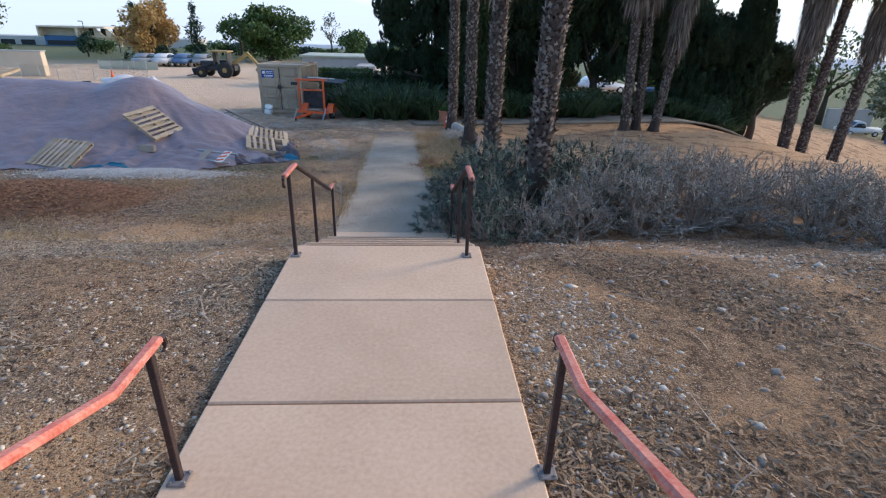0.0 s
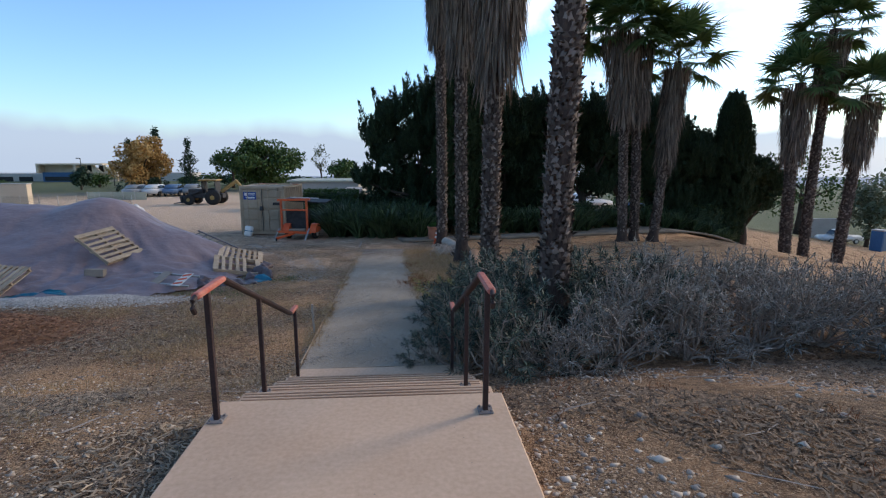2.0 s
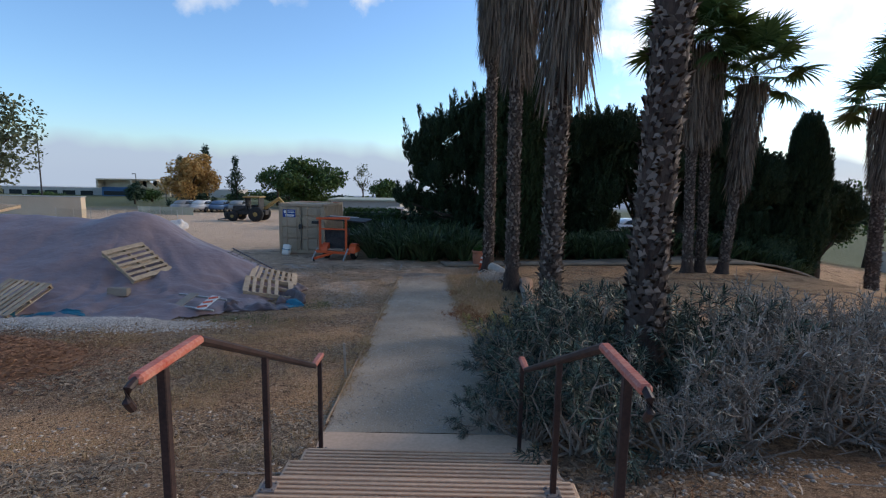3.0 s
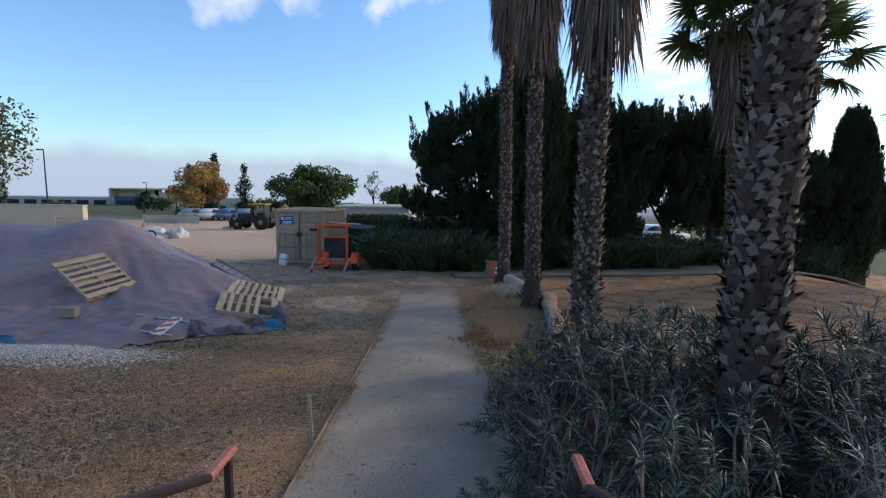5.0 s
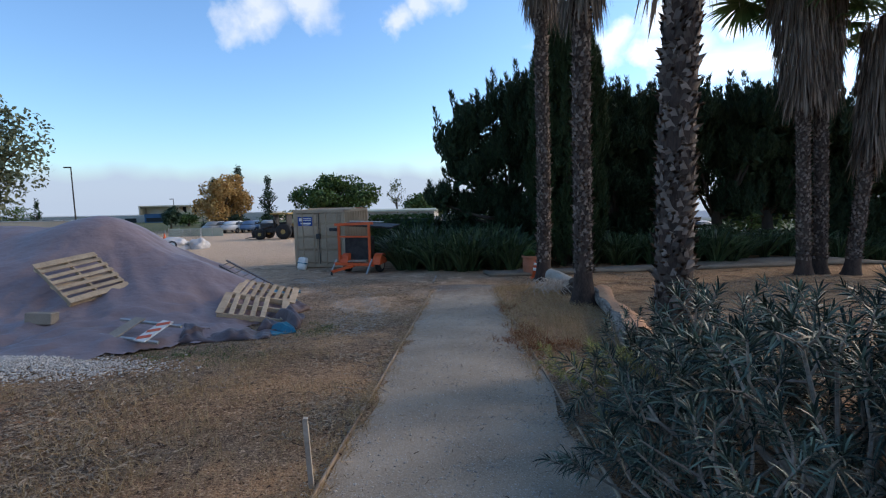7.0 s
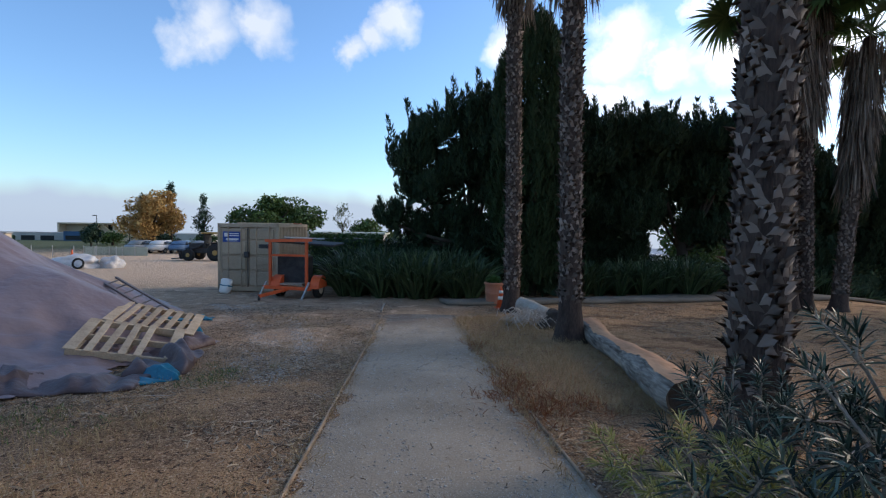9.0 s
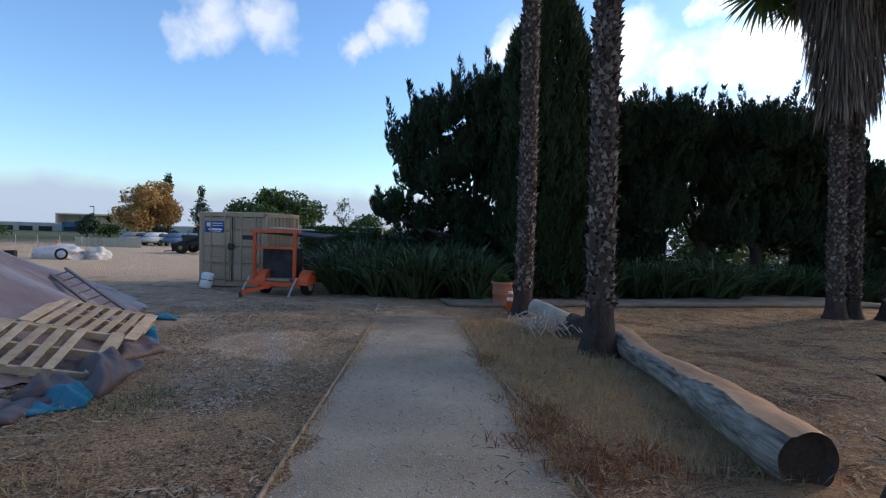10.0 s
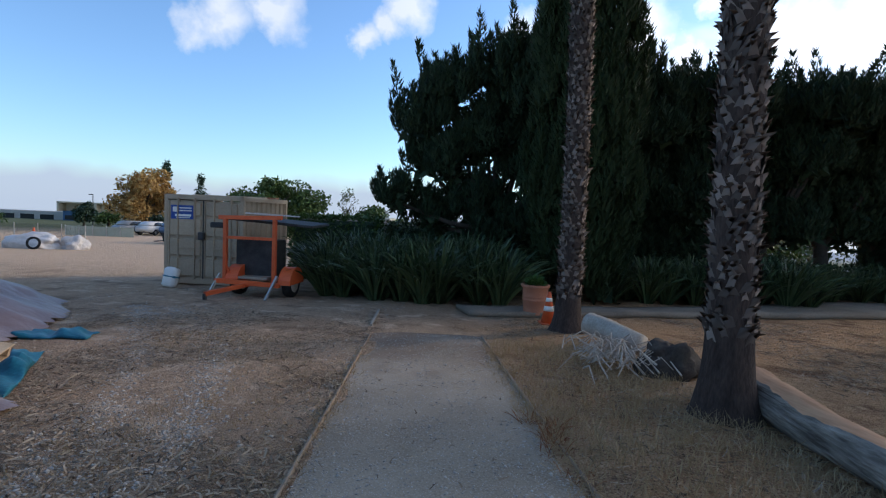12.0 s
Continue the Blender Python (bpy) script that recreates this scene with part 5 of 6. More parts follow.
def build_cone():
    x, y = 1.32, 21.95
    th = empty("traffic_cone", pose(x, y, ground_z(x, y)), "orange traffic cone with white bands by the palm", "traffic cone")
    bm = bmesh.new()
    lathe(bm, [(0.135, 0.03), (0.03, 0.58), (0.02, 0.6)], 20)
    c = part("body", bm, M_ORANGE, th, "", True)
    bm = bmesh.new()
    box(bm, 0.32, 0.32, 0.035, (0, 0, 0.018), bevel=0.012)
    part("base", bm, M_ORANGE, th)
    for za, zb in ((0.25, 0.34), (0.42, 0.49)):
        r = lambda z: 0.135 - (z - 0.03) * 0.105 / 0.55 + 0.003
        bm = bmesh.new()
        lathe(bm, [(r(za), za), (r(zb), zb)], 20)
        part("band", bm, M_WHITE, c, "white reflective band", True)


build_cone()


def build_log():
    """Fallen trunk, barkless and orange along its back, grey on its flanks, hollow and dark at the cut end."""
    th = empty("log", pose(0, 0, 0), "fallen log with stripped orange wood and grey bark", "log")
    pts = [(1.74, 12.98), (1.80, 13.5), (1.93, 14.2), (2.02, 15.0), (2.08, 15.8), (2.16, 16.5), (2.26, 17.15), (2.30, 17.5)]
    n, rows = 36, 90
    P = np.array([[x, y, ground_z(x, y)] for x, y in pts])
    s = np.linspace(0, len(P) - 1, rows)
    C = np.stack([np.interp(s, range(len(P)), P[:, k]) for k in range(3)], 1)
    bark, wood = ([], []), ([], [])
    grid = []
    for i in range(rows):
        r = 0.19 + 0.03 * math.sin(i * 0.087) + 0.02 * noise.noise(Vector((i * 0.13, 0, 0)))
        row = []
        for j in range(n):
            a = 2 * math.pi * j / n + 0.26 * noise.noise(Vector((i * 0.07, 2.0, 5.0))) + 0.10 * noise.noise(Vector((i * 0.45, 1.0, 5.0)))
            q = r * (1 + 0.07 * noise.noise(Vector((math.cos(a) * 1.5, math.sin(a) * 1.5, i * 0.09))) + 0.025 * noise.noise(Vector((math.cos(a) * 6, math.sin(a) * 6, i * 0.25))))
            if (j <= 12 or j > 32):
                q *= 0.93
            row.append((C[i][0] + q * 1.08 * math.cos(a), C[i][1], C[i][2] + 0.16 + q * math.sin(a)))
        grid.append(row)
    verts = [v for row in grid for v in row]
    fw, fb = [], []
    for i in range(rows - 1):
        for j in range(n):
            f = (i * n + j, i * n + (j + 1) % n, i * n + n + (j + 1) % n, i * n + n + j)
            (fw if (j <= 12 or j >= 32) else fb).append(f)
    fb.append(tuple((rows - 1) * n + j for j in range(n)))
    link_mesh("bark", verts, fb, M_LOGBARK, th, "grey weathered bark", True)
    link_mesh("stripped_wood", verts, fw, M_LOGWOOD, th, "bare orange wood along the top", True)
    # dark hollow end
    bm = bmesh.new()
    y0 = C[0][1]
    ring0 = [bm.verts.new((v[0], v[1], v[2])) for v in grid[0]]
    cx, cz = C[0][0], C[0][2] + 0.16
    ring1 = [bm.verts.new((cx + (v[0] - cx) * 0.8, y0 + 0.05, cz + (v[2] - cz) * 0.9)) for v in grid[0]]
    for j in range(n):
        bm.faces.new((ring0[j], ring0[(j + 1) % n], ring1[(j + 1) % n], ring1[j]))
    bm.faces.new(ring1)
    part("hollow_end", bm, M_WOODY, th, "dark rotten hollow end")


build_log()


def lump(name, at, size, seed, mat, label, category, rough=0.25, rz=0):
    bm = bmesh.new()
    bmesh.ops.create_icosphere(bm, subdivisions=4, radius=1)
    for v in bm.verts:
        v.co *= 1 + rough * noise.noise(v.co * 1.3 + Vector((seed, 0, 0))) + rough * 0.35 * noise.noise(v.co * 4 + Vector((seed, 0, 0)))
    bmesh.ops.scale(bm, vec=size, verts=bm.verts)
    o = part(name, bm, mat, smooth=True)
    o.matrix_world = pose(at[0], at[1], ground_z(at[0], at[1]) + at[2], 0, 0, rz)
    return tagged(o, label, category)


def build_short_log():
    bm = bmesh.new()
    rg = random.Random(4)
    tube(bm, [(-0.45, 0, 0), (-0.43, 0, 0), (-0.15, 0.01, 0.02), (0.2, -0.01, 0.02), (0.5, 0, 0)], 0.17, 18, taper=0.15)
    for v in bm.verts:
        v.co += 0.012 * noise.noise_vector(v.co * 6)
    o = part("short_log", bm, M_ROCK, smooth=True)
    o.matrix_world = pose(1.72, 19.75, ground_z(1.7, 19.75) + 0.24, 0, 6, -64)
    tagged(o, "short pale barkless log among dead branches", "log")


build_short_log()
lump("root_ball", (1.95, 18.55, 0.16), (0.30, 0.26, 0.30), 2.0, M_WOODY, "dark gnarled root ball beside the palm", "root", 0.6)


def build_brush():
    rg = np.random.default_rng(8)
    bm = bmesh.new()
    for k in range(120):
        x, y = 1.50 + rg.normal() * 0.27, 18.75 + rg.normal() * 0.30
        z = ground_z(x, y)
        a = rg.uniform(0, 6.28)
        L = rg.uniform(0.2, 0.55)
        d = np.array([math.cos(a), math.sin(a), rg.uniform(-0.15, 0.35)]) * L
        p = np.array([x, y, z + rg.uniform(0.03, 0.25)])
        tube(bm, [p - d * 0.5, p + [0, 0, 0.13], p + d * 0.5 + rg.uniform(-0.05, 0.05, 3)], rg.uniform(0.006, 0.016), 5, taper=0.004)
    for v in bm.verts:
        v.co.z = max(v.co.z, ground_z(v.co.x, v.co.y) + 0.004)
    o = part("brushwood", bm, surf("bleached_twig", (0.34, 0.30, 0.26), (0.60, 0.55, 0.49), 6, 40, 0.9, 0.2))
    tagged(o, "heap of pale dead branches on dry grass", "branches", kind="stuff")


build_brush()


def build_stakes():
    z = ground_z(-1.5, 9.26)
    bm = bmesh.new()
    tube(bm, [(0, 0, -0.05), (0.0, 0.0, 0.48), (0.004, 0, 0.5)], 0.016, 6, square=True)
    o = part("stake", bm, M_ROCK)
    o.matrix_world = pose(-1.53, 9.28, z, 2, -2, 10)
    tagged(o, "thin pale wooden stake beside the path", "stake")
    bm = bmesh.new()
    tube(bm, [(-1.86, 22.7, ground_z(-1.86, 22.7) + 0.02), (-1.80, 21.0, ground_z(-1.8, 21.0) + 0.02)], 0.02, 6, square=True)
    o = part("edging_stick", bm, M_ROCK)
    tagged(o, "pale straight stick lying past the path's end", "stick")


build_stakes()


# ---- loose ground cover ----
def scatter(n, x0, x1, y0, y1, seed, keep=None):
    """Random places on the ground clear of slabs and path."""
    rg = np.random.default_rng(seed)
    out = []
    while len(out) < n:
        x, y = rg.uniform(x0, x1), rg.uniform(y0, y1)
        if -1.46 < x < 0.78 and y < 7.6:
            continue
        if y >= 7.6 and -1.42 - 0.022 * (y - 8) < x < 0.50 - 0.045 * (y - 8) and y < 20.5:
            continue
        if keep is not None and not keep(x, y, rg):
            continue
        out.append((x, y, ground_z(x, y)))
    return np.array(out), rg


OCTA = np.array([[1, 0, 0], [0, 1, 0], [-1, 0, 0], [0, -1, 0], [0.1, 0.1, 0.8], [0, 0, -0.6]], float)
OCTA_F = [(0, 1, 4), (1, 2, 4), (2, 3, 4), (3, 0, 4), (1, 0, 5), (2, 1, 5), (3, 2, 5), (0, 3, 5)]


def stones(name, pts, rg, lo, hi, mat, label, category="stones"):
    k = len(pts)
    a = rg.uniform(0, 6.28, k)
    c, s = np.cos(a)[:, None], np.sin(a)[:, None]
    size = lo * (hi / lo) ** (rg.random(k) ** 2.2)
    w = OCTA[None] * rg.uniform(0.6, 1.3, (k, 6, 1)) * size[:, None, None] * np.stack([np.ones(k), rg.uniform(0.6, 1, k), rg.uniform(0.4, 0.8, k)], 1)[:, None, :]
    v = np.stack([w[:, :, 0] * c - w[:, :, 1] * s, w[:, :, 0] * s + w[:, :, 1] * c, w[:, :, 2]], 2) + pts[:, None, :]
    sp = Soup()
    sp.add(v, OCTA_F)
    return tagged(sp.link(name, mat), label, category, kind="stuff")


def litter(name, pts, rg, lo, hi, wlo, whi, mat, label, category="litter", lift=0.012):
    k = len(pts)
    a = rg.uniform(0, 6.28, k)
    d = np.stack([np.cos(a), np.sin(a), rg.uniform(-0.12, 0.25, k)], 1)
    L = rg.uniform(lo, hi, k)[:, None]
    w = rg.uniform(wlo, whi, k)[:, None]
    sd = np.stack([-np.sin(a), np.cos(a), rg.uniform(-0.5, 0.5, k)], 1)
    p = pts + [0, 0, lift]
    mid = p + sd * L * rg.uniform(-0.12, 0.12, (k, 1)) + [0, 0, 0.004]
    v = np.stack([p - d * L / 2 - sd * w / 2, p - d * L / 2 + sd * w / 2, mid + sd * w / 2, mid - sd * w / 2, p + d * L / 2 + sd * w / 3, p + d * L / 2 - sd * w / 3], 1)
    sp = Soup()
    sp.add(v, [(0, 1, 2, 3), (3, 2, 4, 5)])
    return tagged(sp.link(name, mat), label, category, kind="stuff")


def tufts(name, pts, rg, per, lo, hi, mat, label, width=0.004, spread_r=0.05, lean=0.5, category="dry grass"):
    k = len(pts) * per
    b = np.repeat(pts, per, 0) + np.concatenate([rg.normal(size=(k, 2)) * spread_r, np.zeros((k, 1))], 1)
    way = np.concatenate([rg.normal(size=(k, 2)) * lean, np.ones((k, 1))], 1)
    v, f = blades(b, way, rg.uniform(lo, hi, k), rg.uniform(width * 0.6, width * 1.5, k), 0.25, 2, rg)
    sp = Soup()
    sp.add(v, f)
    return tagged(sp.link(name, mat), label, category, kind="stuff")


def patchy(scale, seed, cut):
    return lambda x, y, rg: bumpy(x, y, scale, seed) + rg.uniform(-0.15, 0.15) > cut


P, R = scatter(20000, 0.7, 9, -0.5, 7.0, 70, patchy(0.55, 3, -0.02))
stones("pebbles", P, R, 0.006, 0.042, M_STONE, "pale pebbles strewn over the bare slope")
P, R = scatter(330, 0.9, 9, -0.3, 7.0, 170)
stones("stones", P, R, 0.028, 0.085, M_STONE, "larger pale stones on the bare slope")
P, R = scatter(15000, -9, -1.4, -0.5, 8.0, 71, patchy(0.6, 5, -0.15))
stones("pebbles", P, R, 0.006, 0.034, M_STONE, "pale pebbles strewn over dry earth")
P, R = scatter(6500, -8, -1.4, 14.0, 26, 72, patchy(0.5, 8, 0.12))
stones("pebbles", P, R, 0.006, 0.03, M_STONE, "gravel strewn over the dusty lot")
TRACK = np.array([(-5.7, 22.2), (-4.3, 20.6), (-3.4, 19.0), (-2.93, 17.5), (-2.62, 16.4), (-2.47, 15.4), (-2.5, 14.2)])
TRACK2 = np.array([(-6.4, 22.4), (-5.5, 21.1), (-4.3, 18.8), (-3.53, 17.1), (-3.07, 15.9), (-3.0, 14.6)])
for tr, sd in ((TRACK, 171), (TRACK2, 172)):
    rt = np.random.default_rng(sd)
    q = rt.uniform(0, len(tr) - 1, 6000)
    px, py = np.interp(q, range(len(tr)), tr[:, 0]) + rt.normal(size=6000) * 0.15, np.interp(q, range(len(tr)), tr[:, 1]) + rt.normal(size=6000) * 0.15
    stones("track_gravel", np.array([(a, b, max(0.0, heap_h(a, b)) + ground_z(a, b)) for a, b in zip(px, py) if heap_h(a, b) < -0.02]), rt, 0.006, 0.026, M_GREYCHIP, "pale gravel thrown up along a wheel track", "gravel")
P, R = scatter(42000, -10, -1.4, -0.6, 12.8, 73, patchy(0.6, 2, 0.06))
litter("straw_litter", P, R, 0.025, 0.12, 0.005, 0.014, M_LITTER, "dry stalks and leaf litter on the earth")
P, R = scatter(32000, 0.72, 9, -0.6, 8.5, 74, patchy(0.5, 4, 0.06))
litter("leaf_litter", P, R, 0.02, 0.10, 0.006, 0.018, M_DARKLITTER, "dead leaves and twigs on the slope")
P, R = scatter(12000, -6, -1.4, 12.8, 22, 174, patchy(0.6, 5, 0.0))
litter("straw_litter", P, R, 0.02, 0.12, 0.006, 0.014, M_LITTER, "dry stalks on the worn lot")
P, R = scatter(260, -9, 9, 0.5, 20, 75)
litter("twigs", P, R, 0.2, 0.7, 0.008, 0.016, M_STEM, "dead twigs lying on the earth", "twigs", 0.02)
P, R = scatter(26000, 0.35, 10, 11.5, 23, 76, patchy(0.5, 4, -0.1))
litter("straw_litter", P, R, 0.03, 0.14, 0.005, 0.012, M_LITTER, "flattened dry grass on the lawn")
P, R = scatter(1500, -8.5, -1.5, 6.5, 13.0, 77, patchy(0.45, 6, 0.0))
tufts("dry_grass", P, R, 12, 0.06, 0.20, M_STRAW, "thin tan dry grass beside the path", 0.003, 0.06)
P, R = scatter(500, -9, -1.5, 1.0, 7.0, 78, patchy(0.8, 1, 0.15))
tufts("dry_grass", P, R, 10, 0.04, 0.14, M_STRAW, "sparse dead grass tufts on the slope", 0.003, 0.05)
P, R = scatter(1100, 0.0, 1.9, 13.0, 20.0, 79)
tufts("dry_grass", P, R, 14, 0.06, 0.24, M_STRAW, "tan dry grass between the path and the log", 0.0035, 0.06)
P, R = scatter(500, -4.5, -1.5, 13, 20, 80, patchy(0.6, 9, 0.0))
tufts("dry_grass", P, R, 10, 0.03, 0.10, M_STRAW, "short dry grass along the path's edge", 0.003, 0.06)
rge = np.random.default_rng(83)
pe = []
for k in range(420):
    y = rge.uniform(8.5, 19.5)
    x = 0.44 - 0.045 * (y - 8) + abs(rge.normal()) * 0.12 - 0.06 if y > 11.5 and k % 3 else -1.42 - 0.022 * (y - 8) - abs(rge.normal()) * 0.10 + 0.05
    pe.append((x, y, ground_z(x, y) + 0.01))
tufts("dry_grass", np.array(pe), rge, 11, 0.04, 0.17, M_STRAW, "tan dry grass leaning over the path's edge", 0.0035, 0.05, 0.8)
P, R = scatter(260, 2.0, 10, 12.5, 23, 81)
tufts("dry_grass", P, R, 9, 0.03, 0.09, M_STRAW, "short tan grass on the dry lawn", 0.003, 0.07)
rgw = np.random.default_rng(9)
pp = []
while len(pp) < 26000:
    y = rgw.uniform(7.6, 20.4)
    s_ = rgw.uniform(-0.03, 1.03) if rgw.random() < 0.7 else rgw.choice([rgw.normal() * 0.06, 1 + rgw.normal() * 0.06])
    x = -1.42 - 0.022 * (y - 8) + s_ * (1.92 - 0.023 * (y - 8))
    pp.append((x, y, float(np.interp(y, [7.3, 17, 30], [-0.90, -1.50, -2.05])) + 0.004 + 0.02 * max(0, 1 - (2 * s_ - 1) ** 2)))
stones("path_gravel", np.array(pp), rgw, 0.004, 0.018, M_GREYCHIP, "loose grey gravel on the footpath", "gravel")
litter("path_litter", np.array(pp[:1800]) + [0, 0, 0.006], rgw, 0.02, 0.08, 0.003, 0.009, M_LITTER, "scattered dead leaves on the footpath")
spots = [(0.25 + rgw.normal() * 0.16, 13.9 + rgw.normal() * 0.45) for k in range(60)] + [(0.55 + rgw.normal() * 0.2, 13.2 + rgw.normal() * 0.3) for k in range(30)] + [(0.12 + rgw.normal() * 0.08, 16.5 + rgw.normal() * 0.25) for k in range(14)]
tufts("rusty_weeds", np.array([(x, y, ground_z(x, y)) for x, y in spots]), rgw, 16, 0.06, 0.24, M_RUST, "rust brown dead weeds spilling on the path", 0.006, 0.05, 0.9, "weeds")
M_GREENG = leafy("green_blade", (0.05, 0.10, 0.02), (0.12, 0.19, 0.05))
spots = [(-4.3 + rgw.normal() * 0.6, 12.75 + rgw.normal() * 0.25) for k in range(60)] + [(-3.1 + rgw.normal() * 0.25, 14.4 + rgw.normal() * 0.3) for k in range(40)]
tufts("green_grass", np.array([(x, y, ground_z(x, y)) for x, y in spots]), rgw, 14, 0.03, 0.09, M_GREENG, "small green grass patches by the heap", 0.005, 0.06, 0.6, "grass")
spots = [(1.9 + rgw.normal() * 0.7, 5.9 + rgw.normal() * 0.9) for k in range(16)] + [(2.3, 4.6), (2.9, 3.7), (1.6, 3.0), (-2.2, 2.6), (-3.3, 4.0)]
tufts("dead_weeds", np.array([(x, y, ground_z(x, y)) for x, y in spots]), rgw, 22, 0.05, 0.16, M_RUST, "dark dead weed tufts on the slope", 0.005, 0.06, 0.8, "weeds")


def mound(name, cx, cy, rx, ry, h, n, seed, mat, lo, hi, label, category, flat=False):
    """A low heap covered in loose chips."""
    rg = np.random.default_rng(seed)
    a, r = rg.uniform(0, 6.28, n), np.sqrt(rg.random(n)) * (1.05 + 0.28 * rg.normal(size=n))
    x, y = cx + rx * r * np.cos(a), cy + ry * r * np.sin(a)
    z = np.array([ground_z(p, q) for p, q in zip(x, y)]) + h * np.clip(1 - r * r, 0, 1) + rg.uniform(0, 0.02, n)
    pts = np.stack([x, y, z], 1)
    if flat:
        return litter(name, pts, rg, lo, hi, lo * 0.35, lo * 0.8, mat, label, category, 0.004)
    return stones(name, pts, rg, lo, hi, mat, label, category)


def mound_base(cx, cy, rx, ry, h, mat, label, category):
    n = 40
    verts, faces = [], []
    for j in range(n):
        for i in range(n):
            u, v = 2.2 * i / (n - 1) - 1.1, 2.2 * j / (n - 1) - 1.1
            x, y = cx + rx * u, cy + ry * v
            verts.append((x, y, ground_z(x, y) + h * max(1 - u * u - v * v, -0.2) - 0.004 + 0.02 * bumpy(x, y, 5, 2)))
    for j in range(n - 1):
        for i in range(n - 1):
            faces.append((j * n + i, j * n + i + 1, j * n + n + i + 1, j * n + n + i))
    o = link_mesh("mulch_mound", verts, faces, mat, smooth=True)
    tagged(o, label, category)


M_MULCHBASE = surf("dark_mulch", (0.15, 0.085, 0.05), (0.24, 0.145, 0.09), 3, 40, 0.95, 0.8)
mound_base(-8.0, 9.5, 2.5, 1.5, 0.30, M_MULCHBASE, "low heap of reddish bark mulch", "mulch heap")
mound("bark_chips", -8.0, 9.5, 2.5, 1.5, 0.30, 16000, 90, M_MULCH, 0.03, 0.09, "loose reddish bark chips on the mulch heap", "bark chips", True)
M_PALECHIP = leafy("pale_chipping", (0.38, 0.365, 0.35), (0.66, 0.64, 0.62), 0.9, 0.0)
mound("gravel_chippings", -7.2, 12.1, 2.1, 0.55, 0.07, 16000, 91, M_PALECHIP, 0.012, 0.032, "pale grey chippings along the heap's foot", "gravel")


# ---- pavement by the trees ----
def build_sidewalk():
    line = [(-0.2, 22.9, 0.45), (2.0, 23.2, 0.45), (5.0, 23.9, 0.5), (8.0, 24.9, 0.9), (11.0, 26.0, 1.2), (20.0, 27.5, 1.3)]
    ys = np.linspace(0, len(line) - 1, 60)
    A = np.array(line)
    C = np.stack([np.interp(ys, range(len(line)), A[:, k]) for k in range(3)], 1)
    verts, faces = [], []
    for x, y, w in C:
        for s in (-1, -0.5, 0, 0.5, 1):
            verts.append((x - 0.25 * s * w, y + s * w, ground_z(x, y + s * w) + 0.012))
    for i in range(59):
        for j in range(4):
            faces.append((i * 5 + j, i * 5 + j + 1, i * 5 + 5 + j + 1, i * 5 + 5 + j))
    o = link_mesh("pavement", verts, faces, M_PAVING, smooth=True)
    md = o.modifiers.new("thickness", "SOLIDIFY")
    md.thickness, md.offset = 0.1, -1
    tagged(o, "worn grey concrete pavement before the conifers", "pavement", kind="structure")


build_sidewalk()


# ---- hedges ----
def hedge(x0, x1, y, depth, z0, z1, seed, mat, label):
    rg = np.random.default_rng(seed)
    n = int(900 * (abs(x1 - x0) + depth) * (z1 - z0) / 2) + 600
    p = rg.uniform(0, 1, (n, 3))
    face = rg.integers(0, 4, n)
    p[face == 0, 1] = 0
    p[face == 1, 2] = 1
    p[face == 2, 0] = 0
    p[face == 3, 0] = 1
    q = np.stack([x0 + (x1 - x0) * p[:, 0], y + depth * p[:, 1], z0 + (z1 - z0) * p[:, 2]], 1) + rg.normal(size=(n, 3)) * 0.05
    way = rg.normal(size=(n, 3)) + [0, -0.5, 0.6]
    v, f = blades(q, way, rg.uniform(0.06, 0.14, n), rg.uniform(0.05, 0.09, n), 0.1, 2, rg)
    th = empty("hedge", pose((x0 + x1) / 2, y, z0), label, "hedge")
    s = Soup()
    s.add(v - np.array([(x0 + x1) / 2, y, z0]), f)
    o = s.link("foliage", mat, th)
    o["kind"] = "stuff"
    bm = bmesh.new()
    box(bm, abs(x1 - x0) - 0.15, depth - 0.15, z1 - z0 - 0.1, (0, depth / 2, (z1 - z0) / 2 - 0.05), bevel=0.1)
    part("inner_growth", bm, M_CONIFER, th)


M_HEDGE = leafy("hedge_leaf", (0.03, 0.07, 0.015), (0.07, 0.13, 0.03), 0.6, 0.1)
hedge(-5.4, -2.6, 28.9, 1.4, ground_z(-4, 29), 0.0, 1, M_HEDGE, "clipped green box hedge behind the trailer")
hedge(20.0, 23.6, 36.0, 1.6, ground_z(22, 36) - 0.1, -2.2, 2, M_STRAP, "clipped dark hedge before the parked cars")
# next two are added to stand for the dark shade below the canopy
hedge(-2.4, 3.2, 29.6, 0.8, ground_z(0, 29.6), -0.15, 5, M_STRAP, "added dark hedge filling the shade under the juniper")
hedge(3.6, 10.4, 28.6, 0.8, ground_z(7, 28.6), -0.7, 4, M_STRAP, "added dark growth filling the shade under the conifers")
hedge(10.5, 19.5, 29.4, 0.9, ground_z(14, 29.4) - 0.6, -1.0, 3, M_STRAP, "low dark hedge under the conifers")


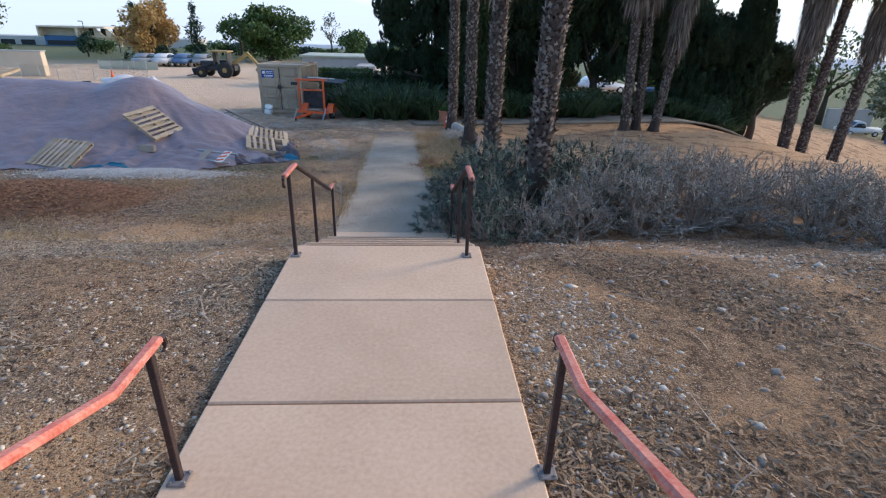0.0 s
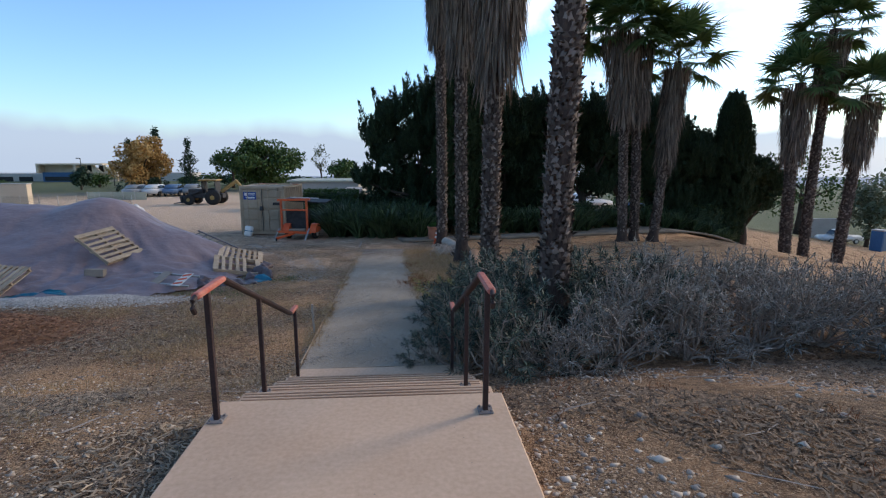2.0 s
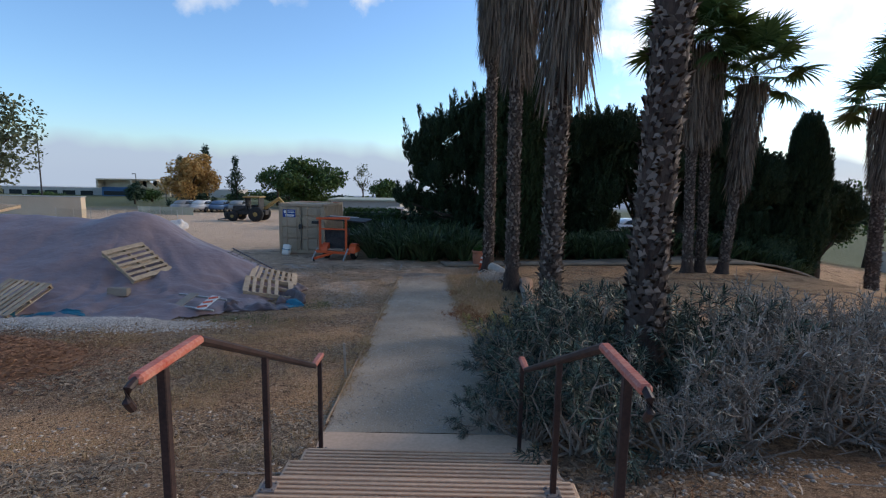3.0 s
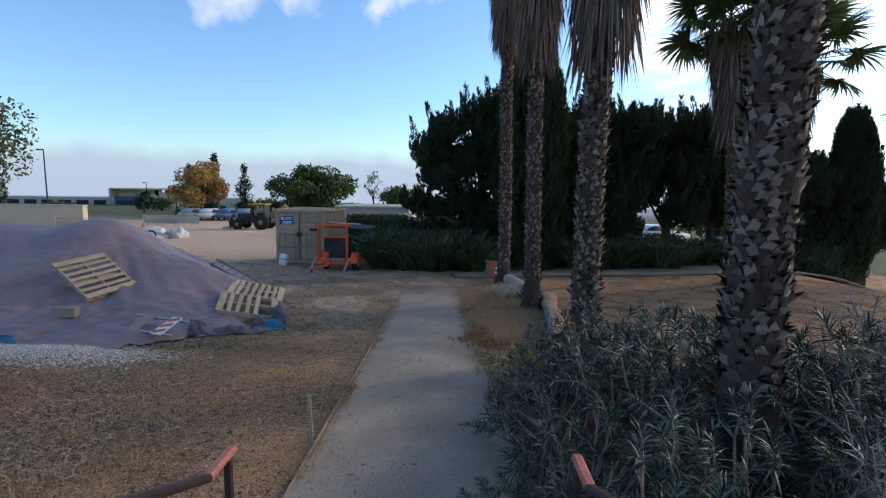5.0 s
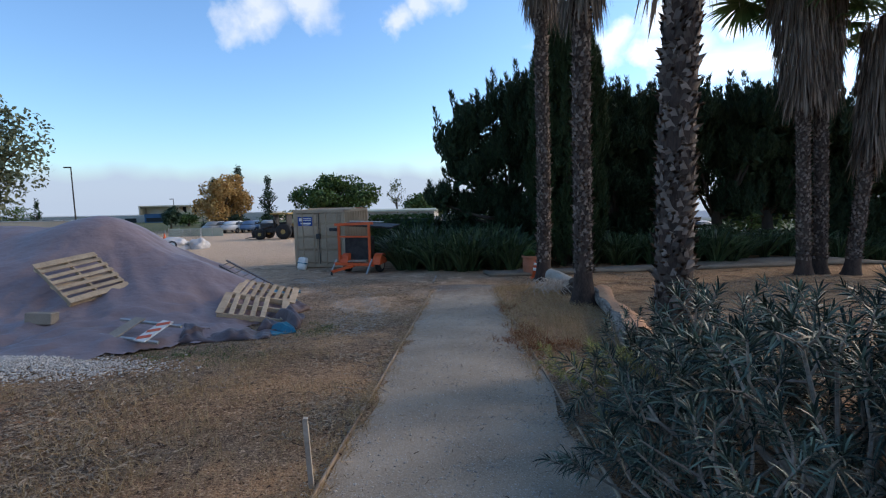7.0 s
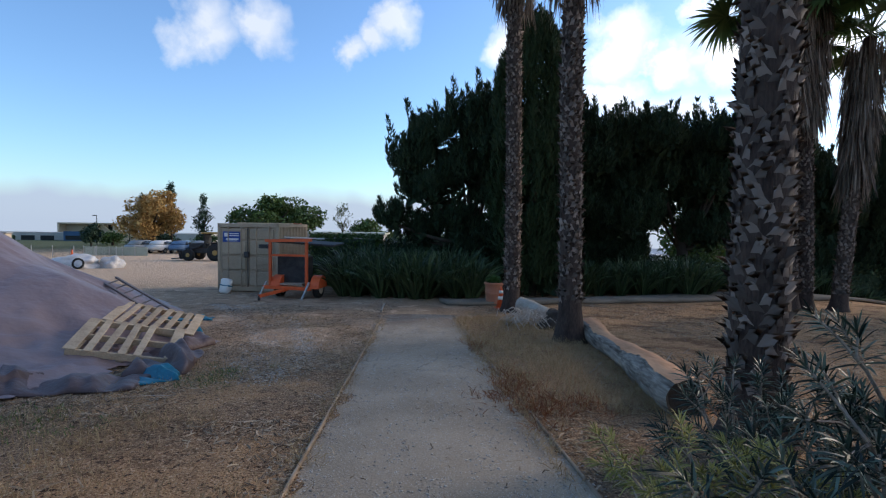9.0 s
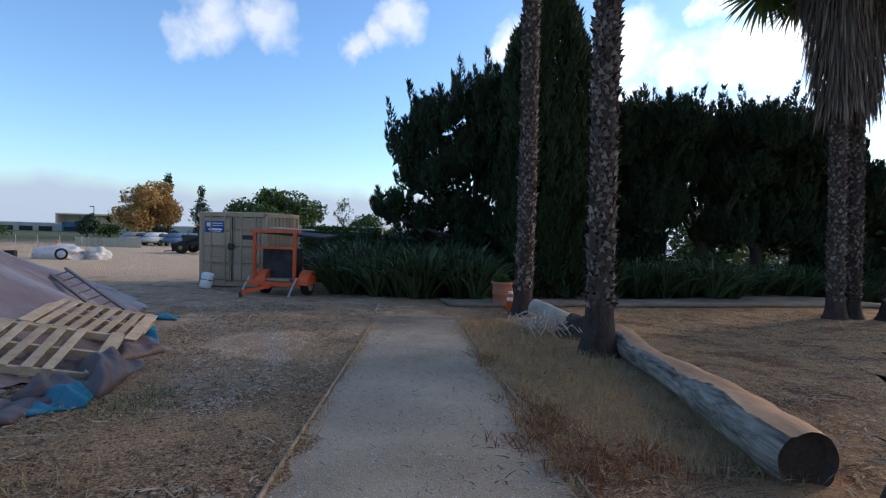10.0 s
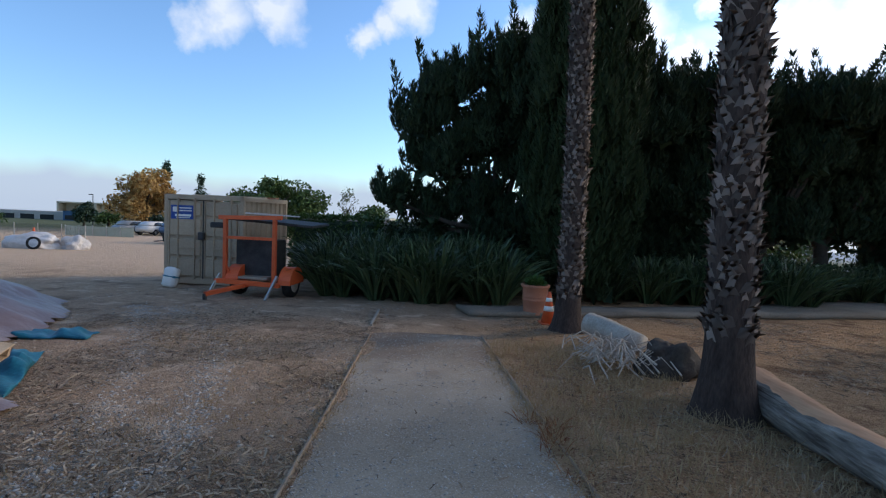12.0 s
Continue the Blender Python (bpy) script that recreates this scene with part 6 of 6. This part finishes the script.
# ---- far trees ----
def build_tree(x, y, height, rad, seed, mat, label, trunk=0.35, leaf=0.3, n=2600, cone=False, zb=None, group="trees beyond the lot"):
    rg = np.random.default_rng(seed)
    zb = ground_z(x, y) if zb is None else zb
    th = empty("tree", pose(x, y, zb), label, "tree", group)
    bm = bmesh.new()
    tube(bm, [(0, 0, -0.2), (0.1, 0, height * 0.25), (0, 0.1, height * 0.55)], rad * 0.07 + 0.06, 8, taper=0.08)
    part("trunk", bm, M_WOODY, th, smooth=True)
    for k in range(6):
        a = k * 1.05 + rg.uniform(-0.3, 0.3)
        bm = bmesh.new()
        z = height * rg.uniform(0.28, 0.5)
        tube(bm, [(0, 0, z), (0.35 * rad * math.cos(a), 0.35 * rad * math.sin(a), z + height * 0.13), (0.72 * rad * math.cos(a), 0.72 * rad * math.sin(a), z + height * 0.22)], rad * 0.03 + 0.02, 5, taper=0.02)
        part("limb", bm, M_WOODY, th, smooth=True)
    m = 26 if not cone else 30
    c = unit(rg.normal(size=(m, 3))) * rg.uniform(0.35, 0.85, (m, 1))
    if cone:
        h = rg.random(m)
        a = rg.uniform(0, 6.28, m)
        r = (1 - h) * rg.uniform(0.3, 0.9, m)
        c = np.stack([r * np.cos(a), r * np.sin(a), h * 2 - 1], 1)
    cr = rg.uniform(0.22, 0.42, m) * (1.0 if not cone else 0.6)
    i = rg.integers(0, m, n)
    p = c[i] + unit(rg.normal(size=(n, 3))) * (cr[i] * rg.uniform(0.6, 1.0, n))[:, None]
    lo = height * trunk
    P = p * [rad, rad, (height - lo) / 2] + [0, 0, lo + (height - lo) / 2]
    v, f = blades(P, rg.normal(size=(n, 3)) + [0, 0, 0.2], leaf * rg.uniform(0.6, 1.3, n), leaf * 0.6 * rg.uniform(0.6, 1.3, n), 0.2, 2, rg)
    s = Soup()
    s.add(v, f)
    o = s.link("crown", mat, th)
    o["kind"] = "stuff"


M_GREEN = leafy("tree_leaf", (0.035, 0.075, 0.02), (0.085, 0.14, 0.04), 0.6, 0.15)
M_AUTUMN = leafy("autumn_leaf", (0.30, 0.19, 0.07), (0.48, 0.34, 0.14), 0.7, 0.2)
M_PINE = leafy("pine_needle", (0.018, 0.045, 0.03), (0.05, 0.09, 0.055), 0.7, 0.05)
M_GREYLEAF = leafy("eucalypt_leaf", (0.08, 0.11, 0.07), (0.16, 0.19, 0.12), 0.6, 0.15)
build_tree(-36.0, 75, 7.9, 4.3, 101, M_AUTUMN, "orange autumn tree at the lot's edge", 0.1, 0.4, 6500)
for x, h in ((-41.2, 7.6), (-38.9, 7.0), (-37.2, 9.0), (-32.6, 7.6)):
    build_tree(x, 82, h, 2.5, int(abs(x) * 10), M_PINE, "dark pointed pine behind the autumn tree", 0.05, 0.3, 1500, True)
build_tree(-22.6, 84, 8.4, 7.2, 103, M_GREEN, "broad dense green tree beyond the container", 0.06, 0.5, 9000)
build_tree(-29.5, 92, 7.0, 3.6, 104, M_GREYLEAF, "open grey-green tree beyond the lot", 0.3, 0.4, 1100)
build_tree(-14.2, 90, 7.6, 1.6, 105, M_GREYLEAF, "thin straggly tree beyond the container", 0.4, 0.3, 420)
build_tree(-9.0, 88, 4.6, 4.6, 106, M_GREEN, "low rounded green tree beyond the lot", 0.1, 0.45, 3600)
build_tree(-25.2, 30, 9.6, 2.9, 107, M_GREYLEAF, "feathery grey-green tree at the lot's side", 0.22, 0.24, 5200)
build_tree(-64, 84, 1.9, 3.4, 108, M_GREEN, "rounded green shrub before the building", 0.05, 0.35, 1600)
build_tree(-51, 86, 4.0, 1.6, 109, M_PINE, "dark green tree before the building", 0.05, 0.35, 1600)
build_tree(-76, 88, 5.0, 1.4, 110, M_PINE, "narrow dark pine far off", 0.05, 0.3, 700, True)
build_tree(-88, 96, 5.0, 2.8, 111, M_GREEN, "green tree far off beyond the wall", 0.1, 0.35, 900)
rgt = np.random.default_rng(12)
for k in range(16):
    build_tree(-58 + k * 4.2 + rgt.uniform(-1, 1), 98 + rgt.uniform(-4, 6), rgt.uniform(1.8, 2.9), rgt.uniform(2.2, 3.4), 120 + k, M_GREEN if k % 3 else M_PINE, "green tree in the row far beyond the lot", 0.05, 0.4, 900)
for k, (x, y, h, r) in enumerate(((30, 64, 11, 5), (38, 70, 12, 6), (48, 78, 13, 6), (60, 74, 14, 7), (68, 66, 14, 7), (26, 58, 8, 3.5), (56, 58, 9, 3))):
    build_tree(x, y, h, r, 150 + k, M_GREEN if k % 2 else M_GREYLEAF, "hazy green tree beyond the car park", 0.12, 0.5, 1900, group="trees beyond the car park")


# ---- vehicles ----
def paint(name, c):
    return surf(name, tuple(0.9 * v for v in c), c, 3, 30, 0.35, 0.0, coat=0.4)


M_CARWHITE, M_CARBLUE, M_CARGREY = paint("white_car_paint", (0.75, 0.76, 0.78)), paint("blue_car_paint", (0.10, 0.18, 0.32)), paint("grey_car_paint", (0.28, 0.30, 0.32))
M_GLASS = surf("dark_car_glass", (0.02, 0.025, 0.03), (0.04, 0.05, 0.06), 3, 30, 0.08, 0.0)


def build_car(x, y, rz, mat, label, truck=False, tall=0.0):
    th = empty("car", pose(x, y, ground_z(x, y) + 0.02, 0, 0, rz), label, "pickup" if truck else "car", "parked cars")
    if truck:
        low = [(-2.6, 0.45), (-2.6, 0.95), (-0.35, 0.97), (-0.3, 1.0), (0.95, 1.0), (2.3, 0.92), (2.55, 0.75), (2.55, 0.42)]
        top = [(-0.3, 1.0), (-0.2, 1.66), (0.1, 1.72), (0.75, 1.68), (1.35, 1.02)]
    else:
        low = [(-2.2, 0.4), (-2.25, 0.85), (-2.0, 0.98), (-1.0, 1.0), (0.9, 0.98), (2.0, 0.82), (2.2, 0.65), (2.2, 0.38)]
        top = [(-1.9, 0.98), (-1.5, 1.40 + tall), (-0.9, 1.48 + tall), (0.1, 1.46 + tall), (1.05, 0.98)]

    def prism(name, prof, w0, w1, m, parent, label=""):
        bm = bmesh.new()
        zc = min(p[1] for p in prof), max(p[1] for p in prof)
        for s in (-1, 1):
            vs = []
            for px, pz in prof:
                f = (pz - zc[0]) / (zc[1] - zc[0])
                vs.append(bm.verts.new((px, s * (w0 + (w1 - w0) * f), pz)))
            bm.faces.new(vs if s < 0 else vs[::-1])
        bm.verts.ensure_lookup_table()
        n = len(prof)
        for i in range(n):
            bm.faces.new((bm.verts[i], bm.verts[(i + 1) % n], bm.verts[n + (i + 1) % n], bm.verts[n + i]))
        bmesh.ops.bevel(bm, geom=list(bm.edges), offset=0.05, segments=2, affect="EDGES")
        return part(name, bm, m, parent, label, True)

    prism("body", low, 0.88, 0.86, mat, th)
    prism("cabin", top, 0.84, 0.66, mat, th)
    shrink = [(px * 0.93 + 0.02, 1.02 + (pz - 1.0) * 0.80) for px, pz in top]
    prism("side_window", shrink, 0.852, 0.70, M_GLASS, th, "dark car windows")
    a, b = top[-2], top[-1]
    bm = bmesh.new()
    d = Vector((b[0] - a[0], 0, b[1] - a[1]))
    box(bm, d.length * 0.8, 1.3, 0.02, ((a[0] + b[0]) / 2 + 0.02, 0, (a[1] + b[1]) / 2 + 0.03), Vector((1, 0, 0)).rotation_difference(d).to_matrix(), bevel=0.008)
    part("windscreen", bm, M_GLASS, th, "dark windscreen")
    for wx in (-1.45, 1.4):
        for s in (-1, 1):
            bm = bmesh.new()
            lathe(bm, [(0.2, -0.1), (0.31, -0.1), (0.33, -0.05), (0.33, 0.05), (0.31, 0.1), (0.2, 0.1)], 18)
            bmesh.ops.transform(bm, matrix=pose(wx, s * 0.82, 0.33, 90, 0, 0), verts=bm.verts)
            w = part("wheel", bm, M_BLACK, th, "black tyre", True)
            bm = bmesh.new()
            lathe(bm, [(0.05, -0.11), (0.2, -0.10), (0.2, 0.10), (0.05, 0.11)], 14)
            bmesh.ops.transform(bm, matrix=pose(wx, s * 0.82, 0.33, 90, 0, 0), verts=bm.verts)
            part("rim", bm, M_STEEL, w)
    for s in (-1, 1):
        bm = bmesh.new()
        box(bm, 0.08, 0.34, 0.14, (2.19 if not truck else 2.5, s * 0.62, 0.70), bevel=0.02)
        part("headlight", bm, M_WHITE, th, "pale headlight")


build_car(28.6, 50.2, -110, M_CARWHITE, "white utility vehicle parked beyond the hedge", tall=0.35)
build_car(24.9, 53, -20, M_CARBLUE, "blue saloon car parked beyond the hedge")
build_car(55.2, 61, 168, M_CARWHITE, "white pickup truck parked by the wall", True)
build_car(11.5, 46, 5, M_CARGREY, "grey car parked behind the conifers")
build_car(16.8, 47, 8, M_CARWHITE, "white car parked behind the conifers")
for k, (x, m, lb) in enumerate(((-33.2, M_CARGREY, "grey car parked at the lot's far edge"), (-31.2, M_CARWHITE, "white car parked at the lot's far edge"), (-29.2, M_CARBLUE, "blue car parked at the lot's far edge"), (-27.2, M_CARGREY, "dark grey car parked by the fence"))):
    build_car(x, 68 + 0.5 * k, 80 + 6 * k, m, lb)


# ---- backhoe ----
def build_backhoe():
    th = empty("backhoe_loader", pose(-18.9, 52, ground_z(-18.9, 52), 0, 0, 178), "dusty yellow backhoe loader parked on the lot", "backhoe")
    M_YEL = surf("dusty_yellow_paint", (0.26, 0.18, 0.06), (0.36, 0.26, 0.10), 4, 30, 0.6, 0.1)

    def p(name, boxes, mat, label=""):
        bm = bmesh.new()
        for sx, sy, sz, at, ry in boxes:
            box(bm, sx, sy, sz, at, Euler((0, ry, 0)).to_matrix(), bevel=0.04)
        return part(name, bm, mat, th, label)

    p("chassis", [(3.0, 0.9, 0.45, (0.0, 0, 0.85), 0), (1.5, 0.8, 0.55, (1.0, 0, 1.2), 0)], M_DARKMETAL, "dark engine hood and chassis")
    for cx in (-0.9, 0.35):
        p("cab_frame", [(0.08, 1.3, 1.2, (cx, 0, 1.7), 0.0)], M_DARKMETAL, "dark cab frame")
    p("roof", [(1.7, 1.5, 0.14, (-0.25, 0, 2.34), 0)], M_YEL, "yellow canopy roof")
    p("seat", [(0.5, 0.6, 0.5, (-0.3, 0, 1.3), 0)], M_BLACK)
    p("loader_arm", [(1.9, 0.14, 0.18, (1.55, 0.5, 0.95), 0.35), (1.9, 0.14, 0.18, (1.55, -0.5, 0.95), 0.35)], M_DARKMETAL)
    p("bucket", [(0.7, 2.1, 0.08, (2.6, 0, 0.2), 0.1), (0.08, 2.1, 0.7, (2.25, 0, 0.5), 0.2)], M_DARKMETAL)
    p("boom", [(1.9, 0.26, 0.3, (-2.0, 0, 1.75), -0.6 + 1.2)], M_YEL, "yellow boom")
    p("dipper", [(1.6, 0.22, 0.26, (-3.2, 0, 1.65), -0.85)], M_YEL, "yellow dipper arm")
    p("digging_bucket", [(0.6, 0.7, 0.5, (-3.75, 0, 0.75), 0.4)], M_YEL)
    for x, r in ((-0.75, 0.72), (1.5, 0.5)):
        for s in (-1, 1):
            bm = bmesh.new()
            lathe(bm, [(r * 0.5, -0.2), (r * 0.94, -0.2), (r, -0.12), (r, 0.12), (r * 0.94, 0.2), (r * 0.5, 0.2)], 24)
            bmesh.ops.transform(bm, matrix=pose(x, s * 0.95, r, 90, 0, 0), verts=bm.verts)
            w = part("wheel", bm, M_BLACK, th, "large black tyre", True)
            bm = bmesh.new()
            lathe(bm, [(0.08, -0.22), (r * 0.5, -0.18), (r * 0.5, 0.18), (0.08, 0.22)], 16)
            bmesh.ops.transform(bm, matrix=pose(x, s * 0.95, r, 90, 0, 0), verts=bm.verts)
            part("rim", bm, M_YEL, w, "dusty yellow rim")


build_backhoe()


# ---- far buildings, walls, fence, lamps ----
M_STUCCO = surf("cream_stucco", (0.50, 0.43, 0.34), (0.60, 0.53, 0.43), 0.6, 12, 0.9, 0.1)
M_BLUEWALL = surf("blue_cladding", (0.04, 0.11, 0.25), (0.06, 0.15, 0.31), 0.5, 10, 0.6, 0.05)
M_GREYWALL = surf("grey_cladding", (0.32, 0.32, 0.32), (0.42, 0.42, 0.41), 0.5, 10, 0.8, 0.05)
M_SCREEN = surf("green_fence_screen", (0.34, 0.38, 0.32), (0.44, 0.47, 0.41), 1.0, 20, 0.9, 0.1)
M_WRAP = surf("white_plastic_wrap", (0.46, 0.47, 0.50), (0.62, 0.63, 0.66), 2, 15, 0.4, 0.5, depth=0.05)


def solid(name, boxes, mat, parent=None, label="", bevel=0.02, rot=None):
    bm = bmesh.new()
    for sx, sy, sz, at in boxes:
        box(bm, sx, sy, sz, at, rot, bevel)
    return part(name, bm, mat, parent, label)


def build_campus():
    zb = ground_z(-80, 130) - 0.5
    th = empty("campus_building", pose(-79.2, 130, zb), "white and blue flat-roofed building far off", "building")
    T = 0.15 - zb
    solid("wall", [(8.6, 6, T - 2.1, (-2.6, 3.4, (T - 2.1) / 2))], M_BLUEWALL, th, "blue lower storey")
    solid("roof", [(15.0, 8, 0.35, (0.2, 3, T - 0.17))], M_STUCCO, th, "cream roof slab")
    solid("wall", [(0.4, 8, 2.0, (-7.1, 3, T - 1.3)), (0.5, 8, 2.0, (1.4, 3, T - 1.3)), (8.2, 0.4, 1.8, (-2.8, 1.6, T - 1.25)), (7.6, 0.4, T - 1.0, (5.6, 2.2, (T - 1.0) / 2))], M_STUCCO, th, "cream wall")
    for k in range(3):
        bm = bmesh.new()
        x = 1.7 + k * 2.7
        v = [bm.verts.new(c) for c in ((x, 0.5, T - 0.35), (x + 0.25, 0.5, T - 0.35), (x + 2.6, 0.5, T - 2.3), (x, 0.5, T - 2.3))]
        bm.faces.new(v)
        r = bmesh.ops.extrude_face_region(bm, geom=list(bm.faces))
        bmesh.ops.translate(bm, vec=(0, 0.4, 0), verts=[e for e in r["geom"] if isinstance(e, bmesh.types.BMVert)])
        part("fin", bm, M_STUCCO, th, "slanted cream fin")
        solid("window", [(1.5, 0.1, 1.5, (x + 1.6, 1.95, T - 1.2))], M_GLASS, th, "dark recessed window")
    solid("window", [(7.6, 0.1, 1.0, (-2.6, 0.36, T - 3.6))], M_GLASS, th, "dark strip window")
    wing = solid("wing", [(46, 8, T - 2.5, (-30.5, 8, (T - 2.5) / 2)), (18, 8, T - 2.4, (16, 9, (T - 2.4) / 2))], M_GREYWALL, th, "long low grey wing")
    for k in range(9):
        solid("window", [(3.2, 0.1, 1.3, (-50 + k * 4.6, 3.96, T - 3.9))], M_GLASS, wing, "dark window")


build_campus()


def build_wall_and_fence():
    zg = ground_z(-37, 48)
    th = empty("boundary_wall", pose(-40.2, 48, zg), "cream stucco building wall beyond the heap", "wall")
    solid("wall", [(15.0, 0.6, -0.55 - zg, (0, 0.3, (-0.55 - zg) / 2))], M_STUCCO, th)
    solid("coping", [(15.2, 0.7, 0.08, (0, 0.3, -0.55 - zg + 0.04))], M_GREYWALL, th, "grey roof edge")
    zf = ground_z(-31, 60)
    th = empty("site_fence", pose(-31.6, 60.0, zf), "site fence with pale green screening", "fence")
    for k in range(5):
        x = -2.6 + k * 1.25
        solid("screen", [(1.22, 0.03, 0.86, (x, 0, 0.48))], M_SCREEN, th, "pale green screen panel", 0.005)
        bm = bmesh.new()
        tube(bm, [(x - 0.62, -0.04, 0), (x - 0.62, -0.04, 1.0)], 0.03, 8)
        part("post", bm, M_STEEL, th)
    zf = ground_z(-27, 43)
    th = empty("chain_link_fence", pose(-27.5, 43.4, zf), "dark chain-link fence behind the wrapped heap", "fence")
    for k in range(8):
        bm = bmesh.new()
        tube(bm, [(-4 + k * 1.4, 0, 0), (-4 + k * 1.4, 0, 1.25)], 0.025, 6)
        part("post", bm, M_STEEL, th)
    bm = bmesh.new()
    for k in range(130):
        x = -4 + k * 0.076
        tube(bm, [(x, 0, 0.04), (x + 0.04, 0, 1.2)], 0.004, 3)
    for k in range(14):
        tube(bm, [(-4, 0, 0.05 + k * 0.088), (5.8, 0, 0.05 + k * 0.088)], 0.004, 3)
    part("mesh_panel", bm, M_DARKMETAL, th, "fine dark wire mesh")


build_wall_and_fence()


def build_street_lamp(x, y, h, label, arm=0.8):
    th = empty("street_lamp", pose(x, y, ground_z(x, y)), label, "street lamp", "lamp posts")
    bm = bmesh.new()
    tube(bm, [(0, 0, 0), (0, 0, h)], 0.09, 8, taper=0.06)
    part("pole", bm, M_DARKMETAL, th)
    bm = bmesh.new()
    box(bm, arm, 0.25, 0.14, (-arm / 2, 0, h - 0.05), bevel=0.03)
    part("lamp_head", bm, M_DARKMETAL, th)


build_street_lamp(-45.6, 60, 8.0, "tall dark lamp post with a flat head")
for x, y, h in ((-59, 100, 5.2), (-54.5, 102, 4.6), (-47, 98, 5.4)):
    build_street_lamp(x, y, h, "pale lamp post by the far building", 0.7)


def build_wrapped():
    o = lump("wrapped_load", (-21.6, 39.4, 0.25), (1.35, 0.75, 0.55), 3.3, M_WRAP, "materials wrapped in white plastic sheeting", "wrapped goods", 0.45)
    o = lump("wrapped_load", (-19.9, 39.9, 0.2), (0.65, 0.6, 0.5), 5.1, M_WRAP, "pallet load wrapped in white plastic", "wrapped goods", 0.35)
    bm = bmesh.new()
    for k in range(32):
        a, b = 2 * math.pi * k / 32, 2 * math.pi * (k + 1) / 32
        tube(bm, [(0.27 * math.cos(a), 0, 0.27 * math.sin(a)), (0.27 * math.cos(b), 0, 0.27 * math.sin(b))], 0.06, 6)
    w = part("wheel", bm, M_BLACK)
    w.matrix_world = pose(-20.9, 38.45, ground_z(-20.9, 38.45) + 0.32, -8, 0, 15)
    tagged(w, "old black tyre leaning on the wrapped heap", "tyre")
    bm = bmesh.new()
    box(bm, 0.5, 0.4, 0.45, bevel=0.03)
    o = part("crate", bm, M_BLACK)
    o.matrix_world = pose(-23.6, 38.4, ground_z(-23.6, 38.4) + 0.22, 0, 0, 20)
    tagged(o, "black plastic crate on the lot", "crate")
    for x in (-23.8,):
        th = empty("traffic_cone", pose(x, 42.2, ground_z(x, 42.2)), "orange traffic cone behind the wrapped heap", "traffic cone")
        bm = bmesh.new()
        lathe(bm, [(0.2, 0.0), (0.04, 1.0), (0.02, 1.02)], 16)
        part("body", bm, M_ORANGE, th, "", True)


build_wrapped()


def build_greenhouse():
    zg = ground_z(-6.5, 44)
    th = empty("nursery_building", pose(-6.6, 44, zg), "low pale building with a green roof edge", "building")
    h = -0.2 - zg
    solid("wall", [(5.6, 4, h, (0, 2, h / 2))], M_GREYWALL, th)
    solid("roof", [(6.0, 4.4, 0.14, (0, 2, h + 0.07))], M_SCREEN, th, "pale green roof")
    solid("wall", [(1.5, 3, h - 0.4, (2.6, -1.5, (h - 0.4) / 2))], M_GREYWALL, th, "pale end wall")
    zg = ground_z(60, 68)
    th = empty("garden_wall", pose(58.5, 67, zg), "pale wall beyond the car park", "wall")
    solid("wall", [(6.5, 0.5, 3.2, (0, 0, 1.6))], M_GREYWALL, th)
    zg = ground_z(49.5, 50)
    th = empty("portable_toilet", pose(49.5, 50, zg, 0, 0, 20), "blue portable toilet by the car park", "portable toilet")
    solid("body", [(1.1, 1.1, 2.1, (0, 0, 1.05))], M_BLUEWALL, th, "", 0.05)
    solid("roof", [(1.18, 1.18, 0.14, (0, 0, 2.17))], M_GREYWALL, th, "pale roof", 0.05)
    solid("door", [(0.7, 0.03, 1.8, (0, -0.56, 1.0))], M_CARBLUE, th, "blue door", 0.01)


build_greenhouse()
